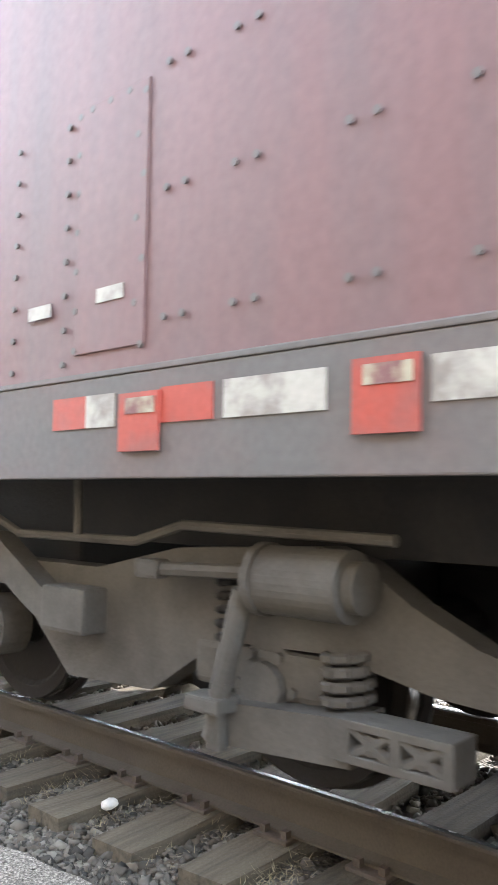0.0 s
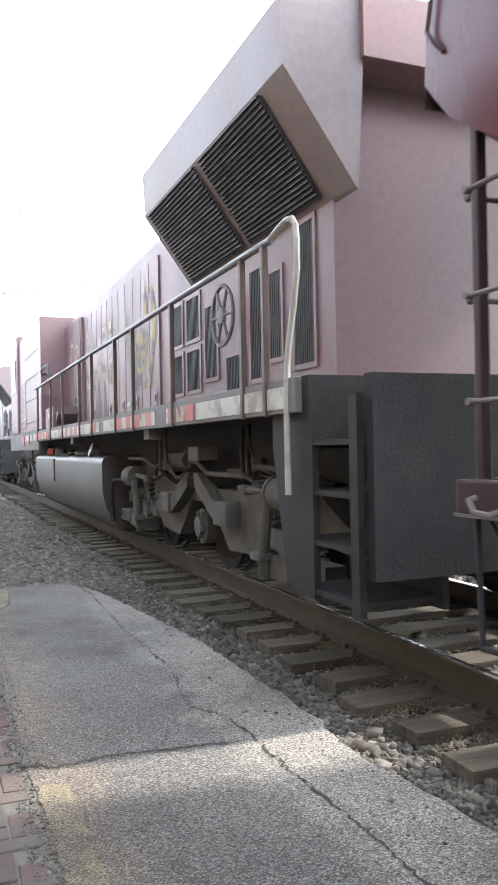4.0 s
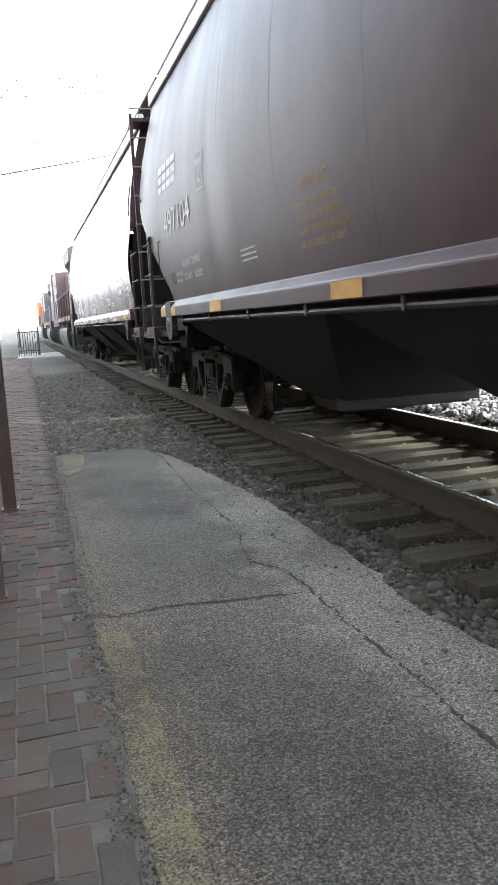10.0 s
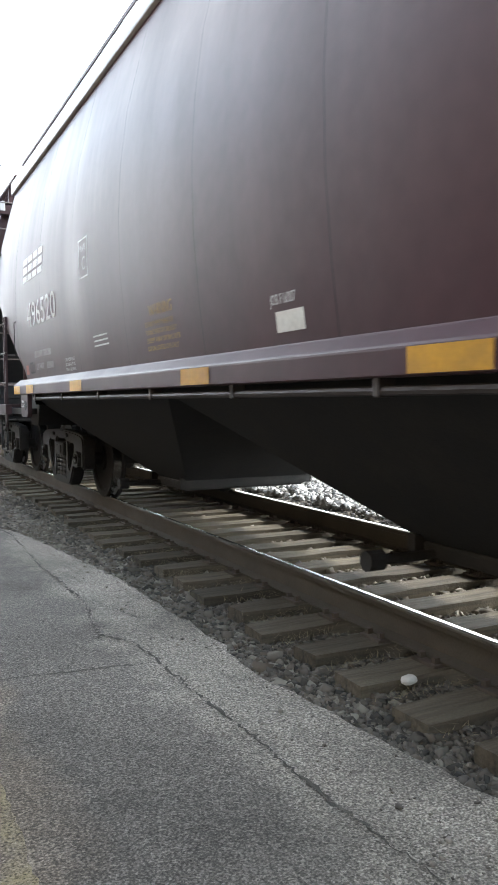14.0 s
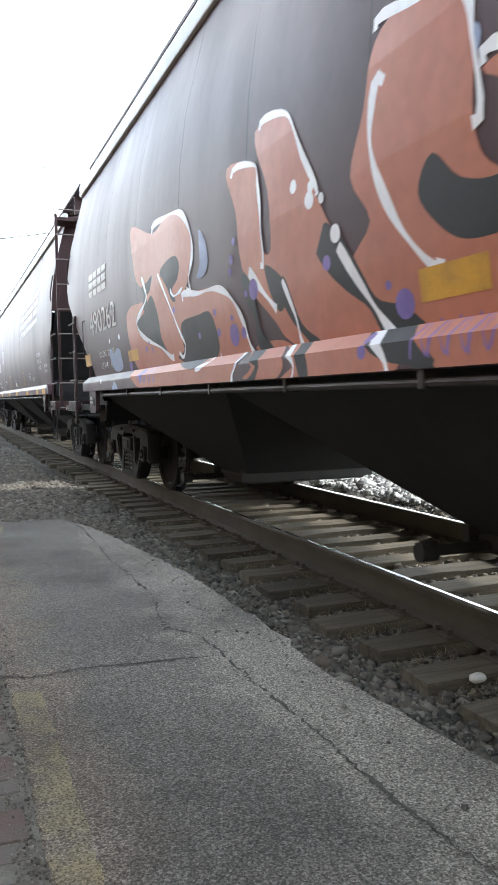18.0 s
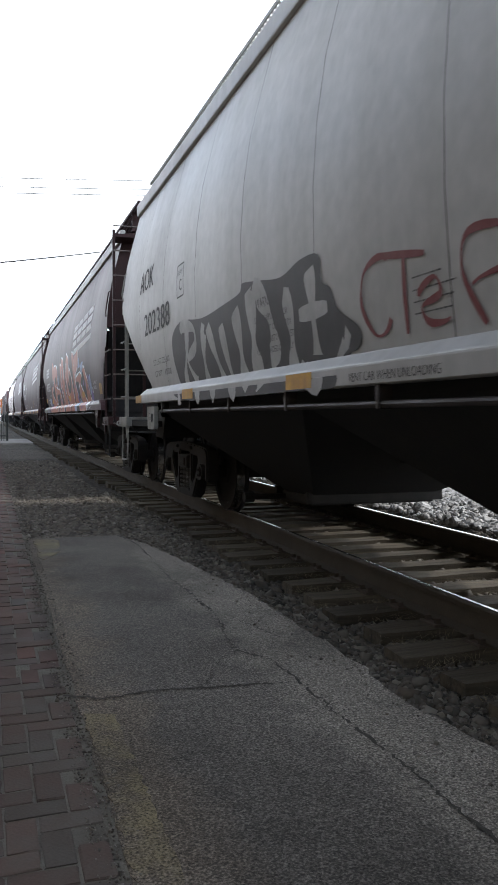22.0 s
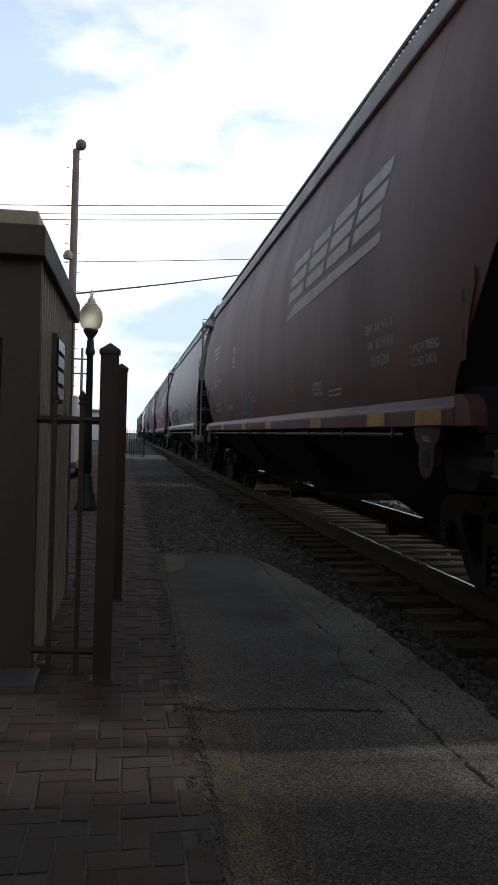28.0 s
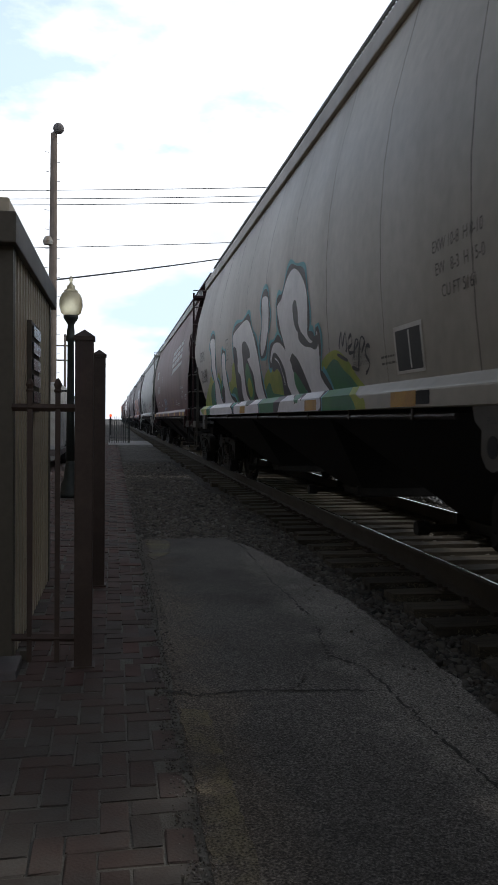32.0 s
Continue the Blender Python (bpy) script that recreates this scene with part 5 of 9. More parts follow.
car = hopper_car("dusty maroon covered hopper car with large white stencils", M_MAROON, M_GREY, 2, M_MAROONFRAME)
CARS.append((car, 36.02))
company_mark(car, 0.05, 2.64, 0.3, 1.06, M_WHITE)
standard_marks(car, "497104", "224000", "62000", M_WHITE, M_OCHRE, u=0.3, up=0.08, wu=4.78, ldu=1.07, hu=0.39, tu=0.66, strips=(0.0, 0.54, 2.6, 5.5, 7.8, 10.35, 12.2, 13.2))
slanted_mark(car, 8.7, 2.5, 12.2, 2.6, 0.58, M_WHITE)
plate_mark(car, 11.7, 1.56, 0.42, 0.36, M_WHITE)
NOSE = (1.48, 0.38)
PULL_LEAD = False
car = hopper_car("weathered dark maroon covered hopper car with white stencils", M_MAROON, M_GREY, 3, M_MAROONFRAME)
CARS.append((car, 18.744))
company_mark(car, 0.5, 2.52, 0.28, 1.06, M_WHITE)
standard_marks(car, "496520", "223200", "62800", M_WHITE, up=-0.06, pu=3.1, ldu=0.86, hu=0.55, hz=1.465)
part("label", shape([[(0.28, 1.46), (0.43, 1.46), (0.43, 1.57), (0.28, 1.57)]]), M_STRIPER, car, "faded red square label")
for k, line in enumerate(("CLOSE HOPPER SLIDES", "AND ROOF HATCHES", "BEFORE CAR IS MOVED")):
    lettering(car, line, 2.28, 1.53 - k * 0.048, 0.03, M_WHITE, 0.38)
slanted_mark(car, 8.7, 2.5, 12.2, 2.6, 0.58, M_WHITE)
lettering(car, "JOB F16007", 6.6, 1.6, 0.05, M_WHITE, 0.25)
part("plate", shape([[(6.64, 1.465), (6.91, 1.465), (6.91, 1.565), (6.64, 1.565)]]), M_STRIPEW, car, "white maker's plate")
car = hopper_car("maroon covered hopper car with orange and blue graffiti", M_MAROON, M_GREY, 4, M_MAROONFRAME)
CARS.append((car, 1.144))
GRAFFITI_CAR = car
company_mark(car, 0.36, 2.36, 0.28, 1.06, M_WHITE)
standard_marks(car, "490262", "225100", "60900", M_WHITE, u=0.3, width=1.52, ex=11.38, xink=M_BLACK, up=-0.14, pu=-1, ez=-0.2, strips=())
lettering(car, "2 INCH HF COMP SHOES", 12.08, 1.245, 0.05, M_WHITE, 0.62)
lettering(car, "BC PRESS", 12.5, 1.345, 0.05, M_WHITE, 0.3)
slanted_mark(car, 8.7, 2.5, 12.2, 2.6, 0.58, M_WHITE)
SILL_LEN, NOSE, SHIFT, SILL_UP = 13.45, (1.72, 0.52), (0.55, -0.07), 0.05
car = hopper_car("pale grey covered hopper car with dark red and black graffiti tags", M_GREY, M_GREY, 5, M_GREYFRAME)
CARS.append((car, -16.52))
GREY_CAR = car
lettering(car, "AOK", -0.28, 2.68, 0.27, M_BLACK, 0.84)
standard_marks(car, "202388", "225300", "60700", M_BLACK, M_BLACK, u=0.03, up=0.06, wu=7.84, ex=11.2, cu=8.75, strips=(-0.3, 2.26, 5.1, 7.8, 10.2, 12.6))
SILL_LEN, NOSE, SHIFT, SILL_UP = 14.0, (1.48, 0.38), (0.13, -0.22), 0.0
car = hopper_car("red-brown covered hopper car with a blue graffiti tag", M_REDBROWN, M_GREY, 6, M_MAROONFRAME)
CARS.append((car, -33.57))
RED_CAR = car
company_mark(car, 0.72, 2.72, 0.29, 1.06, M_WHITE)
standard_marks(car, "485407", "224300", "61700", M_WHITE, u=1.05, width=1.6, up=0.08, pu=3.95, ldu=1.1, hu=0.55, hz=1.61, strips=(0.0, 0.46, 2.9, 5.65, 7.8, 10.35, 12.2, 13.2))
slanted_mark(car, 8.7, 2.5, 12.2, 2.6, 0.58, M_WHITE)
SILL_LEN, NOSE, SHIFT = 13.1, (1.66, 0.38), (0.28, -0.22)
car = hopper_car("tan-grey covered hopper car with green and white graffiti", M_TAN, M_TAN, 7, M_TANFRAME)
CARS.append((car, -50.85))
TAN_CAR = car
lettering(car, "CEFX", -0.45, 2.32, 0.2, M_FADED, 0.76)
standard_marks(car, "70688", "223400", "62600", M_FADED, M_FADED, u=-0.24, width=0.9, up=-0.18, pu=3.3, ldu=0.1, ex=11.62, ez=0.14, cube="5161", strips=(0.72, 5.1, 8.85, 11.12))
part("inspection_plate", shape([[(11.46, 1.24), (11.74, 1.24), (11.74, 1.32), (11.46, 1.32)]], 0.01), M_UNDER, car, "small dark plate beside the reflector")
car = hopper_car("grey covered hopper car behind the others", M_GREY, M_GREY, 8, M_GREYFRAME)
CARS.append((car, -67.5))


# ---- graffiti on the cars, drawn as plain free shapes in (distance from the leading end, height) ----
def rounded(pts, n=4):
    """A smooth closed outline through a few corners."""
    out, k = [], len(pts)
    for i in range(k):
        a, b, c, d = (Vector(pts[(i + j) % k]) for j in (-1, 0, 1, 2))
        for s in range(n):
            t = s / n
            out.append(tuple(0.5 * (2 * b + (c - a) * t + (2 * a - 5 * b + 4 * c - d) * t * t + (3 * b - a - 3 * c + d) * t ** 3)))
    return out


def spray(car, pts, material, lift=0.008, smooth=True, label="sprayed graffiti shape"):
    return part("graffiti", shape([rounded(pts) if smooth else pts], lift), material, car, label)


def stroke(car, pts, width, material, lift=0.011, closed=False, label="sprayed graffiti line"):
    """A sprayed line with a soft, varying width."""
    ring = rounded(pts, 5)
    if not closed:
        ring = ring[:(len(pts) - 1) * 5 + 1]
    bm, k = bmesh.new(), len(ring)
    left, right = [], []
    for i, p in enumerate(ring):
        a, b = ring[(i - 1) % k if closed else max(0, i - 1)], ring[(i + 1) % k if closed else min(k - 1, i + 1)]
        d = Vector((b[0] - a[0], b[1] - a[1]))
        if d.length < 1e-6:
            d = Vector((1, 0))
        s = Vector((-d.y, d.x)).normalized() * width * 0.5 * (0.75 + 0.35 * math.sin(i * 0.7))
        left.append(bm.verts.new((p[0] + s.x, p[1] + s.y, 0)))
        right.append(bm.verts.new((p[0] - s.x, p[1] - s.y, 0)))
    for i in range(k if closed else k - 1):
        j = (i + 1) % k
        bm.faces.new((left[i], left[j], right[j], right[i]))
    return part("graffiti", on_side(bm, lift), material, car, label)


def dots(car, spots, material, lift=0.015):
    for u, z, r in spots:
        ring = [(u + r * math.cos(a * math.pi / 6), z + r * 0.9 * math.sin(a * math.pi / 6)) for a in range(12)]
        part("graffiti", shape([ring], lift), material, car, "sprayed dot")


c = GRAFFITI_CAR
# first letter
spray(c, [(2.68, 2.76), (3.5, 2.54), (3.91, 2.59), (4.35, 2.53), (4.59, 2.35), (4.61, 2.16), (4.48, 2.01), (4.31, 1.9), (4.71, 1.9), (5.15, 1.86), (5.4, 1.73), (5.53, 1.58), (5.57, 1.46), (5.65, 1.34), (5.54, 1.25), (5.41, 1.2), (4.58, 1.2), (3.2, 1.2), (2.53, 1.43), (2.36, 1.69), (2.34, 1.94), (2.61, 2.02), (3.03, 2.01), (3.19, 2.08), (2.87, 2.22), (2.75, 2.45)], M_ORANGE, 0.008)
spray(c, [(3.71, 2.18), (3.97, 2.24), (4.2, 2.23), (4.28, 2.14), (4.2, 2.05), (4.03, 1.99), (4.1, 1.9), (4, 1.91), (3.88, 2.04)], M_SPRAYBLACK, 0.01)
spray(c, [(3.06, 1.91), (3.37, 2.03), (3.53, 1.83), (3.57, 1.63), (3.69, 1.51), (3.23, 1.63), (2.85, 1.75), (2.77, 1.85)], M_SPRAYBLACK, 0.01)
spray(c, [(4.23, 1.72), (4.6, 1.73), (4.88, 1.73), (4.98, 1.62), (5.01, 1.47), (4.88, 1.38), (4.75, 1.33), (4.39, 1.36), (3.99, 1.45), (4.17, 1.5), (4.16, 1.62)], M_SPRAYBLACK, 0.01)
stroke(c, [(3.5, 2.54), (3.91, 2.59), (4.35, 2.53), (4.59, 2.34), (4.62, 2.16), (4.5, 2.03), (4.41, 1.94)], 0.055, M_SPRAYWHITE, 0.014)
stroke(c, [(3.1, 2.21), (3.21, 2.04), (2.94, 1.93), (2.75, 1.84), (2.95, 1.7), (3.49, 1.57), (3.85, 1.49)], 0.05, M_SPRAYWHITE, 0.014)
stroke(c, [(3.63, 2.16), (3.9, 1.9), (4.12, 1.65), (4.22, 1.53), (4.04, 1.49)], 0.035, M_SPRAYWHITE, 0.014)
stroke(c, [(4.3, 1.87), (4.71, 1.88), (5.1, 1.86), (5.34, 1.77), (5.49, 1.63), (5.57, 1.47), (5.63, 1.36), (5.56, 1.27), (5.41, 1.2)], 0.05, M_SPRAYWHITE, 0.014)
stroke(c, [(4.8, 1.33), (4.99, 1.36), (5.01, 1.41)], 0.045, M_SPRAYWHITE, 0.014)
stroke(c, [(4, 2), (4.06, 1.94), (4.22, 1.95), (4.3, 1.98)], 0.03, M_SPRAYWHITE, 0.014)
spray(c, [(3.04, 1.98), (3.11, 2.06), (3.06, 2.14), (3.26, 2.16), (3.44, 2.19), (3.35, 2.08), (3.22, 2.03), (3.26, 1.88), (3.11, 1.9)], M_SPRAYBLACK, 0.0105)
# second letter
spray(c, [(5.39, 2.57), (5.86, 2.48), (5.93, 2.3), (5.93, 1.98), (6.05, 1.96), (6.05, 2.27), (5.87, 2.65), (6.31, 2.62), (6.53, 2.32), (6.72, 2), (6.97, 1.7), (7.18, 1.45), (7.44, 1.33), (7.35, 1.2), (6.32, 1.2), (6.47, 1.3), (6.13, 1.45), (6.01, 1.55), (5.73, 1.75), (5.58, 1.94), (5.54, 2.26)], M_ORANGE, 0.0085)
spray(c, [(5.67, 1.43), (6.09, 1.44), (6.34, 1.31), (6.17, 1.2), (5.64, 1.2), (5.88, 1.3)], M_ORANGE, 0.0085)
spray(c, [(5.94, 1.88), (6.16, 1.78), (6.19, 1.66), (6.09, 1.6), (5.99, 1.71)], M_SPRAYBLACK, 0.011)
stroke(c, [(5.58, 1.82), (5.72, 1.65), (5.76, 1.47), (5.97, 1.3), (5.69, 1.2)], 0.12, M_SPRAYBLACK, 0.012)
stroke(c, [(6.16, 1.75), (6.29, 1.53), (6.52, 1.36), (6.58, 1.2)], 0.11, M_SPRAYBLACK, 0.012)
stroke(c, [(6.68, 1.89), (7, 1.61), (7.22, 1.43), (7.58, 1.27), (7.61, 1.2)], 0.19, M_SPRAYBLACK, 0.012)
stroke(c, [(5.48, 2.49), (5.86, 2.47), (5.91, 2.34), (5.93, 2.11), (5.88, 1.89)], 0.04, M_SPRAYWHITE, 0.014)
stroke(c, [(5.94, 2.64), (6.31, 2.61), (6.5, 2.35), (6.64, 2.11)], 0.045, M_SPRAYWHITE, 0.014)
stroke(c, [(5.7, 1.88), (5.85, 1.76), (6.05, 1.62)], 0.07, M_SPRAYWHITE, 0.014)
stroke(c, [(6.16, 1.75), (6.28, 1.56), (6.33, 1.4), (6.47, 1.28), (6.36, 1.2)], 0.04, M_SPRAYWHITE, 0.014)
stroke(c, [(6.83, 1.82), (7.04, 1.58), (7.19, 1.42), (7.36, 1.26), (7.32, 1.2)], 0.06, M_SPRAYWHITE, 0.014)
# third letter
spray(c, [(7.12, 2.35), (7.22, 2.6), (7.45, 2.65), (7.81, 2.54), (7.87, 2.36), (7.86, 2.06), (7.93, 1.91), (8.11, 1.85), (8.13, 2.07), (7.91, 2.22), (8.23, 2.22), (8.45, 2.07), (8.63, 1.91), (8.69, 1.73), (8.8, 1.46), (8.88, 1.32), (8.74, 1.2), (7.74, 1.2), (7.2, 1.41), (6.94, 1.71), (7.13, 1.88), (6.99, 2.1)], M_ORANGE, 0.009)
spray(c, [(7.61, 2.03), (7.77, 1.9), (7.99, 1.86), (8.16, 1.96), (8.15, 2.12), (8.3, 2.11), (8.38, 1.96), (8.27, 1.76), (8.06, 1.68), (7.78, 1.68), (7.61, 1.77), (7.5, 1.91)], M_SPRAYBLACK, 0.0115)
stroke(c, [(7.22, 2.64), (7.52, 2.63), (7.81, 2.53), (7.86, 2.36), (7.85, 2.06)], 0.05, M_SPRAYWHITE, 0.014)
stroke(c, [(7.29, 2.41), (7.17, 2.26), (7.22, 2.03), (7.39, 1.77), (7.61, 1.64)], 0.06, M_SPRAYWHITE, 0.014)
stroke(c, [(7.92, 2.23), (8.23, 2.21), (8.48, 2.05), (8.65, 1.85), (8.7, 1.64), (8.69, 1.53)], 0.05, M_SPRAYWHITE, 0.014)
stroke(c, [(8.66, 1.42), (8.79, 1.29), (8.74, 1.2)], 0.07, M_SPRAYWHITE, 0.014)
stroke(c, [(8.68, 1.91), (8.79, 1.69), (8.86, 1.46), (9.04, 1.31), (8.97, 1.2)], 0.15, M_SPRAYBLACK, 0.012)
# fourth letter
spray(c, [(8.59, 2.58), (8.92, 2.58), (9.07, 2.3), (9.27, 1.94), (9.47, 1.69), (9.65, 1.46), (9.87, 1.32), (9.7, 1.2), (9.07, 1.2), (8.9, 1.4), (9.01, 1.61), (8.92, 1.99)], M_ORANGE, 0.009)
spray(c, [(9.27, 1.96), (9.06, 2.42), (9.51, 2.51), (9.94, 2.58), (10.01, 2.42), (9.87, 2.2), (9.53, 2.08), (9.35, 1.97)], M_ORANGE, 0.0092)
spray(c, [(9.3, 1.9), (9.5, 1.99), (10.04, 2.02), (10.37, 2.06), (10.55, 1.97), (10.43, 1.91), (10.28, 1.85), (10.3, 1.79), (10.08, 1.8), (9.95, 1.74), (9.63, 1.86)], M_ORANGE, 0.0094)
spray(c, [(9.96, 1.72), (10.14, 1.84), (10.31, 1.81), (10.63, 1.65), (11.1, 1.45), (11.53, 1.45), (11.83, 1.45), (11.99, 1.2), (11.54, 1.2), (10.9, 1.2), (10.58, 1.34), (10.08, 1.52)], M_ORANGE, 0.0094)
spray(c, [(10.76, 2.07), (11, 2.13), (11.13, 2.1), (11.33, 1.96), (11.55, 1.77), (11.72, 1.58), (11.81, 1.47), (11.65, 1.39), (11.1, 1.43), (11.19, 1.47), (11.21, 1.59), (11.12, 1.77), (10.94, 1.96)], M_ORANGE, 0.0096)
spray(c, [(10.5, 1.93), (10.76, 2.06), (10.97, 1.93), (11.15, 1.74), (11.22, 1.56), (11.13, 1.46), (10.76, 1.6), (10.36, 1.78), (10.35, 1.86)], M_SPRAYBLACK, 0.0112)
spray(c, [(9.4, 1.87), (9.9, 1.86), (9.94, 1.73), (10.03, 1.52), (10.58, 1.34), (10.83, 1.2), (10.44, 1.2), (9.87, 1.39), (9.61, 1.56)], M_SPRAYBLACK, 0.0112)
stroke(c, [(9.96, 1.81), (9.85, 1.68), (9.86, 1.5), (10, 1.45), (10.1, 1.52), (10.04, 1.66), (9.98, 1.79)], 0.03, M_SPRAYBLUE, 0.014)
spray(c, [(9.67, 1.4), (10.1, 1.46), (10.43, 1.35), (10.17, 1.33), (10.28, 1.2), (10.02, 1.2), (9.82, 1.27)], M_SPRAYBLUE, 0.0125)
stroke(c, [(8.62, 2.57), (8.92, 2.57), (9.11, 2.25), (9.27, 1.94)], 0.04, M_SPRAYWHITE, 0.014)
stroke(c, [(9.3, 1.98), (9.5, 2.08), (9.84, 2.2), (9.94, 2.55)], 0.05, M_SPRAYWHITE, 0.014)
stroke(c, [(9.5, 1.99), (10.05, 2.06), (10.34, 2.06), (10.55, 1.96)], 0.05, M_SPRAYWHITE, 0.014)
stroke(c, [(9.97, 1.73), (10.17, 1.85)], 0.04, M_SPRAYWHITE, 0.014)
stroke(c, [(10.31, 1.8), (10.76, 1.6), (11.07, 1.46), (11.24, 1.4)], 0.05, M_SPRAYWHITE, 0.014)
stroke(c, [(10.91, 2.11), (11.1, 2.12), (11.35, 1.95), (11.6, 1.74), (11.73, 1.57)], 0.055, M_SPRAYWHITE, 0.014)
stroke(c, [(9.26, 1.94), (9.52, 1.67), (9.71, 1.47)], 0.05, M_SPRAYWHITE, 0.014)
stroke(c, [(11.8, 1.44), (11.96, 1.28), (11.94, 1.2)], 0.15, M_SPRAYWHITE, 0.014)
stroke(c, [(11.69, 1.74), (11.8, 1.56), (11.94, 1.39), (12.07, 1.28), (12.03, 1.2)], 0.11, M_SPRAYBLACK, 0.012)
# bubbles round the letters
spray(c, [(11.61, 1.82), (11.8, 1.91), (11.96, 1.93), (12.06, 1.85), (12.08, 1.74), (12.11, 1.57), (12.14, 1.48), (12.07, 1.42), (12.03, 1.4), (11.89, 1.51), (11.76, 1.66)], M_SPRAYBLUE, 0.01)
stroke(c, [(11.95, 1.89), (12.09, 1.8), (12.18, 1.68), (12.15, 1.55)], 0.05, M_SPRAYBLACK, 0.013)
spray(c, [(9.97, 2.19), (10.14, 2.39), (10.26, 2.26), (10.34, 2.18), (10.07, 2.17)], M_SPRAYBLUE, 0.01)
spray(c, [(10.41, 2.14), (10.58, 2.25), (10.95, 2.25), (10.82, 2.19), (10.7, 2.1), (10.6, 2)], M_SPRAYBLUE, 0.01)
spray(c, [(4.79, 2.31), (4.92, 2.22), (4.97, 2.08), (4.87, 1.99), (4.69, 1.99), (4.79, 2.09)], M_SPRAYBLUE, 0.01)
spray(c, [(1.3, 1.62), (1.41, 1.69), (1.55, 1.62), (1.69, 1.67), (1.86, 1.65), (1.9, 1.56), (1.88, 1.44), (1.47, 1.44)], M_SPRAYBLUE, 0.01)
spray(c, [(1.86, 1.2), (1.97, 1.31), (2.17, 1.2)], M_SPRAYBLUE, 0.01)
spray(c, [(7.51, 2.21), (7.55, 2.44), (7.71, 2.45), (7.9, 2.37), (7.86, 2.26), (7.71, 2.28), (7.59, 2.18)], M_SPRAYBLUE, 0.0082)
dots(c, [(3.01, 1.58, 0.036), (3.12, 1.63, 0.021), (3.2, 1.55, 0.018), (3.14, 1.33, 0.072), (2.28, 1.45, 0.06), (5.33, 1.53, 0.084), (5.5, 1.53, 0.042), (5.32, 1.64, 0.024), (5, 1.71, 0.03), (4.61, 1.58, 0.03), (4.03, 1.83, 0.03), (3.2, 1.58, 0.024), (5.74, 1.77, 0.072), (5.61, 1.76, 0.024), (5.41, 2, 0.036), (5.37, 1.93, 0.03), (5.48, 2.1, 0.03), (7.34, 1.5, 0.072), (6.7, 1.77, 0.042), (7.18, 1.37, 0.03), (7.17, 1.31, 0.036), (5.04, 1.57, 0.036), (7.23, 1.59, 0.024), (8.96, 1.8, 0.036), (9.25, 1.79, 0.042), (9.61, 1.92, 0.036), (9.61, 1.7, 0.054), (9.68, 1.59, 0.06), (9.2, 1.66, 0.024), (8.79, 1.62, 0.036), (8.47, 1.7, 0.03), (9.58, 1.51, 0.072), (9.67, 1.46, 0.06), (9.94, 1.37, 0.036), (9.85, 1.24, 0.03), (8.56, 1.35, 0.024), (10.78, 1.81, 0.072), (11.66, 1.87, 0.096), (11.1, 1.77, 0.06), (12.1, 1.49, 0.132), (11.54, 1.68, 0.048), (11.68, 1.36, 0.036), (11.11, 1.3, 0.03), (12.03, 1.8, 0.03), (12.06, 1.62, 0.03)], M_PURPLE)
dots(c, [(1.39, 1.77, 0.03), (1.11, 1.53, 0.03), (1.9, 1.78, 0.035), (1.24, 1.32, 0.03), (6.39, 2.21, 0.04), (6.59, 2.16, 0.035), (6.57, 2.1, 0.05), (6.81, 1.89, 0.05), (6.7, 2.08, 0.03), (12.22, 1.64, 0.04), (12.22, 1.6, 0.05), (12.04, 1.38, 0.07), (12.19, 1.33, 0.06), (12.08, 1.41, 0.03)], M_SPRAYWHITE)
for k in range(4):
    stroke(c, [(3.0 + k * 0.16, 1.28), (3.06 + k * 0.16, 1.42), (3.12 + k * 0.16, 1.26), (3.17 + k * 0.16, 1.38)], 0.014, M_PURPLE, 0.015)
    stroke(c, [(7.55 + k * 0.12, 1.26), (7.58 + k * 0.12, 1.42), (7.65 + k * 0.12, 1.27), (7.68 + k * 0.12, 1.4)], 0.014, M_PURPLE, 0.015)
    stroke(c, [(11.05 + k * 0.09, 1.26), (11.08 + k * 0.09, 1.42), (11.13 + k * 0.09, 1.27), (11.15 + k * 0.09, 1.4)], 0.012, M_PURPLE, 0.015)
reflector(c, 2.23, 1.5, 0.42, 0.11)
reflector(c, 7.46, 1.49, 0.43, 0.13)
reflector(c, 10.37, 1.51, 0.45, 0.12)
reflector(c, -0.28, 1.55, 0.4, 0.15)
reflector(c, 13.14, 1.51, 0.32, 0.2)

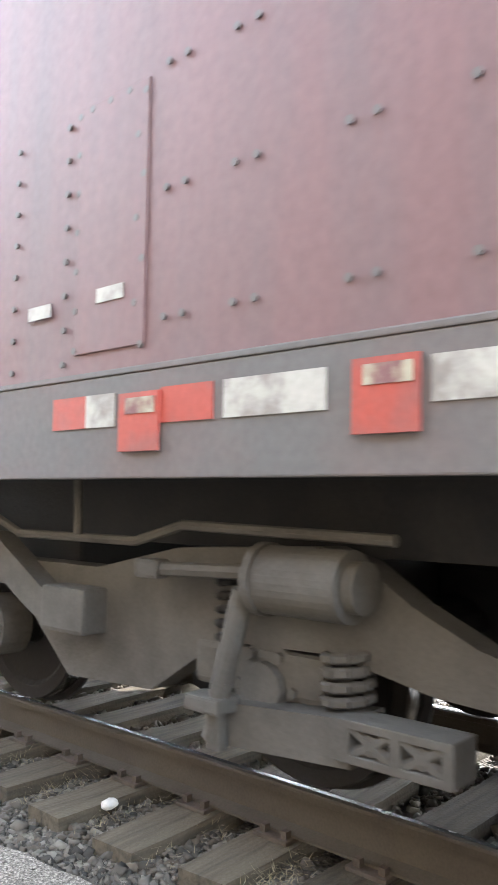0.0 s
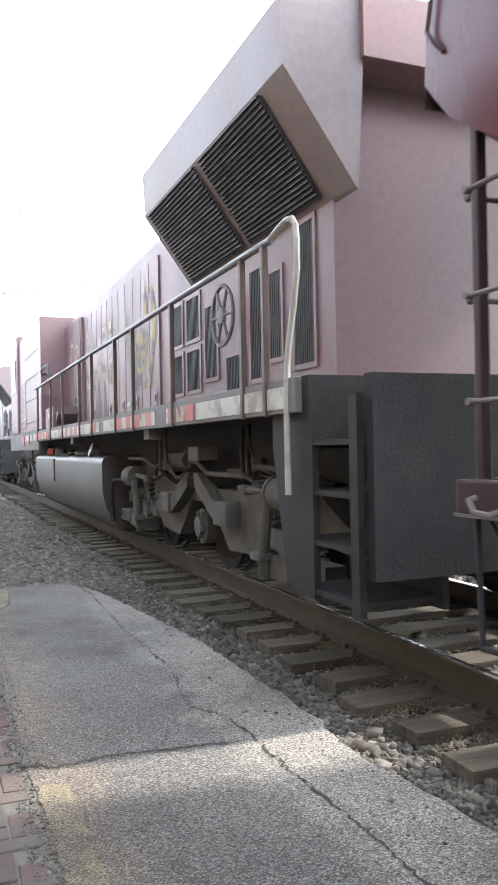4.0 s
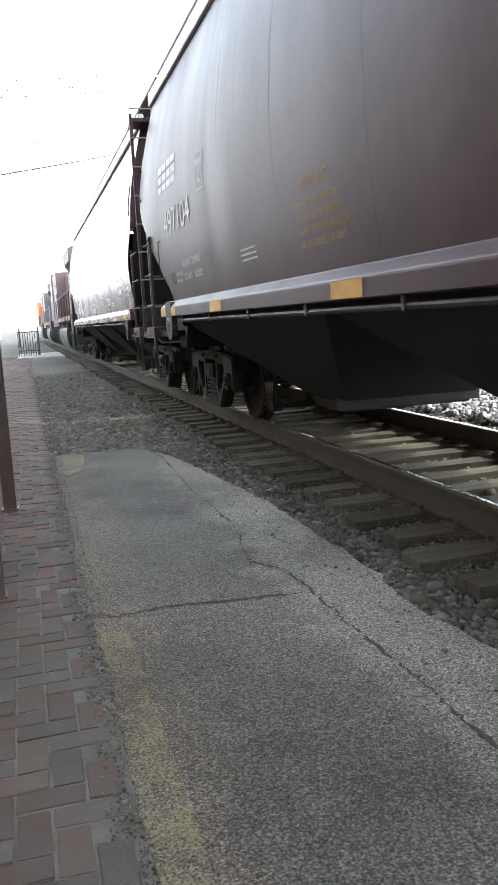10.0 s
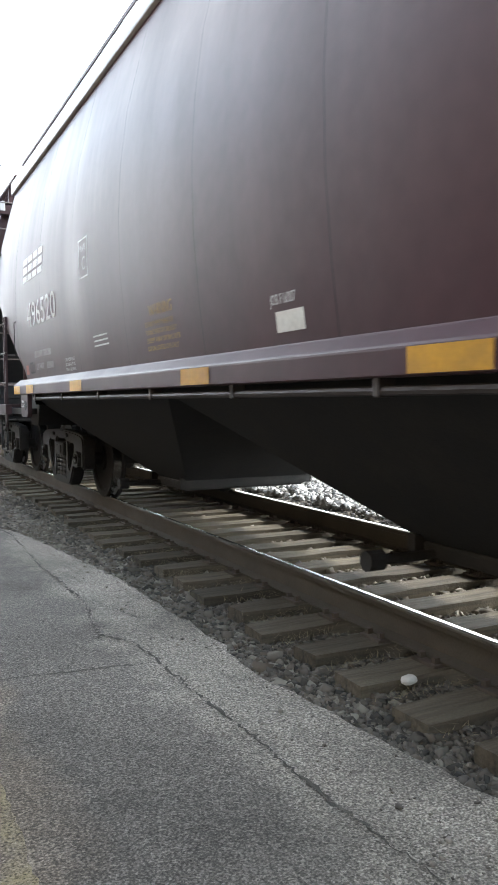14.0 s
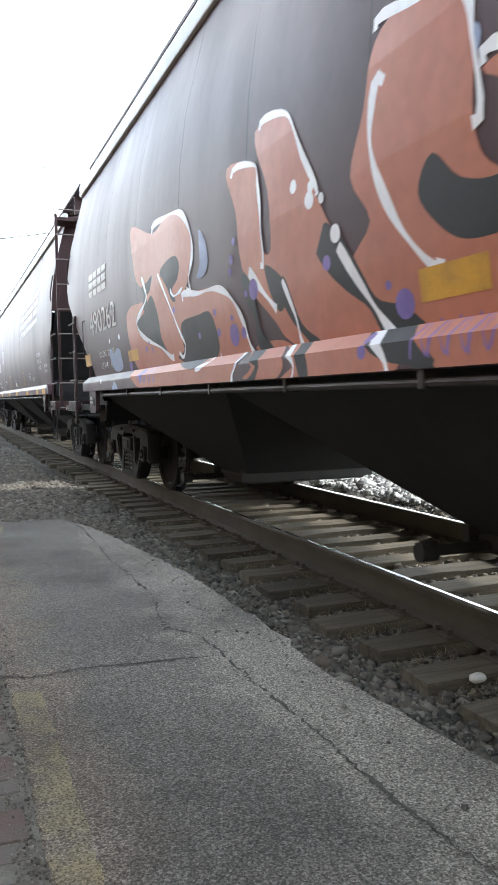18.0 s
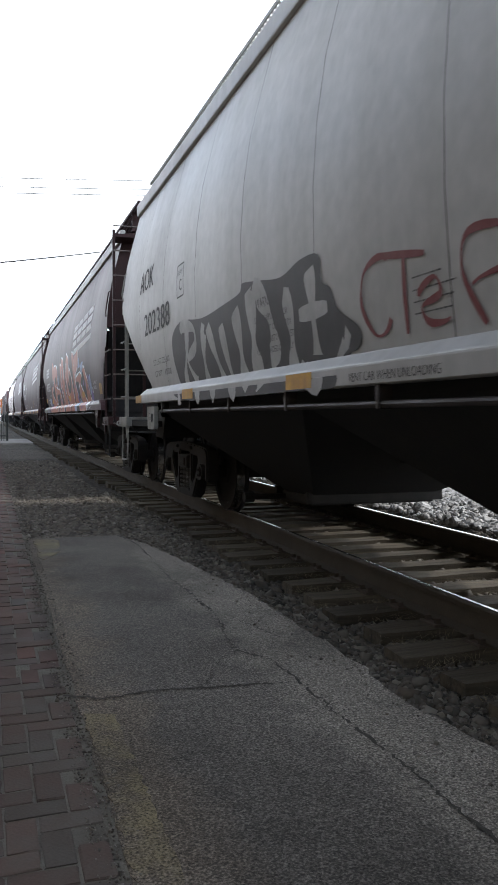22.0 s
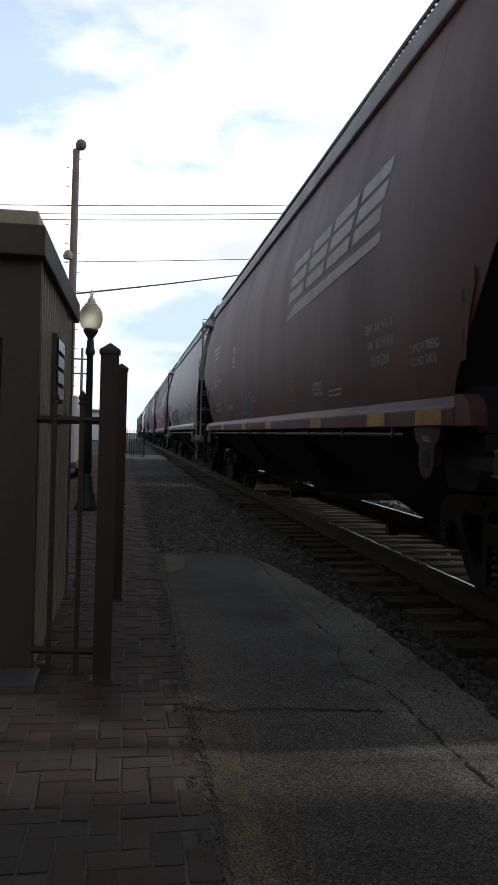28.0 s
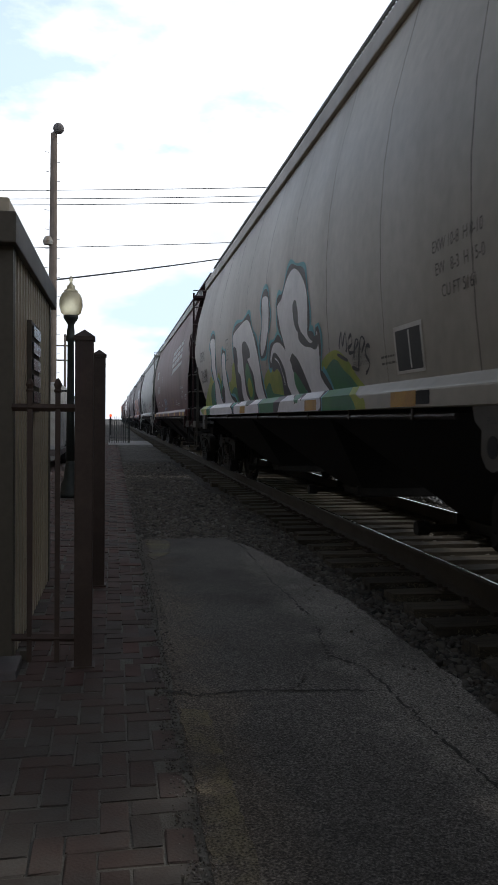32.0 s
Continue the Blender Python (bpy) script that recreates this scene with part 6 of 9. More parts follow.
# grey car: black and white block tag, dark red scrawls
c = GREY_CAR
spray(c, [(1.5, 1.9), (1.94, 2.08), (2.78, 2.02), (3.55, 2.05), (3.95, 2.08), (4.02, 2.14), (4.4, 2.1), (4.84, 2.05), (5.19, 2.1), (5.48, 2.08), (5.5, 1.92), (5.62, 1.86), (5.7, 1.73), (5.93, 1.61), (5.96, 1.53), (5.9, 1.48), (5.8, 1.45), (5.86, 1.28), (5.4, 1.27), (3.8, 1.26), (2.3, 1.27), (1.75, 1.42)], M_TAGDARK, 0.008)
for w, pts in ((0.15, [(2.2, 1.99), (2.12, 1.75), (2.0, 1.54), (2.08, 1.4), (2.16, 1.28)]), (0.12, [(1.92, 1.98), (2.42, 1.97), (2.46, 1.79), (2.14, 1.66), (2.47, 1.44)]),
               (0.17, [(2.82, 1.9), (2.76, 1.7), (2.8, 1.45), (2.9, 1.28)]), (0.15, [(2.95, 1.9), (3.14, 1.66), (3.32, 1.42), (3.36, 1.28)]), (0.15, [(3.36, 1.89), (3.5, 1.56), (3.6, 1.4)]),
               (0.2, [(3.78, 1.95), (3.86, 1.7), (3.88, 1.46), (3.98, 1.3)]), (0.22, [(4.18, 2.04), (4.2, 1.77), (4.2, 1.56), (4.3, 1.36)]), (0.2, [(4.3, 2.02), (4.54, 1.86), (4.64, 1.63), (4.56, 1.47), (4.6, 1.34)]),
               (0.16, [(4.9, 1.92), (4.97, 1.69), (4.95, 1.5), (4.95, 1.4)]), (0.16, [(5.32, 2.0), (5.34, 1.82), (5.35, 1.49)]), (0.1, [(5.12, 1.76), (5.56, 1.76)]), (0.13, [(5.13, 1.45), (5.3, 1.34), (5.58, 1.29), (5.64, 1.44), (5.75, 1.56)])):
    stroke(c, pts, w, M_TAGFILL, 0.011)
lettering(c, "WARNING", 4.3, 1.9, 0.075, M_BLACK, 0.42, lift=0.014)
for k, line in enumerate(("DO NOT APPLY VIBRATOR", "TO ANY PART OF CAR BODY", "EXCEPT VIBRATOR BRACKETS", "USE ON LOADED CAR ONLY")):
    lettering(c, line, 4.25, 1.8 - k * 0.078, 0.045, M_BLACK, (0.67, 0.73, 0.78, 0.73)[k], lift=0.014)
for k in range(4):
    bars(c, 6.53, (1.76, 1.7, 1.645, 1.59)[k], (0.27, 0.45, 0.38, 0.36)[k], 0.022, 1, M_BLACK)
for pts in ([(6.3, 1.9), (6.06, 1.88), (6, 1.7), (6.14, 1.53), (6.3, 1.6)], [(6.25, 1.92), (6.65, 1.86)], [(6.46, 1.88), (6.45, 1.51)],
            [(6.58, 1.67), (6.72, 1.74), (6.76, 1.66), (6.6, 1.62), (6.66, 1.54), (6.82, 1.55)], [(7.08, 1.49), (6.94, 1.72), (7, 1.88), (7.3, 1.84), (7.35, 1.72), (7, 1.66)],
            [(7.52, 1.86), (7.36, 1.84), (7.38, 1.7), (7.6, 1.66), (7.64, 1.54), (7.46, 1.5)], [(7.76, 1.5), (7.86, 1.82), (7.96, 1.56), (8.12, 1.76), (8.16, 1.5)],
            [(8.36, 1.93), (8.27, 1.7), (8.24, 1.49)], [(8.24, 1.66), (8.4, 1.6), (8.61, 1.5)], [(8.94, 1.78), (8.9, 1.9), (8.66, 1.92), (8.54, 1.78), (8.8, 1.72), (8.88, 1.58), (8.66, 1.54)]):
    stroke(c, pts, 0.036, M_TAGRED)
stroke(c, [(10.0, 2.1), (10.35, 2.08), (10.25, 1.95), (10.0, 1.9), (10.3, 1.85)], 0.05, M_SPRAYRED)
stroke(c, [(9.9, 1.6), (9.95, 1.82), (10.08, 1.62), (10.15, 1.82)], 0.05, M_SPRAYRED)
stroke(c, [(10.28, 1.8), (10.2, 1.6), (10.4, 1.62), (10.42, 1.8), (10.3, 1.82)], 0.045, M_SPRAYRED)
stroke(c, [(10.65, 1.78), (10.5, 1.75), (10.52, 1.6), (10.68, 1.58)], 0.045, M_SPRAYRED)
stroke(c, [(10.52, 1.68), (10.62, 1.68)], 0.04, M_SPRAYRED)
stroke(c, [(11.0, 2.0), (11.2, 2.02), (11.05, 1.8), (11.25, 1.78)], 0.045, M_SPRAYRED)
stroke(c, [(11.3, 1.9), (11.35, 1.7), (11.5, 1.95), (11.5, 1.7)], 0.045, M_SPRAYRED)
dots(c, [(9.75, 1.66, 0.035), (10.75, 1.72, 0.035), (10.4, 1.385, 0.03)], M_SPRAYRED)
for pts in ([(10.5, 1.475), (10.52, 1.325)], [(10.66, 1.475), (10.53, 1.405), (10.68, 1.325)], [(10.9, 1.475), (10.76, 1.465), (10.77, 1.325)], [(10.76, 1.4), (10.86, 1.4)],
            [(11.1, 1.465), (10.98, 1.455), (10.99, 1.405), (11.1, 1.385), (11.08, 1.335), (10.96, 1.335)]):
    stroke(c, pts, 0.03, M_SPRAYRED, 0.012)
for k in range(7):
    a = radians(20 + k * 23)
    stroke(c, [(10.95, 1.7), (10.95 + 0.09 * math.cos(a), 1.7 + 0.1 * math.sin(a)), (10.95 + 0.17 * math.cos(a), 1.7 + 0.16 * math.sin(a))], 0.022, M_SPRAYBLACK)
lettering(c, "VENT CAR WHEN UNLOADING", 6.02, 1.292, 0.05, M_BLACK, 0.9, lift=0.009)
for k in range(6):
    stroke(c, [(11.75 + k * 0.12, 1.75), (11.8 + k * 0.12, 1.85), (11.83 + k * 0.12, 1.72), (11.88 + k * 0.12, 1.8)], 0.012, M_BLACK)

# red-brown car: pale blue tag
c = RED_CAR
for w, pts in ((0.03, [(4.99, 1.87), (5.05, 1.64), (5.07, 1.52)]), (0.025, [(5.01, 1.84), (5.14, 1.7), (5.24, 1.68)]), (0.025, [(5.22, 1.84), (5.27, 1.69), (5.29, 1.52)]), (0.02, [(5.13, 1.67), (5.04, 1.58), (5.19, 1.62), (5.26, 1.68)]),
               (0.025, [(5.34, 1.78), (5.4, 1.64), (5.44, 1.52)]), (0.028, [(5.47, 1.83), (5.51, 1.66), (5.52, 1.52)]), (0.018, [(5.57, 1.74), (5.57, 1.59)]), (0.028, [(5.68, 1.81), (5.73, 1.77), (5.63, 1.68), (5.74, 1.61), (5.74, 1.54)]),
               (0.026, [(5.73, 1.78), (5.81, 1.68), (5.9, 1.72), (5.92, 1.8)]), (0.026, [(5.9, 1.8), (5.96, 1.72), (6.03, 1.67), (6.07, 1.63)]), (0.022, [(6.03, 1.66), (5.9, 1.64), (5.87, 1.59), (5.95, 1.56)])):
    stroke(c, pts, w, M_SPRAYCYAN)
for pts in ([(4.82, 1.48), (4.92, 1.3)], [(4.9, 1.49), (4.95, 1.4)], [(5.02, 1.5), (5.05, 1.4)], [(5.16, 1.48), (5.27, 1.5), (5.3, 1.38)], [(5.47, 1.5), (5.54, 1.42), (5.67, 1.38), (5.7, 1.5)], [(5.77, 1.49), (5.8, 1.36)], [(5.85, 1.47), (5.88, 1.28)], [(4.82, 1.5), (5.52, 1.51), (5.97, 1.52)]):
    stroke(c, pts, 0.02, M_SPRAYCYAN, 0.023)
M_CHALK = mat("chalk_scribble", (0.24, 0.215, 0.215), 0.8, dirt=1.0, dirt_color=(0.075, 0.055, 0.056), scale=30.0, grain=80.0, bump=0.02)
for pts in ([(2.1, 1.84), (2.16, 1.6), (2.2, 1.8), (2.19, 1.58), (2.25, 1.78), (2.24, 1.57), (2.3, 1.74), (2.29, 1.6)], [(2.2, 1.86), (2.3, 1.88), (2.36, 1.8)], [(2.3, 1.72), (2.37, 1.74), (2.33, 1.66), (2.38, 1.66), (2.34, 1.6)], [(2.12, 1.56), (2.22, 1.53), (2.3, 1.56), (2.34, 1.62)]):
    stroke(CARS[1][0], pts, 0.014, M_CHALK, 0.009, label="faint chalk scribble")
for pts in ([(0.38, 1.78), (0.46, 1.8), (0.42, 1.76), (0.54, 1.8)], [(0.4, 1.84), (0.52, 1.83), (0.44, 1.81)]):
    stroke(CARS[1][0], pts, 0.008, M_CHALK, 0.009, label="faint chalk scribble")
lettering(c, "2 INCH HF", -0.1, 1.67, 0.035, M_WHITE, 0.32)
lettering(c, "COMP SHOES", -0.1, 1.615, 0.035, M_WHITE, 0.34)
lettering(c, "PATENT", 6.1, 1.7, 0.04, M_WHITE, 0.2)
lettering(c, "PENDING", 6.1, 1.635, 0.04, M_WHITE, 0.25)

# tan car: green ground, white letters with a blue edge
def letter(car, pts, i):
    """A white sprayed letter with a dark edge and a blue line round it."""
    stroke(car, pts, 0.27, M_SPRAYTEAL, 0.0095 + 0.0002 * i, True)
    stroke(car, pts, 0.16, M_SPRAYBLACK, 0.0115 + 0.0002 * i, True)
    spray(car, pts, M_SPRAYWHITE, 0.014 + 0.0002 * i)


c = TAN_CAR
spray(c, [(0.03, 1.41), (0.37, 1.61), (0.9, 1.8), (1.3, 1.95), (1.78, 1.77), (1.77, 1.47), (1.89, 1.22), (0.65, 1.22)], M_SPRAYLIME, 0.007)
spray(c, [(1.2, 1.24), (1.06, 1.57), (1.44, 1.8), (1.78, 1.77), (1.77, 1.47), (1.89, 1.22)], M_SPRAYGREEN, 0.0085)
spray(c, [(2.1, 1.69), (2.32, 1.95), (2.6, 1.82), (2.76, 1.68), (2.43, 1.44), (2.12, 1.5)], M_SPRAYLIME, 0.007)
spray(c, [(2.42, 1.71), (2.74, 1.81), (2.95, 1.62), (2.94, 1.41), (2.8, 1.37), (2.34, 1.49)], M_SPRAYGREEN, 0.0085)
spray(c, [(3.15, 1.71), (3.75, 1.76), (4, 2), (4.41, 1.92), (4.63, 1.64), (4.93, 1.33), (4.36, 1.31), (3.43, 1.48)], M_SPRAYLIME, 0.007)
spray(c, [(3.6, 1.52), (4.04, 1.64), (4.35, 1.57), (4.7, 1.63), (5.05, 1.32), (4.44, 1.2), (4.03, 1.21)], M_SPRAYGREEN, 0.0085)
spray(c, [(6.39, 1.35), (6.37, 1.62), (6.72, 1.75), (7.07, 1.75), (7.46, 1.6), (7.64, 1.38), (7.54, 1.2), (6.55, 1.2)], M_SPRAYLIME, 0.007)
spray(c, [(6.58, 1.21), (6.34, 1.44), (6.68, 1.59), (6.86, 1.46), (7.22, 1.43), (7.59, 1.38), (7.54, 1.2)], M_SPRAYGREEN, 0.0085)
spray(c, [(9.01, 1.57), (9.21, 1.7), (9.57, 1.73), (9.87, 1.62), (10.09, 1.47), (10.45, 1.31), (10.57, 1.3), (10.6, 1.2), (10.32, 1.2), (10.08, 1.29), (9.41, 1.32)], M_SPRAYLIME, 0.007)
spray(c, [(9.06, 1.5), (9.36, 1.64), (9.55, 1.65), (9.72, 1.56), (9.9, 1.49), (10.03, 1.42), (10.33, 1.28), (10.28, 1.2), (9.2, 1.2), (9.39, 1.32)], M_SPRAYGREEN, 0.0085)
letter(c, [(1.28, 2.61), (1.91, 2.57), (1.96, 2.24), (2.08, 1.88), (2.3, 1.72), (2.45, 1.48), (2.71, 1.42), (2.86, 1.58), (2.82, 1.84), (2.87, 2.17), (3.01, 2.25), (3.2, 2.19), (3.2, 1.99), (3.33, 1.74), (3.55, 1.51), (4.02, 1.37), (4.34, 1.28), (4.22, 1.2), (3.19, 1.2), (1.81, 1.2), (1.71, 1.48), (1.78, 1.77), (1.54, 2.05), (1.45, 2.32)], 0)
letter(c, [(4.11, 2.41), (4.8, 2.49), (5.39, 2.5), (5.72, 2.33), (6.01, 2.08), (6.18, 1.79), (6.24, 1.53), (6.53, 1.2), (5.79, 1.2), (4.63, 1.2), (4.55, 1.43), (4.52, 1.69), (4.4, 2.01), (4.2, 2.18)], 1)
letter(c, [(6.44, 2.63), (6.78, 2.59), (6.86, 2.42), (6.8, 2.19), (6.61, 2.02), (6.36, 1.93), (6.33, 2.06), (6.47, 2.38)], 2)
letter(c, [(6.87, 1.86), (7.05, 1.99), (7.31, 2.01), (7.58, 1.94), (7.85, 1.78), (8.02, 1.61), (8.07, 1.46), (8.18, 1.38), (8.41, 1.33), (8.33, 1.2), (7.59, 1.2), (7.8, 1.37), (7.6, 1.55), (7.49, 1.74), (7.22, 1.89), (7.02, 1.9), (6.92, 1.81)], 3)
letter(c, [(7.35, 2.4), (7.58, 2.46), (7.82, 2.64), (8.13, 2.68), (8.51, 2.52), (8.69, 2.32), (8.7, 2.07), (8.67, 1.95), (8.91, 1.86), (9.01, 1.95), (9.04, 1.71), (9.03, 1.53), (9.39, 1.32), (9.2, 1.2), (8.03, 1.2), (8.59, 1.35), (8.28, 1.58), (8.03, 1.83), (7.8, 1.76), (7.64, 1.97), (7.46, 2.19)], 4)
spray(c, [(2.52, 1.61), (2.59, 1.47), (2.74, 1.42), (2.87, 1.46), (2.93, 1.62), (2.87, 1.71), (2.73, 1.62), (2.63, 1.56)], M_SPRAYBLACK, 0.017)
spray(c, [(4.14, 2.21), (4.42, 2.18), (4.5, 2), (4.4, 1.88), (4.68, 1.76), (4.67, 1.51), (4.79, 1.37), (4.29, 1.44), (4.23, 1.72)], M_SPRAYBLACK, 0.017)
spray(c, [(4.95, 2.21), (5.21, 2.22), (5.51, 2.09), (5.52, 1.98), (5.33, 1.97), (5.51, 1.85), (5.71, 1.72), (5.75, 1.51), (5.92, 1.36), (5.59, 1.33), (5.06, 1.48), (4.99, 1.73), (4.96, 1.97)], M_SPRAYBLACK, 0.017)
spray(c, [(5.08, 1.76), (5.27, 1.93), (5.57, 1.69), (5.64, 1.52), (5.52, 1.42), (5.27, 1.42)], M_SPRAYGREEN, 0.0185)
spray(c, [(5.18, 1.63), (5.38, 1.72), (5.54, 1.56), (5.43, 1.46), (5.26, 1.47)], M_SPRAYLIME, 0.0195)
spray(c, [(6.92, 1.81), (7.06, 1.9), (7.32, 1.85), (7.57, 1.7), (7.65, 1.51), (7.75, 1.37), (7.64, 1.23), (7.44, 1.2), (7.42, 1.42), (7.39, 1.61), (7.23, 1.72), (7, 1.7)], M_SPRAYBLACK, 0.0175)
stroke(c, [(7.12, 1.83), (7.34, 1.77), (7.49, 1.62), (7.5, 1.53)], 0.02, M_SPRAYWHITE, 0.019)
spray(c, [(8.1, 2.31), (8.22, 2.35), (8.32, 2.22), (8.34, 2.09), (8.44, 1.98), (8.25, 2.04), (8.13, 2.17)], M_SPRAYBLACK, 0.0175)
stroke(c, [(8.34, 2), (8.64, 1.87), (8.9, 1.84), (9.01, 1.92)], 0.1, M_SPRAYBLACK, 0.0175)
spray(c, [(7.91, 1.8), (8.1, 1.8), (8.34, 1.67), (8.64, 1.39), (8.68, 1.33), (8.15, 1.57), (7.97, 1.65)], M_SPRAYBLACK, 0.0175)
spray(c, [(8, 1.63), (8.16, 1.59), (8.55, 1.36), (8.48, 1.31), (8.04, 1.47)], M_SPRAYGREEN, 0.0185)
stroke(c, [(9.67, 1.73), (9.75, 1.86), (9.76, 1.75), (9.86, 1.85), (9.85, 1.69)], 0.03, M_SPRAYBLACK, 0.012)
stroke(c, [(9.9, 1.71), (10.01, 1.74), (10, 1.81), (9.92, 1.77), (9.93, 1.68), (10.05, 1.68)], 0.03, M_SPRAYBLACK, 0.012)
stroke(c, [(10.03, 1.63), (10.11, 1.76), (10.17, 1.74), (10.09, 1.69)], 0.03, M_SPRAYBLACK, 0.012)
stroke(c, [(10.12, 1.53), (10.23, 1.76), (10.32, 1.73), (10.23, 1.65)], 0.03, M_SPRAYBLACK, 0.012)
stroke(c, [(10.42, 1.67), (10.35, 1.69), (10.32, 1.63), (10.39, 1.56), (10.28, 1.5)], 0.03, M_SPRAYBLACK, 0.012)
stroke(c, [(9.6, 1.69), (9.87, 1.62)], 0.03, M_SPRAYBLACK, 0.012)
stroke(c, [(9.96, 1.56), (10.12, 1.53)], 0.03, M_SPRAYBLACK, 0.012)
part("data_panel", shape([[(10.92, 1.45), (11.4, 1.45), (11.4, 1.76), (10.92, 1.76)]], 0.008), M_STRIPEW, c, "white-edged black data panel")
part("data_panel", shape([[(10.95, 1.47), (11.37, 1.47), (11.37, 1.73), (10.95, 1.73)]], 0.011), M_BLACK, c)
part("data_panel", shape([[(11.17, 1.48), (11.19, 1.48), (11.19, 1.72), (11.17, 1.72)]], 0.014), M_STRIPEW, c)


# ---- locomotives: y = 0 at the rear handrail, x = 0 on the track's centre line ----
def side_poly(bm, ring, x):
    bm.faces.new([bm.verts.new((-x, y, z)) for y, z in ring])
    return bm


def louvre(parent, y0, y1, z0, z1, x, material=None):
    """A framed intake with upright slats."""
    bm = bmesh.new()
    t = 0.04
    box(bm, -x - 0.014, -x + 0.01, y0, y0 + t, z0, z1)
    box(bm, -x - 0.014, -x + 0.01, y1 - t, y1, z0, z1)
    box(bm, -x - 0.013, -x + 0.01, y0 + t, y1 - t, z0, z0 + t)
    box(bm, -x - 0.013, -x + 0.01, y0 + t, y1 - t, z1 - t, z1)
    fr = part("louvre", bm, material or M_LRED, parent, "framed side intake")
    bm = new_box(-x - 0.006, -x + 0.004, y0 + t, y1 - t, z0 + t, z1 - t)
    n = int((y1 - y0 - 2 * t) / 0.035)
    for i in range(n):
        y = y0 + t + (i + 0.5) * (y1 - y0 - 2 * t) / n
        box(bm, -x - 0.011, -x - 0.005, y - 0.006, y + 0.006, z0 + t, z1 - t)
    part("grille", bm, M_GRILLE, fr, "dark slatted grille")


def loco_frame_bm():
    """The cast side frame of a three-axle truck, centred on its middle axle."""
    bm = bmesh.new()
    half = [(0.95, 0.86), (1.5, 0.98), (2.25, 1.02), (2.42, 0.97), (2.62, 0.84), (2.85, 0.73), (3.05, 0.68), (3.05, 0.54), (2.7, 0.56), (2.3, 0.64), (1.75, 0.62), (1.35, 0.36), (0.75, 0.33), (0.45, 0.58), (0.32, 0.72)]
    prism(bm, half + [(-y, z) for y, z in half[::-1]], -1.13, -0.98)
    for s in (-1, 1):
        prism(bm, [(s * 0.08, 1.0), (s * 0.2, 1.0), (s * 0.66, 0.75), (s * 1.0, 0.76), (s * 1.0, 0.58), (s * 0.72, 0.56), (s * 0.5, 0.66), (s * 0.12, 0.86)], -1.24, -1.12)
        box(bm, -1.27, -1.10, min(s * 0.70, s * 1.03), max(s * 0.70, s * 1.03), 0.56, 0.77, bevel=0.02)
        box(bm, -1.14, -1.0, min(s * 1.62, s * 2.3), max(s * 1.62, s * 2.3), 0.44, 0.62, bevel=0.03)
        coil = [(-1.12 + 0.085 * math.cos(a * math.pi / 5), s * 2.36 + 0.085 * math.sin(a * math.pi / 5), 0.47 + 0.2 * a / 40) for a in range(41)]
        for p, q in zip(coil, coil[1:]):
            rod(bm, p, q, 0.02, 6)
        prism(bm, [(s * 1.80, 0.42), (s * 2.46, 0.47), (s * 2.46, 0.31), (s * 1.9, 0.27)], -1.26, -1.04)
        # step bracket with a crossed web
        for d0, d1 in ((2.40, 2.47), (2.62, 2.66), (2.80, 2.84)):
            box(bm, -1.28, -1.12, *sorted((s * d0, s * d1)), 0.335, 0.475, bevel=0.006)
        box(bm, -1.28, -1.12, *sorted((s * 2.46, s * 2.81)), 0.445, 0.475, bevel=0.006)
        box(bm, -1.28, -1.12, *sorted((s * 2.46, s * 2.81)), 0.335, 0.365, bevel=0.006)
        for d0, d1 in ((2.47, 2.62), (2.66, 2.80)):
            rod(bm, (-1.255, s * d0, 0.36), (-1.255, s * d1, 0.45), 0.022, 6)
            rod(bm, (-1.255, s * d0, 0.45), (-1.255, s * d1, 0.36), 0.022, 6)
            rod(bm, (-1.27, s * (d0 + d1) / 2, 0.405), (-1.24, s * (d0 + d1) / 2, 0.405), 0.036, 8)
    for y in (-2.0, 0.0, 2.0):
        rod(bm, (-1.13, y, 0.48), (-0.95, y, 0.48), 0.17, 18)
        rod(bm, (-1.18, y, 0.48), (-1.12, y, 0.48), 0.10, 12)
        for a in range(6):
            rod(bm, (-1.16, y + 0.135 * math.cos(a * math.pi / 3), 0.48 + 0.135 * math.sin(a * math.pi / 3)), (-1.12, y + 0.135 * math.cos(a * math.pi / 3), 0.48 + 0.135 * math.sin(a * math.pi / 3)), 0.022, 6)
    return bm


def brake_gear_bm():
    """A brake cylinder with its pushrod and hanger, pointing to +y."""
    bm = bmesh.new()
    rod(bm, (-1.24, -0.02, 0.9), (-1.24, 0.34, 0.9), 0.125, 32)
    rod(bm, (-1.24, -0.07, 0.9), (-1.24, -0.02, 0.9), 0.09, 24)
    rod(bm, (-1.24, 0.34, 0.9), (-1.24, 0.38, 0.9), 0.135, 32)
    rod(bm, (-1.26, 0.40, 0.92), (-1.27, 0.92, 0.90), 0.03, 8)
    box(bm, -1.31, -1.23, 0.88, 1.02, 0.86, 0.94, bevel=0.015)
    rod(bm, (-1.30, 0.42, 0.86), (-1.30, 0.53, 0.46), 0.042, 10)
    rod(bm, (-1.30, 0.50, 0.52), (-1.30, 0.57, 0.30), 0.035, 8)
    box(bm, -1.36, -1.24, 0.48, 0.66, 0.40, 0.46, bevel=0.012)
    box(bm, -1.32, -1.27, 0.51, 0.58, 0.26, 0.42, bevel=0.01)
    return bm


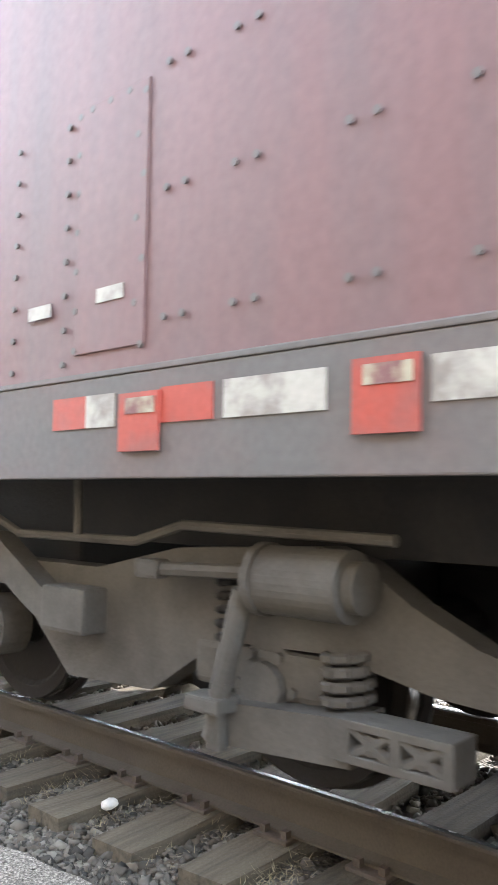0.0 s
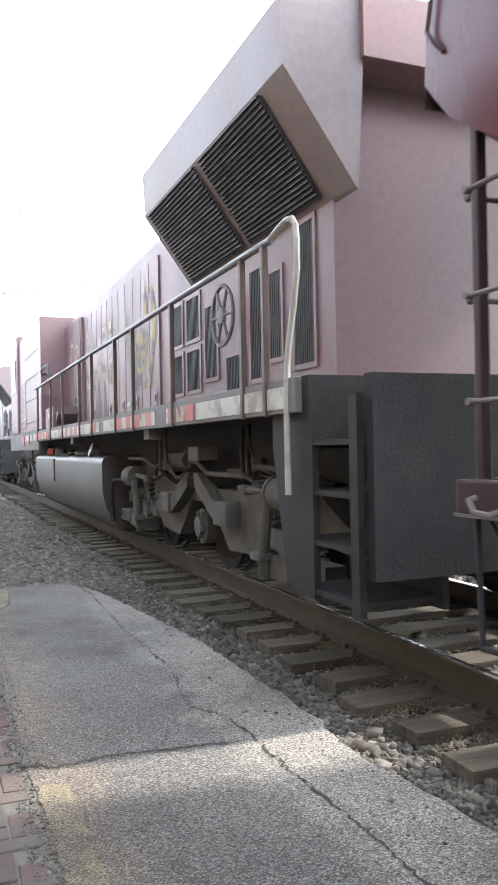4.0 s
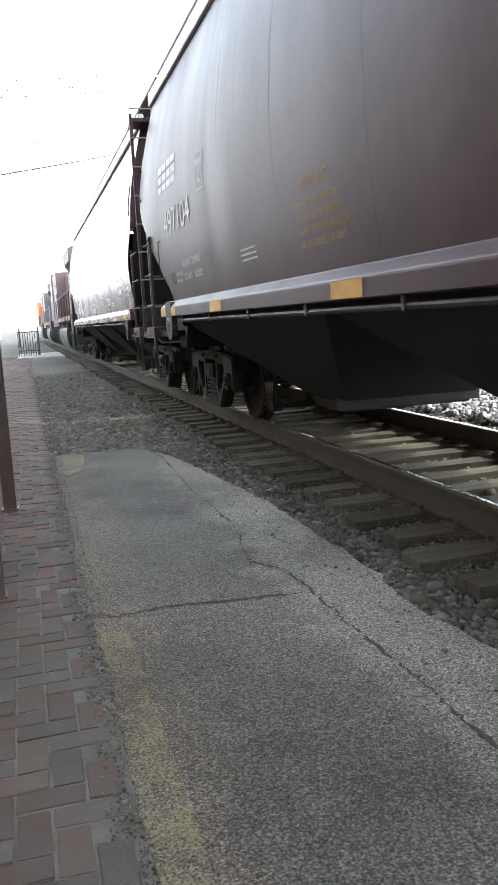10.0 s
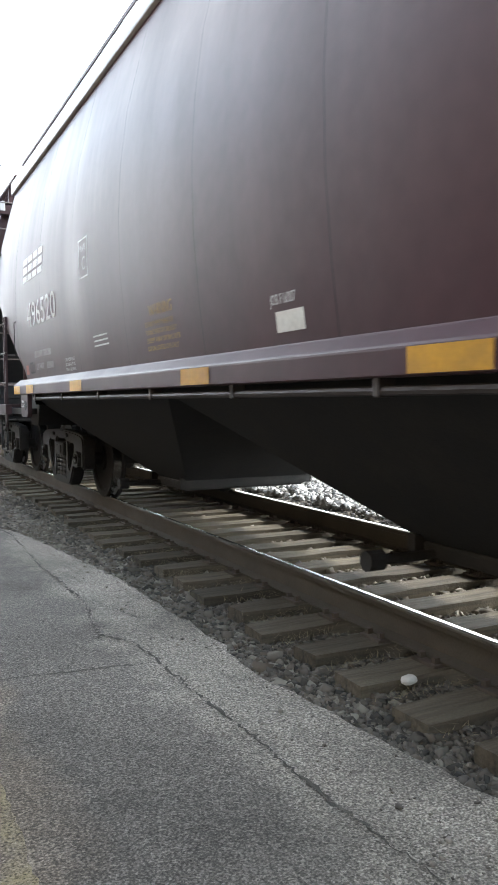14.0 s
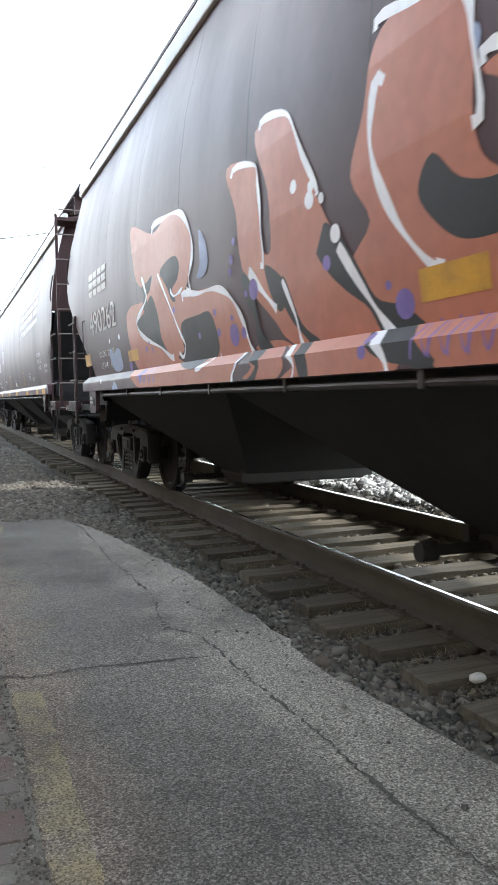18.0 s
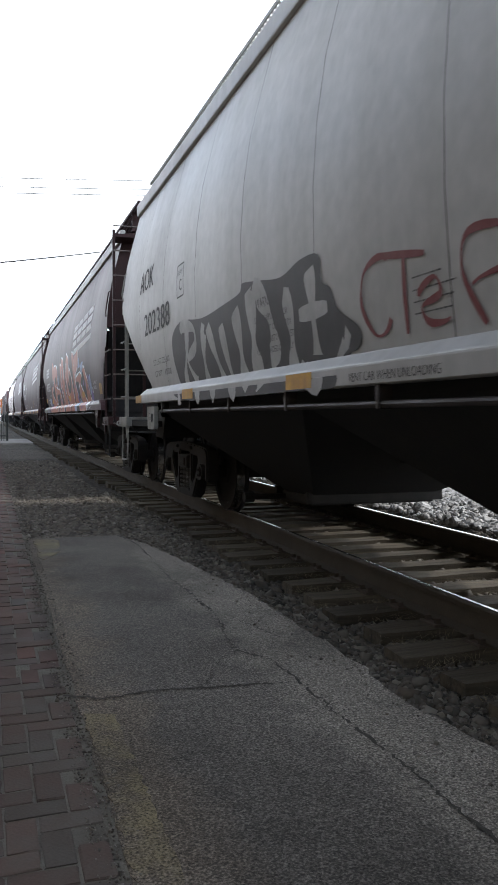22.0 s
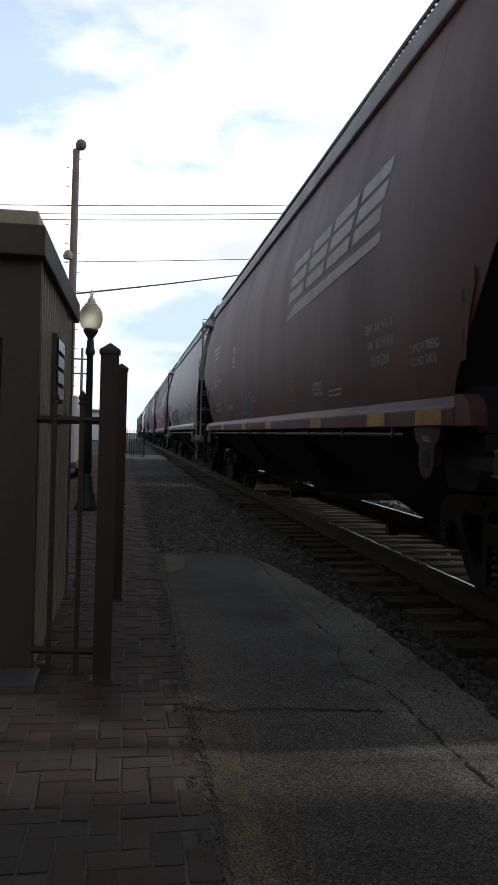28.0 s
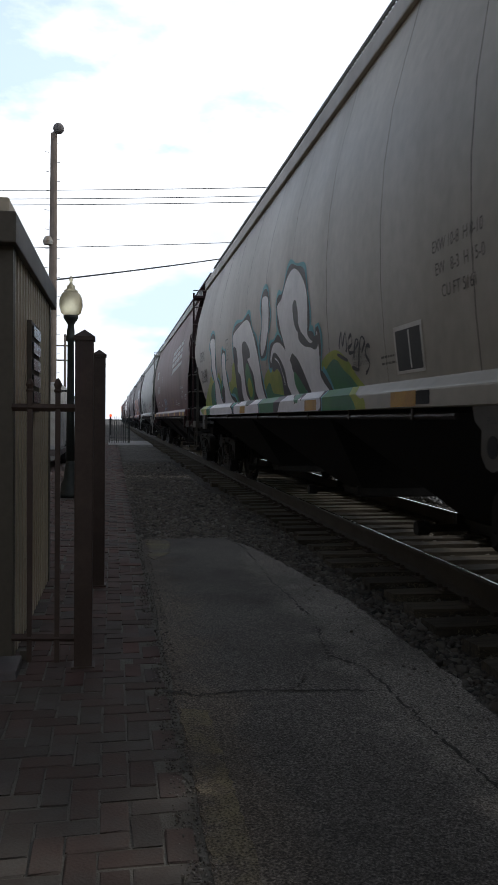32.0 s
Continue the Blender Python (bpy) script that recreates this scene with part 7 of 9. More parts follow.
def loco_pipe_bm():
    bm = bmesh.new()
    pipe(bm, [(-1.2, -2.6, 1.06), (-1.2, -1.6, 1.08), (-1.2, -1.3, 1.0), (-1.2, -0.4, 1.0), (-1.2, -0.1, 1.1), (-1.2, 0.5, 1.1), (-1.2, 0.8, 1.02), (-1.2, 1.6, 1.04), (-1.2, 1.9, 1.12), (-1.2, 2.7, 1.12)], 0.022, 8)
    return bm


def chain_bm():
    """A hanging chain of open links between its fixing points."""
    bm = bmesh.new()
    runs = [[(1.57, 0.91), (1.24, 0.95), (1.01, 1.06), (0.67, 1.11)], [(0.67, 1.11), (0.49, 1.01), (0.31, 0.95), (0.18, 0.95), (0.02, 1.0), (-0.15, 1.09)], [(1.57, 0.88), (1.46, 0.74), (1.23, 0.62), (1.06, 0.70), (1.05, 0.83)]]
    k = 0
    for run in runs:
        for (a, b), (c, d) in zip(run, run[1:]):
            n = max(2, round(math.hypot(c - a, d - b) / 0.05))
            for q in range(n):
                f, g = q / n, (q + 1) / n
                p0, p1 = Vector((-1.29, a + (c - a) * f, b + (d - b) * f)), Vector((-1.29, a + (c - a) * g, b + (d - b) * g))
                way = (p1 - p0).normalized()
                side = (Vector((1, 0, 0)) if k % 2 else way.cross(Vector((1, 0, 0)))) * 0.016
                lap, k = way * 0.008, k + 1
                ring = [p0 - lap, p0 + side + lap, p1 + side - lap, p1 + lap, p1 - side - lap, p0 - side + lap]
                for u, v in zip(ring, ring[1:] + ring[:1]):
                    rod(bm, u, v, 0.0065, 5)
    return bm


def motor_bm():
    bm = new_box(-0.62, 0.62, 0.1, 0.95, 0.22, 0.92, bevel=0.08)
    rod(bm, (-0.6, 0.0, 0.5), (0.6, 0.0, 0.5), 0.2, 14)
    box(bm, 0.45, 0.68, -0.42, 0.6, 0.15, 0.9, bevel=0.06)
    return bm


def loco_truck(loco, y, grime):
    for s in (-1, 1):
        f = part("truck_frame", shared(("lframe", grime.name), lambda: mesh_of("truck_frame", loco_frame_bm(), grime)), None, loco, "dusty cast truck frame", at=pose(0, y, 0, 0, 0, 0 if s < 0 else 180))
        for d, turn in ((-2.44, 0), (2.44, 180)):
            m = pose(0, d, 0) if turn == 0 else Matrix.Translation((0, d, 0)) @ Matrix.Diagonal((1, -1, 1, 1))
            part("brake_cylinder", shared(("lcyl", turn, grime.name), lambda m=m: mesh_of("brake_cylinder", bm_moved(brake_gear_bm(), m), grime)), None, f, "grey brake cylinder and rod")
        part("air_pipe", shared(("lpipe", grime.name), lambda: mesh_of("air_pipe", loco_pipe_bm(), grime)), None, f)
        part("chain", shared(("chain", grime.name), lambda: mesh_of("chain", chain_bm(), grime)), None, f, "hand brake chain")
        for d in (-0.95, 0.95):
            part("spring", shared("lspring", lambda: mesh_of("spring", spring_bm(), M_TRUCK, True)), None, f, at=pose(-1.1, d * 1.9, 0.62))
    part("bolster", shared("lbolster", lambda: mesh_of("bolster", new_box(-0.9, 0.9, -0.5, 0.5, 0.75, 1.05, bevel=0.03), M_UNDER)), None, loco, at=(0, y, 0))
    for d in (-2.0, 0.0, 2.0):
        wheelset(loco, y + d, 0.5)
        part("traction_motor", shared("motor", lambda: mesh_of("traction_motor", motor_bm(), M_UNDER)), None, loco, "dark traction motor between the wheels", at=(0, y + d, 0))


def bm_moved(bm, m):
    bmesh.ops.transform(bm, matrix=m, verts=bm.verts)
    return bm


LOCO_LEN = 21.2
STRIPES = [(0.14, 1.82, "w"), (1.88, 2.12, "r"), (2.13, 2.36, "c"), (2.44, 2.60, "r"), (2.60, 2.66, "w"), (3.06, 3.18, "w"), (3.18, 3.40, "r"), (3.40, 3.63, "c"), (3.63, 3.86, "r"), (3.86, 4.03, "w"), (4.03, 4.26, "r"), (4.26, 4.44, "w"), (4.44, 4.72, "r"),
           (4.80, 5.47, "w"), (5.71, 5.9, "w"), (5.9, 6.14, "r"), (6.22, 6.36, "c"), (6.36, 7.08, "w"), (7.16, 7.34, "w"), (7.34, 7.59, "r"), (7.59, 7.76, "w"), (7.76, 8.0, "r"), (8.0, 8.19, "w"), (8.19, 8.42, "r"), (8.42, 8.66, "w"), (8.74, 8.89, "r"), (8.89, 9.1, "c"), (9.1, 10.02, "w"),
           (10.1, 10.27, "r"), (10.27, 10.5, "c"), (10.5, 10.73, "r"), (10.73, 10.9, "w"), (10.9, 11.2, "r"), (11.2, 11.4, "c"), (11.4, 11.86, "r"), (12.3, 12.7, "r"), (12.7, 13.0, "w"), (13.2, 13.68, "w"), (14.03, 14.45, "w"), (14.50, 14.76, "r"), (15.02, 15.2, "w"), (15.2, 15.42, "r")]


def locomotive(label, paint, grime, near):
    """A six-axle diesel with flared radiators at the rear and a wide cab ahead."""
    L = thing("locomotive", label, "locomotive", group="locomotives")
    part("frame", new_box(-0.95, 0.95, -0.5, LOCO_LEN, 0.98, 1.59), M_UNDER, L, "dark underframe")
    for s in (-1, 1):
        part("side_sill", new_box(s * 1.57 - 0.03, s * 1.57 + 0.03, 0.0, 12.14, 1.43, 1.64, bevel=0.008), M_LSILL if near else paint, L, "grimy side sill")
        part("front_skirt", new_box(s * 1.53 - 0.03, s * 1.53 + 0.03, 12.15, 18.4, 1.26, 1.66, bevel=0.008), M_LSILL, L, "deep grimy side skirt")
    part("walkway", new_box(-1.54, 1.54, 0.0, LOCO_LEN - 0.5, 1.60, 1.635), M_LSILL, L)
    # hood
    bm = new_box(-1.0, 1.0, 0.6, 12.15, 1.635, 3.72)
    hood = part("hood", bm, paint, L, "faded and peeling engine hood" if near else "")
    bm = bmesh.new()
    prof = [(-1.0, 3.72), (-0.8, 3.95), (-0.4, 4.05), (0.4, 4.05), (0.8, 3.95), (1.0, 3.72)]
    a, b = [bm.verts.new((x, 4.4, z)) for x, z in prof], [bm.verts.new((x, 12.15, z)) for x, z in prof]
    for i in range(5):
        bm.faces.new((a[i], a[i + 1], b[i + 1], b[i]))
    bm.faces.new(a[::-1])
    bm.faces.new(b)
    part("hood_roof", bm, paint, L)
    # radiator wings
    for s in (-1, 1):
        bm = bmesh.new()
        pr = [(0.98, 2.88), (1.0, 2.9), (1.5, 3.6), (1.52, 4.02), (1.3, 4.12), (0.9, 4.14)]
        a, b = [bm.verts.new((s * x, 0.3, z)) for x, z in pr], [bm.verts.new((s * x, 3.68, z)) for x, z in pr]
        n = len(pr)
        for i in range(n):
            bm.faces.new((a[i], a[(i + 1) % n], b[(i + 1) % n], b[i]))
        bm.faces.new(a)
        bm.faces.new(b[::-1])
        part("radiator_wing", bm, M_LDARK if near else paint, L, "flared radiator wing")
        for y0, y1 in ((0.68, 1.98), (2.08, 3.55)):
            bm = bmesh.new()
            lo, hi = (1.03, 2.94), (1.49, 3.585)
            ring = [bm.verts.new((s * (x + 0.012), y, z - 0.010)) for x, z, y in ((*lo, y0), (*lo, y1), (*hi, y1), (*hi, y0))]
            bm.faces.new(ring)
            for i in range(22):
                f = (i + 0.5) / 22
                x, z = 1.04 + 0.45 * f, 2.945 + 0.635 * f
                box(bm, min(s * x, s * (x + 0.03)), max(s * x, s * (x + 0.03)), y0 + 0.03, y1 - 0.03, z - 0.006, z + 0.006)
            part("radiator_grille", bm, M_GRILLE, L, "dark radiator grille")
    part("radiator_top", new_box(-0.95, 0.95, 0.25, 4.9, 3.72, 4.16), paint, L)
    # cab and equipment cabinet at full width
    part("cabinet", new_box(-1.5, 1.5, 12.15, 16.3, 1.66, 3.98, bevel=0.02), paint, L, "full-width red equipment cabinet" if near else "")
    bm = new_box(-1.56, 1.56, 16.3, 18.0, 1.66, 4.15, bevel=0.06)
    cab = part("cab", bm, paint, L, "driver's cab")
    for y0, y1 in ((16.6, 17.6),):
        part("cab_window", new_box(-1.585, -1.56, y0, y1, 2.75, 3.55, bevel=0.01), M_DGLASS, cab)
    part("nose", new_box(-1.0, 1.0, 18.0, 20.2, 1.635, 3.0, bevel=0.12), paint, L)
    # fuel tank
    bm = bmesh.new()
    pr = [(-1.2, 1.155), (-1.36, 1.15), (-1.42, 1.14), (-1.455, 1.12), (-1.475, 1.09), (-1.48, 1.04), (-1.48, 0.95), (-1.48, 0.74), (-1.474, 0.66), (-1.455, 0.56), (-1.42, 0.45), (-1.36, 0.33), (-1.29, 0.23), (-1.2, 0.17), (1.2, 0.17), (1.29, 0.23), (1.36, 0.33), (1.42, 0.45), (1.455, 0.56), (1.474, 0.66), (1.48, 0.74), (1.48, 0.95), (1.48, 1.04), (1.475, 1.09), (1.455, 1.12), (1.42, 1.14), (1.36, 1.15), (1.2, 1.155)]
    a, b = [bm.verts.new((x, 6.2, z)) for x, z in pr], [bm.verts.new((x, 13.3, z)) for x, z in pr]
    n = len(pr)
    for i in range(n):
        bm.faces.new((a[i], a[(i + 1) % n], b[(i + 1) % n], b[i]))
    tank = part("fuel_tank", bm, M_TANK, L, "dark green-grey fuel tank", smooth=True)
    # flat ends, browner and darker than the tank's sides
    for y, out in ((6.2, -1), (13.3, 1)):
        bm = bmesh.new()
        ring = [bm.verts.new((x, y, z)) for x, z in pr]
        face = bm.faces.new(ring)
        bmesh.ops.extrude_face_region(bm, geom=[face])
        for v in ring:
            v.co.y += out * 0.012
        part("tank_end", bm, M_TANKEND, tank, "flat dark brown tank end")
    part("end_pipe", pipe(bmesh.new(), [(-1.22, 5.2, 0.84), (-1.3, 5.8, 0.85), (-1.36, 6.0, 0.84), (-1.38, 6.1, 0.74), (-1.38, 6.11, 0.55), (-1.36, 6.12, 0.3)], 0.026, 10), M_TRUCK, tank, "bent dark pipe at the tank end")
    part("sight_glass", new_box(-1.50, -1.47, 10.53, 10.65, 0.68, 1.09), M_POST, tank, "rusty sight gauge")
    part("gauge_label", new_box(-1.486, -1.478, 10.67, 10.76, 0.79, 0.83), M_STRIPEW, tank, "small white label")
    part("gauge_lamp", rod(bmesh.new(), (-1.32, 10.46, 1.18), (-1.44, 10.54, 1.22), 0.085, 16), M_RAILGREY, tank, "round fuel filler cap")
    part("filler_cap", rod(bmesh.new(), (-1.30, 7.33, 1.2), (-1.42, 7.33, 1.24), 0.10, 14), M_RAILGREY, tank)
    part("filler_cap", rod(bmesh.new(), (-1.36, 11.32, 1.2), (-1.46, 11.4, 1.22), 0.075, 14), M_STRIPER, tank)
    part("filler_ring", lathe(bmesh.new(), [(0.12, 0.0), (0.12, 0.03), (0.09, 0.035), (0.085, 0.02), (0.02, 0.02)], 20, Matrix.Translation((-1.3, 10.14, 1.152))), M_RAILGREY, tank, "flat round filler ring")
    part("vent_cap", rod(bmesh.new(), (-1.34, 9.5, 1.14), (-1.34, 9.5, 1.25), 0.05, 14), M_UNDER, tank, "small dark vent cap")
    part("cap_band", rod(bmesh.new(), (-1.34, 9.5, 1.185), (-1.34, 9.5, 1.205), 0.053, 14), M_SPRAYLIME, tank, "yellow-green band")
    # handrails
    posts = [0.42, 0.8, 2.47, 3.9, 4.76, 6.18, 7.12, 8.7, 10.06, 11.9]
    for y in posts:
        part("handrail_post", new_box(-1.62, -1.58, y - 0.022, y + 0.022, 1.42, 2.50, bevel=0.006), M_POST if near else M_RAILGREY, L)
    part("handrail", pipe(bmesh.new(), [(-1.6, 0.30, 2.5), (-1.6, 12.3, 2.5)], 0.024, 10), M_RAILGREY, L)
    part("handrail", pipe(bmesh.new(), [(-1.6, 0.34, 2.5), (-1.6, 0.2, 2.54), (-1.6, 0.08, 2.56), (-1.6, 0.0, 2.545), (-1.6, -0.04, 2.5), (-1.6, -0.055, 2.42), (-1.6, -0.05, 2.25), (-1.6, 0.0, 2.05), (-1.6, 0.07, 1.85), (-1.6, 0.1, 1.75), (-1.6, 0.12, 1.5), (-1.6, 0.12, 0.95)], 0.019, 10), M_RAILWHITE, L, "worn white corner handrail")
    part("handrail", pipe(bmesh.new(), [(1.6, 0.30, 2.5), (1.6, 11.9, 2.5)], 0.024, 10), M_RAILGREY, L)
    # step well and end
    bm = bmesh.new()
    box(bm, -1.56, -1.02, -0.10, 0.42, 1.22, 1.64)
    prism(bm, [(0.42, 1.22), (0.24, 0.40), (-0.12, 0.38), (-0.12, 1.5), (-0.1, 1.5)], -1.56, -1.52)
    prism(bm, [(-0.54, 1.5), (-0.54, 0.36), (-0.62, 0.36), (-0.62, 1.5)], -1.56, -1.52)
    # near-black material carries the shade that lies on the well
    part("step_well", bm, M_TRUCK, L, "stair well at the end platform, darkened for its shade")
    part("step_back", new_box(-1.05, -1.02, -0.62, 0.4, 0.36, 1.2), M_UNDER, L)
    for i in range(4):
        part("step", new_box(-1.55, -1.05, -0.60, 0.1, 0.40 + 0.28 * i, 0.43 + 0.28 * i), M_TRUCK, L)
    part("end_plate", new_box(-1.5, 1.5, -0.68, -0.60, 0.55, 1.60), M_UNDER, L)
    bm = rod(bmesh.new(), (0, -0.6, 0.87), (0, -1.05, 0.87), 0.1, 8)
    part("coupler", bm, M_TRUCK, L)
    loco_truck(L, 3.13, grime)
    loco_truck(L, 16.6, grime)
    # hoses, brackets and tanks that hang under the sill
    for k, (y0, y1) in enumerate(((1.95, 1.1), (1.82, 0.95), (4.55, 4.1), (13.6, 13.1))):
        part("hanging_hose", pipe(bmesh.new(), [(-1.15, y0, 1.42), (-1.2, y0 - 0.08, 1.2), (-1.26, y0 - 0.25, 1.02 - 0.03 * k), (-1.28, (y0 + y1) / 2 - 0.1, 0.97 - 0.03 * k), (-1.2, y1, 0.98)], 0.018, 8), M_TRUCK, L, "dark rubber hose")
    for y in (4.0, 3.78, 15.6):
        part("down_pipe", rod(bmesh.new(), (-1.3, y, 1.45), (-1.3, y - 0.02, 1.02), 0.02, 8), grime, L)
    for y in (3.46, 8.0, 17.2):
        part("sill_bracket", new_box(-1.56, -1.42, y, y + 0.2, 1.33, 1.44, bevel=0.01), M_LSILL, L)
    part("junction_box", new_box(-1.3, -1.1, 2.72, 3.02, 1.12, 1.25, bevel=0.012), M_LSILL, L, "pale grey box under the sill")
    part("bearing_plate", new_box(-1.1, -0.7, 1.94, 2.5, 0.98, 1.05, bevel=0.012), grime, L)
    part("bearing_plate", new_box(-1.0, -0.7, 1.95, 2.32, 1.055, 1.14, bevel=0.012), grime, L)
    for q in range(3):
        part("sand_hose", pipe(bmesh.new(), [(-1.2, 1.8 - 0.03 * q, 1.42), (-1.2, 1.74 - 0.03 * q, 1.28 - 0.02 * q), (-1.2, 1.64 - 0.02 * q, 1.17 - 0.03 * q), (-1.2, 1.48, 1.10 - 0.04 * q), (-1.2, 1.2, 1.07 - 0.04 * q)], 0.011, 8), M_TRUCK, L, "dark rubber sand hose")
    part("air_reservoir", rod(bmesh.new(), (-1.18, 3.3, 1.12), (-1.18, 3.95, 1.12), 0.09, 16), grime, L, "small brown air reservoir")
    # intakes
    for y0, y1 in ((4.01, 4.5), (3.42, 3.92)):
        louvre(L, y0, y1, 1.80, 2.29, 1.0, paint)
        louvre(L, y0, y1, 2.33, 2.84, 1.0, paint)
    louvre(L, 2.9, 3.32, 1.88, 2.66, 1.0, paint)
    louvre(L, 2.2, 2.73, 1.71, 2.1, 1.0, paint)
    louvre(L, 1.8, 2.13, 1.77, 2.76, 1.0, paint)
    louvre(L, 1.42, 1.73, 1.9, 2.66, 1.0, paint)
    louvre(L, 0.86, 1.26, 1.8, 2.9, 1.0, paint)
    bm = bmesh.new()
    wheel_c = Vector((-1.09, 2.57, 2.43))
    pts = [wheel_c + Vector((0, 0.27 * math.cos(a * math.pi / 12), 0.27 * math.sin(a * math.pi / 12))) for a in range(25)]
    pipe(bm, pts, 0.018, 6)
    lathe(bm, [(0.085, -0.01), (0.075, 0.02), (0.02, 0.03)], 16, Matrix.Translation(wheel_c) @ pose(0, 0, 0, 0, -90, 0))
    for a in range(0, 24, 4):
        rod(bm, wheel_c, pts[a], 0.016, 6)
    part("hand_brake_wheel", bm, M_LSILL, L, "round hand brake wheel")
    # doors along the hood
    seams = (4.93, 5.38, 5.79, 6.23, 6.68, 7.12, 7.52, 7.91, 8.32, 8.74, 9.15, 9.52, 9.87, 10.55, 11.06, 11.58, 12.1)
    for y0, y1 in zip(seams, seams[1:]):
        part("hood_door", new_box(-1.022, -1.0, y0 + 0.009, y1 - 0.009, 1.72, 3.55, bevel=0.006), paint, L)
    for y in (5.1, 6.03, 6.85, 7.69, 8.92, 10.82):
        z = 2.08 if y > 10 else 1.76
        latch = part("door_latch", new_box(-1.034, -1.02, y - 0.05, y + 0.05, z, z + 0.16, bevel=0.004), M_WORNGREY, L, "worn grey latch plate")
        # slot drawn as a raised dark plate in place of its inner shade
        part("latch_slot", new_box(-1.04, -1.033, y - 0.018, y + 0.018, z + 0.05, z + 0.13, bevel=0.003), M_UNDER, latch, "dark plate standing for the shaded latch slot")
    part("stack", new_box(-0.4, 0.4, 7.6, 8.4, 4.05, 4.2, bevel=0.02), M_LSILL, L)
    # stripes on the sill: (rear end, front end, paint)
    for y0, y1, tone in STRIPES:
        ink = {"w": M_LOCOWHITE, "r": M_STRIPER, "c": M_LPEEL}[tone]
        x = 1.606 if y0 < 12.15 else 1.566
        part("sill_stripe", new_box(-x, -x + 0.008, y0, y1, 1.46, 1.59), ink, L, {"w": "white reflective strip", "r": "red reflective strip", "c": "worn cream strip"}[tone])
    return L


LOCOS = []
L = locomotive("faded red freight locomotive with peeling cream and gold paint", M_LRED, M_LTRUCK, True)
LOCOS.append((L, 55.75))
# faded washes and remains of the large painted name, as plain worn patches
def worn(parent, pts, material, order):
    """A ragged patch of old paint on the hood's side."""
    rnd_w, ring = random.Random(order), []
    for (a, b), (c, d) in zip(pts, pts[1:] + pts[:1]):
        n = max(1, int(math.hypot(c - a, d - b) / 0.05))
        for q in range(n):
            f, j = q / n, 0.0 if q == 0 else 0.012
            ring.append((a + (c - a) * f + rnd_w.uniform(-j, j), b + (d - b) * f + rnd_w.uniform(-j, j)))
    return part("peeling_mark", side_poly(bmesh.new(), ring, 1.0226 + 0.00015 * order), material, parent, "flaking old paint")


worn(L, [(8.98, 1.79), (8.91, 2.2), (8.8, 2.59), (8.47, 2.61), (8.28, 2.45), (8.04, 2.46), (7.9, 2.29), (7.93, 1.76), (8.04, 1.7)], M_LPALE, 1)
worn(L, [(7.87, 1.83), (7.9, 2.29), (7.77, 2.5), (7.57, 2.26), (7.53, 1.78)], M_LPALE, 2)
worn(L, [(7.87, 1.74), (7.85, 2.6), (7.57, 2.62), (7.52, 2.09), (7.36, 2.08), (7.14, 1.7)], M_LPALE, 3)
worn(L, [(8.89, 1.79), (8.83, 2.26), (8.75, 2.01), (8.74, 1.73)], M_LKHAKI, 4)
worn(L, [(8.75, 1.73), (8.69, 2.25), (8.58, 2.43), (8.49, 2.24), (8.38, 1.82), (8.43, 1.71)], M_LSOOT, 5)
worn(L, [(8.24, 1.72), (8.19, 2.21), (8.11, 2.43), (8.03, 2.18), (7.92, 1.78), (7.93, 1.7)], M_LSOOT, 6)
worn(L, [(11.41, 3.35), (11.18, 3.33), (10.96, 3.26), (10.97, 3.19), (11.25, 3.24), (11.29, 2.99), (11.06, 2.98), (10.95, 3.01), (10.99, 2.89), (11.17, 2.89), (11.36, 2.9), (11.43, 2.98)], M_LPEEL, 7)
worn(L, [(10.73, 3.23), (10.55, 3.19), (10.37, 2.88), (10.49, 2.9), (10.54, 2.99), (10.7, 3), (10.75, 2.89), (10.83, 2.88)], M_LPEEL, 8)
worn(L, [(10.28, 2.94), (10.24, 2.95), (10.2, 2.92), (10.2, 2.87), (10.25, 2.87)], M_LPEEL, 9)
worn(L, [(10.27, 2.62), (10.12, 2.6), (10.1, 2.37), (10.15, 2.34), (10.14, 2.21), (10.25, 2.22), (10.28, 2.29), (10.26, 2.43)], M_LKHAKI, 10)
worn(L, [(9.86, 2.62), (9.8, 2.59), (9.79, 2.48), (9.83, 2.38), (9.88, 2.36)], M_LKHAKI, 11)
worn(L, [(9.53, 2.54), (9.53, 2.24), (9.65, 2.27), (9.71, 2.22), (9.77, 2.2), (9.69, 2.28), (9.63, 2.4)], M_LPEEL, 12)
worn(L, [(9.52, 3.26), (9.43, 3.24), (9.24, 2.93), (9.36, 2.94), (9.43, 3.05), (9.53, 3.03), (9.62, 2.94), (9.67, 2.95)], M_LPEEL, 13)
worn(L, [(9.12, 3.17), (8.99, 3.14), (8.99, 2.99), (8.78, 3.01), (8.76, 2.9), (8.9, 2.89), (9.12, 2.94)], M_LKHAKI, 14)
worn(L, [(8.56, 3.05), (8.45, 3.03), (8.48, 2.91), (8.56, 2.92)], M_LPEEL, 15)
worn(L, [(8.28, 3.08), (8.04, 2.99), (8.14, 2.95), (8.24, 2.97)], M_LKHAKI, 16)
worn(L, [(9.46, 2.54), (9.38, 2.53), (9.36, 2.26), (9.52, 2.29), (9.65, 2.25), (9.74, 2.24), (9.61, 2.36)], M_LPEEL, 17)
worn(L, [(9.19, 2.58), (9.05, 2.58), (8.76, 2.55), (8.76, 2.47), (9.05, 2.49), (9.08, 2.35), (8.91, 2.3), (8.79, 2.24), (8.91, 2.21), (9.16, 2.24)], M_LKHAKI, 18)
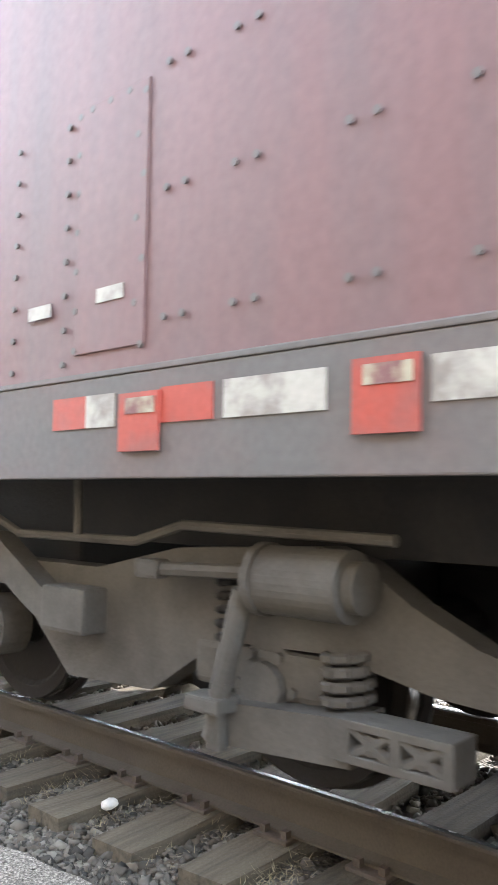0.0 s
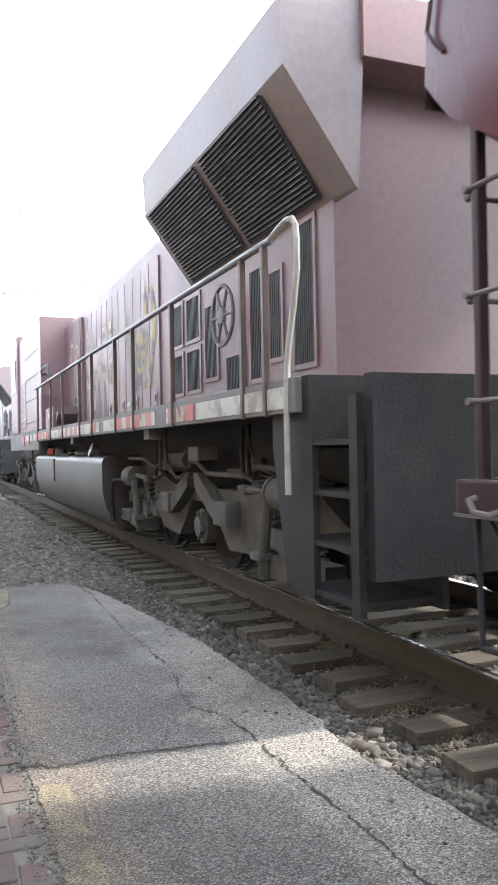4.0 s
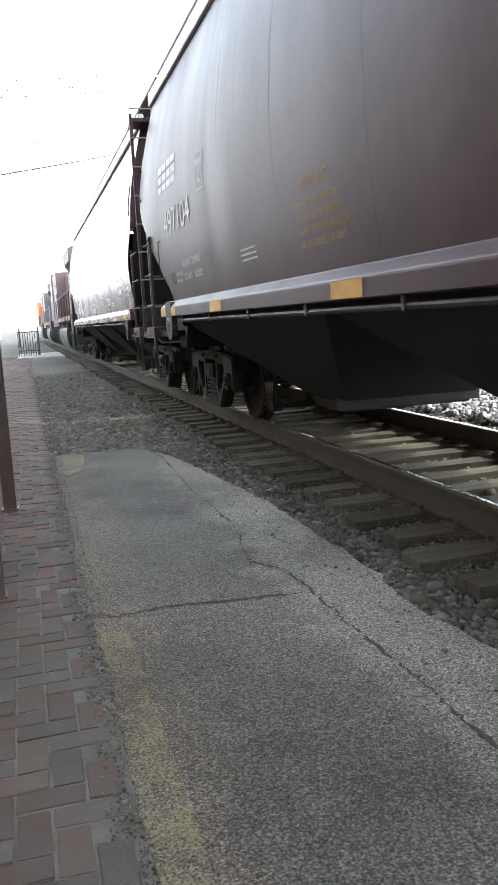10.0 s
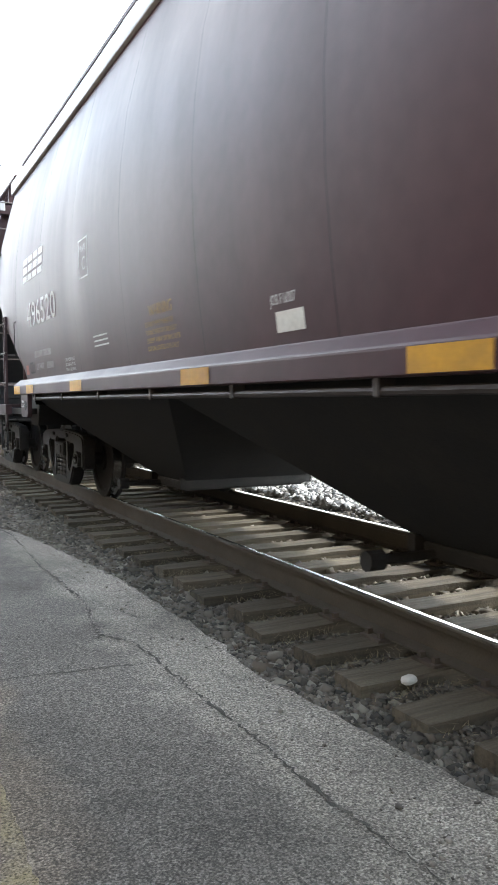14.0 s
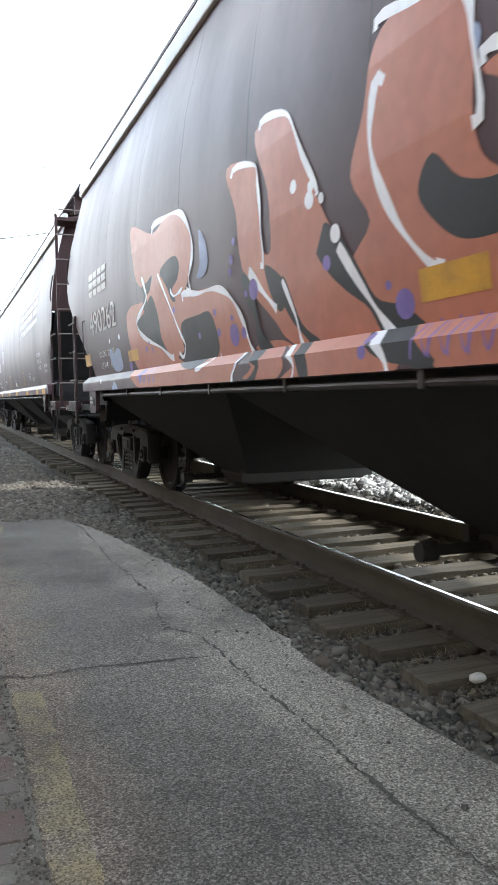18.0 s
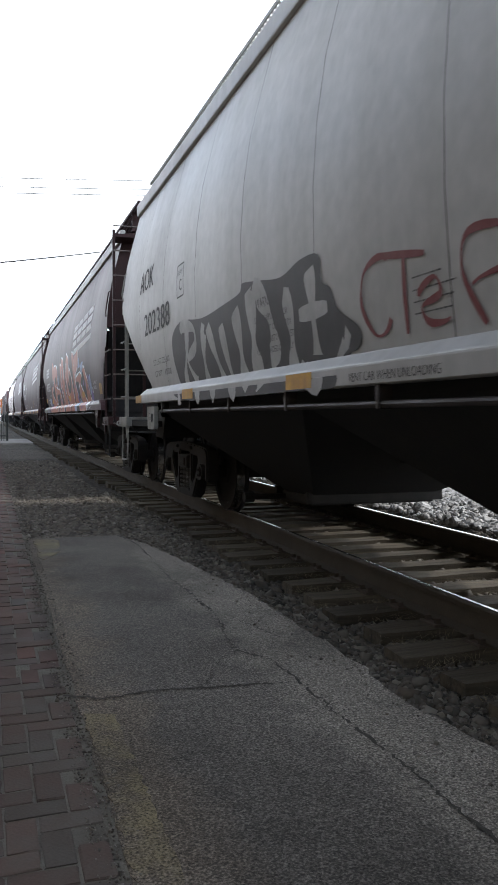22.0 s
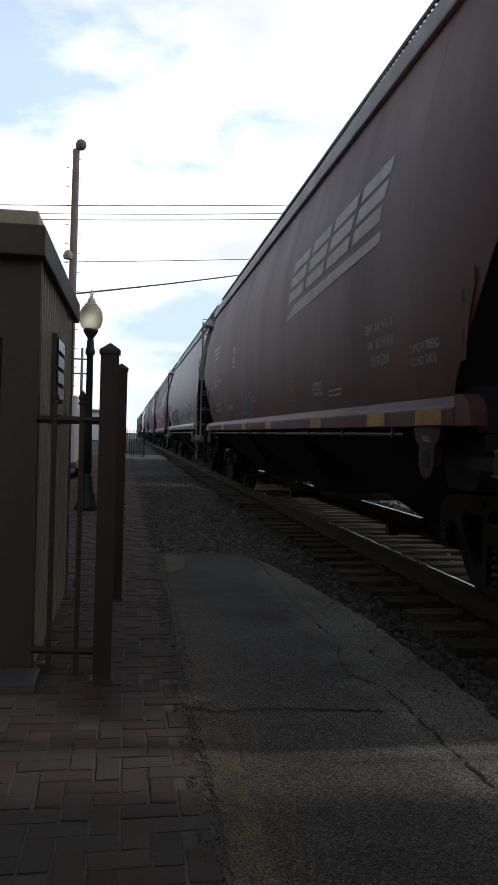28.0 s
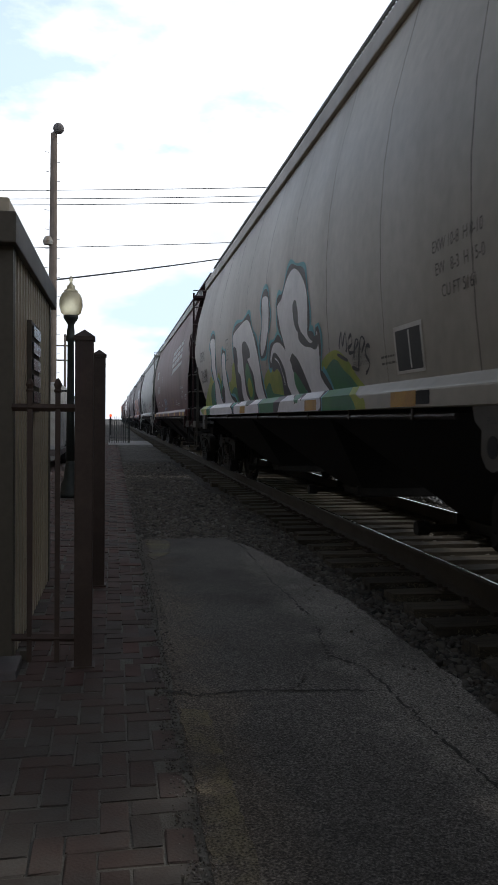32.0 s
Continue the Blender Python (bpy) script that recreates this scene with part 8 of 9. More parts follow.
worn(L, [(8.24, 2.58), (8.04, 2.57), (8.04, 2.48), (8.17, 2.5), (8.24, 2.46)], M_LKHAKI, 19)
worn(L, [(7.87, 2.47), (7.77, 2.45), (7.77, 2.23), (7.86, 2.23)], M_LKHAKI, 20)
worn(L, [(7.68, 2.55), (7.58, 2.54), (7.59, 2.22), (7.68, 2.25)], M_LKHAKI, 21)
worn(L, [(7.56, 2.32), (7.46, 2.3), (7.45, 2.21), (7.55, 2.22)], M_LKHAKI, 22)
worn(L, [(7.55, 2.61), (7.28, 2.58), (7.28, 2.49), (7.52, 2.52)], M_LKHAKI, 23)
worn(L, [(7.54, 2.32), (7.28, 2.36), (7.27, 2.29), (7.43, 2.23)], M_LPEEL, 24)
worn(L, [(7.75, 3.19), (7.63, 3.21), (7.58, 2.97), (7.72, 2.93)], M_LPEEL, 25)
worn(L, [(7.45, 3.12), (7.34, 3.1), (7.34, 2.96), (7.43, 2.98)], M_LPEEL, 26)
worn(L, [(8.24, 3.16), (7.92, 3.21), (7.92, 3), (8.18, 3.01)], M_LPEEL, 27)
# the worn round emblem
worn(L, [(6.56, 3.17), (6.41, 3.17), (6.48, 2.95), (6.46, 2.69), (6.37, 2.46), (6.21, 2.28), (6.34, 2.17), (6.52, 2.36), (6.63, 2.6), (6.67, 2.9)], M_LKHAKI, 28)
worn(L, [(6.26, 2.87), (6.07, 2.89), (5.85, 2.79), (5.83, 2.56), (5.83, 2.3), (5.85, 2.17), (6.02, 2.23), (6.17, 2.39), (6.26, 2.61)], M_LGOLD, 29)
worn(L, [(5.82, 2.82), (5.49, 2.73), (5.45, 2.59), (5.49, 2.46), (5.61, 2.3), (5.69, 2.23), (5.82, 2.23)], M_LGOLD, 30)
worn(L, [(5.67, 2.01), (5.65, 2.09), (5.53, 2.15), (5.51, 2.26), (5.41, 2.31), (5.36, 2.39), (5.34, 2.25), (5.36, 2.01)], M_LGOLD, 31)
worn(L, [(6.34, 2.14), (6.28, 2.31), (6.17, 2.35), (6.02, 2.27), (5.83, 2.18), (5.79, 2.08), (5.83, 2.05), (6.02, 2.05), (6.04, 2), (6.34, 2.01)], M_LSOOT, 32)
worn(L, [(5.95, 2.39), (5.85, 2.56), (5.82, 2.44), (5.83, 2.28)], M_LSOOT, 33)
worn(L, [(5.64, 2.72), (5.51, 2.72), (5.51, 2.65), (5.61, 2.68)], M_LSOOT, 34)
worn(L, [(5.64, 3.27), (5.57, 3.29), (5.47, 3.1), (5.44, 2.87), (5.62, 2.83), (5.61, 3.09)], M_LGOLD, 35)
worn(L, [(5.37, 3.29), (5.26, 3.26), (5.11, 3.07), (5.03, 2.86), (5.09, 2.59), (5.22, 2.23), (5.32, 2.03), (5.47, 1.99), (5.43, 2.21), (5.31, 2.38), (5.22, 2.7), (5.23, 3.03)], M_LGOLD, 36)
part("paper_label", new_box(-1.046, -1.04, 6.36, 6.53, 1.82, 1.88), M_LOCOWHITE, L, "small white label")
for y0, y1 in ((10.03, 10.07), (9.86, 9.92)):
    part("door_post", new_box(-1.075, -1.02, y0, y1, 1.70, 3.6, bevel=0.008), M_LRED, L, "upright red door post")
part("peeling_mark", side_poly(bmesh.new(), [(10.5, 1.74), (10.32, 1.74), (10.30, 1.84), (10.34, 1.9), (10.29, 2.0), (10.36, 2.05), (10.5, 2.04)], 1.0365), M_STRIPER, L, "bare bright red paint")
part("hood_panel", new_box(-1.034, -1.022, 10.08, 10.5, 1.72, 2.12, bevel=0.006), M_LSILL, L, "dark grey lower hood panel")
part("box_bracket", prism(bmesh.new(), [(10.5, 1.72), (10.2, 1.9), (10.2, 1.94), (10.5, 1.94)], -1.45, -1.1), M_LRED, L, "red bracket behind the box")
part("hose_coil", pipe(bmesh.new(), [(-1.36 + 0.05 * math.cos(k), 8.3 + 0.5 * math.sin(k * 0.9), 1.16 + 0.004 * k) for k in range(14)], 0.014, 6), M_CABLE, L, "coiled black hose on the tank")
part("upper_rail", pipe(bmesh.new(), [(-1.6, 11.35, 2.8), (-1.6, 10.3, 2.8), (-1.6, 10.3, 2.5)], 0.021, 10), M_RAILGREY, L, "short upper handrail")
part("upper_rail", pipe(bmesh.new(), [(-1.6, 11.35, 2.8), (-1.55, 11.5, 2.82), (-1.5, 12.15, 2.84)], 0.021, 10), M_RAILGREY, L)
for z in (2.05, 2.38, 2.8):
    part("cabinet_handle", pipe(bmesh.new(), [(-1.44, 12.16, z), (-1.44, 12.08, z), (-1.2, 12.08, z - 0.05), (-1.2, 12.16, z - 0.05)], 0.012, 6), M_LSILL, L, "bent grab handle on the cabinet's end")
# equipment on the walkway ahead of the hood doors
bx = part("sand_box", new_box(-1.5, -1.05, 10.52, 11.5, 1.64, 2.05, bevel=0.012), M_LRED, L, "red equipment box on the walkway")
part("warning_plate", new_box(-1.508, -1.5, 10.92, 11.08, 1.74, 1.94), M_STRIPER, bx, "red warning label with bars")
part("warning_plate", new_box(-1.512, -1.508, 10.92, 11.08, 1.86, 1.94), M_LPEEL, bx, "cream panel of the warning label")
for y, z in ((14.76, 1.36), (13.71, 1.38)):
    part("warning_plate", new_box(-1.578, -1.566, y, y + 0.22, z, z + 0.22), M_STRIPER, L, "red warning label with bars")
    part("warning_plate", new_box(-1.582, -1.578, y + 0.02, y + 0.18, z + 0.14, z + 0.2), M_LPEEL, L, "cream panel of the warning label")
bolts = [(y, 1.75 + 0.15 * q) for y in (15.84, 15.45) for q in range(8)] + [(14.95 + 0.04 * (q % 2), 1.78 + 0.17 * q) for q in range(7)] + [(15.37, 1.8 + 0.17 * q) for q in range(7)] + [(15.05 + 0.12 * q, 2.83) for q in range(3)] + [(12.55, 1.88 + 0.49 * q) for q in range(4)]
bolts += [(y + d, 1.87 + 0.5 * q) for y in (12.98, 13.47, 13.89, 14.37, 14.72) for d in (0.0, 0.1) for q in range(4)]
bolt_mesh = mesh_of("bolt", rod(bmesh.new(), (-1.512, 0, 0), (-1.498, 0, 0), 0.016, 8, 0.011), M_LSILL)
for y, z in bolts:
    part("bolt", bolt_mesh, None, L, at=(0, y, z))
part("cabinet_ledge", new_box(-1.565, -1.49, 12.16, 16.28, 1.66, 1.685, bevel=0.006), M_LSILL, L, "dark ledge under the cabinet")
for y, z in ((15.54, 1.97), (15.05, 1.98)):
    part("paper_label", new_box(-1.516, -1.512, y, y + 0.17, z, z + 0.06), M_LOCOWHITE, L, "small white label")
part("cabinet_panel", new_box(-1.51, -1.5, 14.93, 15.37, 1.78, 2.85, bevel=0.004), M_LRED, L)
L2 = locomotive("dark weathered freight locomotive farther along the train", M_LDARK, M_TRUCK, False)
LOCOS.append((L2, 55.75 + 22.9))
L3 = locomotive("orange freight locomotive far along the train", M_LORANGE, M_TRUCK, False)
LOCOS.append((L3, 55.75 + 45.8))


# ---- shed, fence, lamp and far things ----
shed = thing("storage_shed", "dark brown metal storage shed with ribbed tan side wall", "shed", at=(-3.21, 4.2, GZ))
shed.rotation_euler = (0, 0, radians(-0.6))
SH = 2.2
part("front_wall", new_box(-0.16, 0.0, 0.0, 0.08, 0.0, SH), M_BROWNMETAL, shed)
part("front_wall", new_box(-3.6, -2.7, 0.0, 0.08, 0.0, SH), M_BROWNMETAL, shed)
part("lintel", new_box(-2.7, -0.16, 0.0, 0.08, 1.78, SH), M_BROWNMETAL, shed)
part("rear_wall", new_box(-3.6, 0.0, 2.07, 2.15, 0.0, SH), M_BROWNMETAL, shed)
part("side_wall", new_box(-0.05, 0.0, 0.081, 2.069, 0.0, SH), M_SHEDWALL, shed)
part("side_wall", new_box(-3.6, -3.55, 0.081, 2.069, 0.0, SH), M_SHEDWALL, shed)
rib = mesh_of("wall_rib", prism(bmesh.new(), [(-0.03, 0.0), (-0.018, 0.0), (0.018, 0.0), (0.03, 0.0), (0.03, SH), (-0.03, SH)], 0.0, 0.022), M_SHEDWALL)
for k in range(16):
    part("wall_rib", rib, None, shed, at=(0.0, 0.14 + k * 0.13, 0.0))
part("corner_trim", new_box(0.001, 0.03, -0.012, 0.07, 0.0, SH), M_BROWNMETAL, shed)
part("corner_trim", new_box(0.001, 0.03, 2.09, 2.17, 0.0, SH), M_BROWNMETAL, shed)
door = part("roll_up_door", new_box(-2.7, -0.16, 0.04, 0.07, 0.0, 1.78), M_BROWNMETAL, shed, "dark roll-up door of horizontal slats")
slat = mesh_of("slat", new_box(-2.69, -0.17, 0.015, 0.045, 0.0, 0.085, bevel=0.01), M_BROWNMETAL)
for k in range(19):
    part("slat", slat, None, door, at=(0, 0, 0.03 + k * 0.092))
win = part("side_window", new_box(0.022, 0.05, 0.65, 1.12, 1.34, 1.9, bevel=0.006), M_BROWNMETAL, shed, "small louvred side window")
for k in range(5):
    part("blade", new_box(0.045, 0.062, 0.69, 1.08, 1.40 + k * 0.1, 1.47 + k * 0.1), M_DGLASS, win)
bm = new_box(-3.70, 0.055, -0.10, 2.42, SH, SH + 0.16, bevel=0.01)
part("roof_fascia", bm, M_BROWNMETAL, shed)
part("roof", new_box(-3.66, 0.015, -0.06, 2.3, SH + 0.16, SH + 0.24, bevel=0.01), M_SHEDWALL, shed, "pale metal roof cap")
for y in (-0.24, 2.1):
    part("downspout", new_box(0.06, 0.10, y + 0.28, y + 0.32, 0.0, 0.05), M_BROWNMETAL, shed)
part("door_bolt", new_box(-0.30, -0.22, -0.03, 0.0, 0.10, 0.22, bevel=0.008), M_LSILL, shed, "grey door lock")
solid("slab", new_box(-6.3, -3.13, 3.92, 4.19, GZ - 0.06, GZ + 0.045, bevel=0.01), M_LSILL, "grey concrete slab before the shed door", "slab", kind="structure")


def fence_post(x, y, top):
    p = thing("fence_post", "square brown painted metal fence post with a pyramid cap", "post", group="fence posts", at=(x, y, GZ))
    h = top - GZ
    part("shaft", new_box(-0.047, 0.047, -0.047, 0.047, 0.0, h, bevel=0.006), M_POST, p)
    bm = new_box(-0.054, 0.054, -0.054, 0.054, h, h + 0.02)
    a = [bm.verts.new(v) for v in ((-0.054, -0.054, h + 0.02), (0.054, -0.054, h + 0.02), (0.054, 0.054, h + 0.02), (-0.054, 0.054, h + 0.02))]
    tip = bm.verts.new((0, 0, h + 0.06))
    for i in range(4):
        bm.faces.new((a[i], a[(i + 1) % 4], tip))
    part("cap", bm, M_POST, p)
    part("base_plate", new_box(-0.06, 0.06, -0.06, 0.06, 0.0, 0.012), M_POST, p)
    return p


fence_post(-2.81, 4.10, 1.54)
fence_post(-2.768, 6.10, 1.61)
panel = thing("iron_fence", "dark iron fence between the post and the shed", "fence")
a, b = Vector((-2.855, 4.11, 0)), Vector((-3.18, 4.16, 0))
for z in (1.19, -0.02):
    part("fence_rail", rod(bmesh.new(), (a.x, a.y, z), (b.x, b.y, z), 0.02, 4), M_POST, panel)
for f in (0.28, 0.72):
    p = a.lerp(b, f)
    bm = new_box(p.x - 0.013, p.x + 0.013, p.y - 0.013, p.y + 0.013, GZ + 0.02, 1.27)
    lathe(bm, [(0.018, 1.27), (0.022, 1.28), (0.014, 1.29), (0.022, 1.31), (0.012, 1.335), (0.002, 1.345)], 10, Matrix.Translation((p.x, p.y, 0)))
    part("picket", bm, M_POST, panel, "iron picket with a finial")

lamp = thing("street_lamp", "dark green cast iron street lamp with a frosted acorn globe", "lamp", at=(-3.355, 13.1, GZ))
part("base", lathe(bmesh.new(), [(0.20, 0.0), (0.20, 0.06), (0.16, 0.10), (0.15, 0.22), (0.11, 0.30), (0.09, 0.48), (0.075, 0.55), (0.06, 0.62)], 16), M_IRON, lamp, smooth=True)
part("shaft", lathe(bmesh.new(), [(0.072, 0.60), (0.060, 1.5), (0.052, 2.55), (0.078, 2.58), (0.078, 2.64), (0.062, 2.68), (0.062, 2.74), (0.05, 2.84), (0.09, 2.90), (0.12, 2.95), (0.12, 2.99)], 16), M_IRON, lamp, smooth=True)
part("globe", lathe(bmesh.new(), [(0.10, 2.98), (0.16, 3.03), (0.19, 3.14), (0.185, 3.25), (0.15, 3.34), (0.10, 3.38)], 24), M_GLOBE, lamp, "frosted cream globe", smooth=True)
part("finial", lathe(bmesh.new(), [(0.11, 3.37), (0.11, 3.40), (0.07, 3.42), (0.06, 3.48), (0.03, 3.50), (0.022, 3.54), (0.032, 3.57), (0.02, 3.61), (0.004, 3.65)], 16), M_GLOBE, lamp, smooth=True)
part("banner_arm", rod(bmesh.new(), (0, 0, 1.75), (-0.16, 0, 1.75), 0.016, 8), M_IRON, lamp)

pole = thing("utility_pole", "tall weathered wooden utility pole with a flood light on top", "pole", at=(-4.9, 29.5, GZ))
part("mast", rod(bmesh.new(), (0, 0, 0), (0.05, 0, 11.7), 0.17, 14, 0.12), M_WOODPOLE, pole)
bm = rod(bmesh.new(), (0.05, 0, 11.7), (0.2, -0.1, 11.95), 0.05, 8)
bmesh.ops.create_uvsphere(bm, u_segments=12, v_segments=8, radius=0.2, matrix=Matrix.Translation((0.22, -0.1, 11.85)))
part("flood_light", bm, M_LSILL, pole, "grey flood light")
part("flood_light", lathe(bmesh.new(), [(0.16, -0.12), (0.2, 0.0), (0.12, 0.16), (0.04, 0.2)], 12, Matrix.Translation((-0.14, -0.1, 7.75))), M_RAILWHITE, pole, "white round light")
for k in range(13):
    for s in (-1, 1):
        part("step_peg", rod(bmesh.new(), (s * 0.12, 0, 2.6 + k * 0.7 + (0.35 if s > 0 else 0)), (s * 0.28, 0, 2.62 + k * 0.7 + (0.35 if s > 0 else 0)), 0.012, 6), M_LSILL, pole)


def cable(p, q, sag, r):
    """One hanging cable: a five-sided tube."""
    bm, rings = bmesh.new(), []
    p, q = Vector(p), Vector(q)
    side = (q - p).cross(Vector((0, 0, 1))).normalized()
    for i in range(25):
        f = i / 24
        v = p.lerp(q, f) - Vector((0, 0, sag * 4 * f * (1 - f)))
        rings.append([bm.verts.new(v + side * (r * math.cos(k * 1.2566)) + Vector((0, 0, r * math.sin(k * 1.2566)))) for k in range(5)])
    for a, b in zip(rings, rings[1:]):
        for k in range(5):
            bm.faces.new((a[k], a[(k + 1) % 5], b[(k + 1) % 5], b[k]))
    bm.faces.new(rings[0][::-1])
    bm.faces.new(rings[-1])
    return bm


for p, q, sag, r in (((-40, 60, 16.4), (46, 60, 23.0), 0.9, 0.03), ((-40, 60, 15.4), (46, 60, 21.8), 0.9, 0.03), ((-40, 60, 15.8), (46, 60, 22.3), 0.9, 0.03), ((-34, 60, 12.4), (40, 60, 18.4), 0.8, 0.025), ((-4.85, 29.5, 6.2), (25, 84, 22.5), 0.4, 0.035)):
    solid("overhead_cable", cable(p, q, sag, r), M_CABLE, "black overhead cable crossing above the track", "cable", group="overhead cables")

trailer = thing("cargo_trailer", "white box trailer parked on the brick walk", "trailer", at=(-5.2, 22.5, GZ))
part("box_body", new_box(-1.2, 1.2, -2.4, 2.4, 0.5, 2.2, bevel=0.04), M_VAN, trailer)
part("chassis", new_box(-1.15, 1.25, -2.7, 2.5, 0.36, 0.5), M_LSILL, trailer)
for k in range(5):
    part("rib", new_box(1.2, 1.22, -2.2 + k * 1.05, -2.14 + k * 1.05, 0.55, 2.15), M_STRIPEW, trailer)
part("door", new_box(0.1, 1.1, -2.42, -2.40, 0.6, 2.1), M_STRIPEW, trailer)
for s in (-1, 1):
    part("wheel", rod(bmesh.new(), (s * 1.05, 0.3, 0.32), (s * 1.22, 0.3, 0.32), 0.32, 18), M_CABLE, trailer, "black tyre")

gate = thing("picket_fence", "low dark iron picket fence far along the path", "fence", at=(-2.85, 42, GZ))
for z in (0.25, 1.2):
    part("rail", new_box(0, 1.0, -0.02, 0.02, z, z + 0.04), M_IRON, gate)
for k in range(9):
    part("picket", new_box(0.0 + k * 0.12, 0.03 + k * 0.12, -0.012, 0.012, 0.0, 1.42), M_IRON, gate)
part("end_post", new_box(1.0, 1.07, -0.03, 0.03, 0.0, 1.5), M_IRON, gate)
sig = thing("signal_light", "small red signal light far along the path", "signal", at=(-2.85, 62, GZ))
part("mast", rod(bmesh.new(), (0, 0, 0), (0, 0, 1.5), 0.06, 8), M_IRON, sig)
part("lens", lathe(bmesh.new(), [(0.11, 0.0), (0.1, 0.06), (0.05, 0.1)], 12, pose(0, -0.02, 1.55, 90, 0, 0)), M_SIGNAL, sig, "glowing red lens")
ware = thing("warehouse", "low pale warehouse near the horizon", "building", at=(-30, 120, GZ))
part("wall", new_box(0, 24, 0, 14, 0, 4.2), M_VAN, ware)
part("roof", new_box(-0.4, 24.4, -0.4, 14.4, 4.2, 4.6), M_LSILL, ware)
for k in range(5):
    part("window", new_box(2 + k * 4.4, 3.8 + k * 4.4, -0.03, 0.0, 1.4, 2.8), M_DGLASS, ware)
far_pole = thing("utility_pole", "distant wooden utility pole with cross arms", "pole", at=(-6.6, 66, GZ))
part("mast", rod(bmesh.new(), (0, 0, 0), (0, 0, 8.2), 0.14, 10, 0.1), M_WOODPOLE, far_pole)
for z in (7.2, 6.0):
    part("cross_arm", new_box(-0.7, 0.7, -0.06, 0.06, z, z + 0.12), M_WOODPOLE, far_pole)

# plain walls out of view, added to hold back sky light and shape reflections
solid("wall_west", new_box(-7.5, -7.1, -26, 21.0, GZ, 7.0), M_TANWALL, "unseen plain tan wall added to shape reflections", "wall", kind="structure")
solid("eave", new_box(-7.6, -6.4, -26.2, 17.0, 7.0, 7.2), M_BROWNMETAL, "unseen brown overhang added above the wall to block sky", "roof", kind="structure")
solid("wall_south", new_box(-7.1, -2.2, -26.4, -26.0, GZ, 5.2), M_TANWALL, "unseen plain tan wall added to shape reflections", "wall", kind="structure")
bm = bmesh.new()
for a, b in (((-9.0, 22.0), (-17.2, 62.0)),):
    ring = [bm.verts.new(v) for v in ((a[0], a[1], GZ), (b[0], b[1], GZ), (b[0] - 0.4, b[1], GZ), (a[0] - 0.4, a[1], GZ), (a[0], a[1], 7.0), (b[0], b[1], 7.0), (b[0] - 0.4, b[1], 7.0), (a[0] - 0.4, a[1], 7.0))]
    for f in ((0, 1, 5, 4), (2, 3, 7, 6), (4, 5, 6, 7), (1, 2, 6, 5), (3, 0, 4, 7), (3, 2, 1, 0)):
        bm.faces.new([ring[k] for k in f])
solid("wall_north_west", bm, M_TANWALL, "unseen plain tan wall added for car-side reflections", "wall", kind="structure")

# added out of view, so far panels mirror a wall and not low sky
solid("wall_north", new_box(-32, -8.6, 62.5, 62.9, GZ, 5.0), M_TANWALL, "unseen plain tan end wall added for far reflections", "wall", kind="structure")


# ---- small pieces: paving bricks, ballast stones ----
BED = GZ - 0.0045
brick_walk = tagged(new("brick_walk", mesh_of("brick_walk", sheet([(-9, -8), (-2.36, -8), (-2.34, 8.46), (-2.42, 9), (-2.58, 42), (-3.4, 42), (-9, 30)], BED - 0.1, BED), M_SAND)), "old red-brown brick walk with sandy joints", "walk", kind="structure")


def brick_mesh(w, l, seed):
    rnd = random.Random(seed)
    bm = new_box(-w / 2, w / 2, -l / 2, l / 2, -0.05, 0.0, bevel=0.006)
    for v in bm.verts:
        v.co += Vector((rnd.uniform(-0.004, 0.004), rnd.uniform(-0.004, 0.004), rnd.uniform(-0.0015, 0.0015)))
    return mesh_of("brick", bm, M_BRICK if seed % 3 == 0 else M_BRICKGREY)


bricks = [brick_mesh(0.091, 0.191, k) for k in range(8)]
rnd = random.Random(77)


def lay(x, y, turn):
    part("brick", rnd.choice(bricks), None, brick_walk, at=pose(x, y, GZ + rnd.uniform(-0.002, 0.004), rnd.uniform(-0.5, 0.5), rnd.uniform(-0.5, 0.5), turn + rnd.uniform(-1.2, 1.2)))


W = 0.1
for i in range(-60, 60):
    for j in range(-60, 60):
        ox, oy = -3.0 + W * (i + 2 * j), 2.5 + W * (-i + 2 * j)
        for cx, cy, turn in ((ox + W, oy + W / 2, 90), (ox + 2.5 * W, oy + W, 0)):
            if -3.62 < cx < -2.395 - (0.1 if turn else 0.05) and 1.5 < cy < 3.9:
                lay(cx, cy, turn)
# bricks farther along, in the same bond, joined
verts, faces = [], []
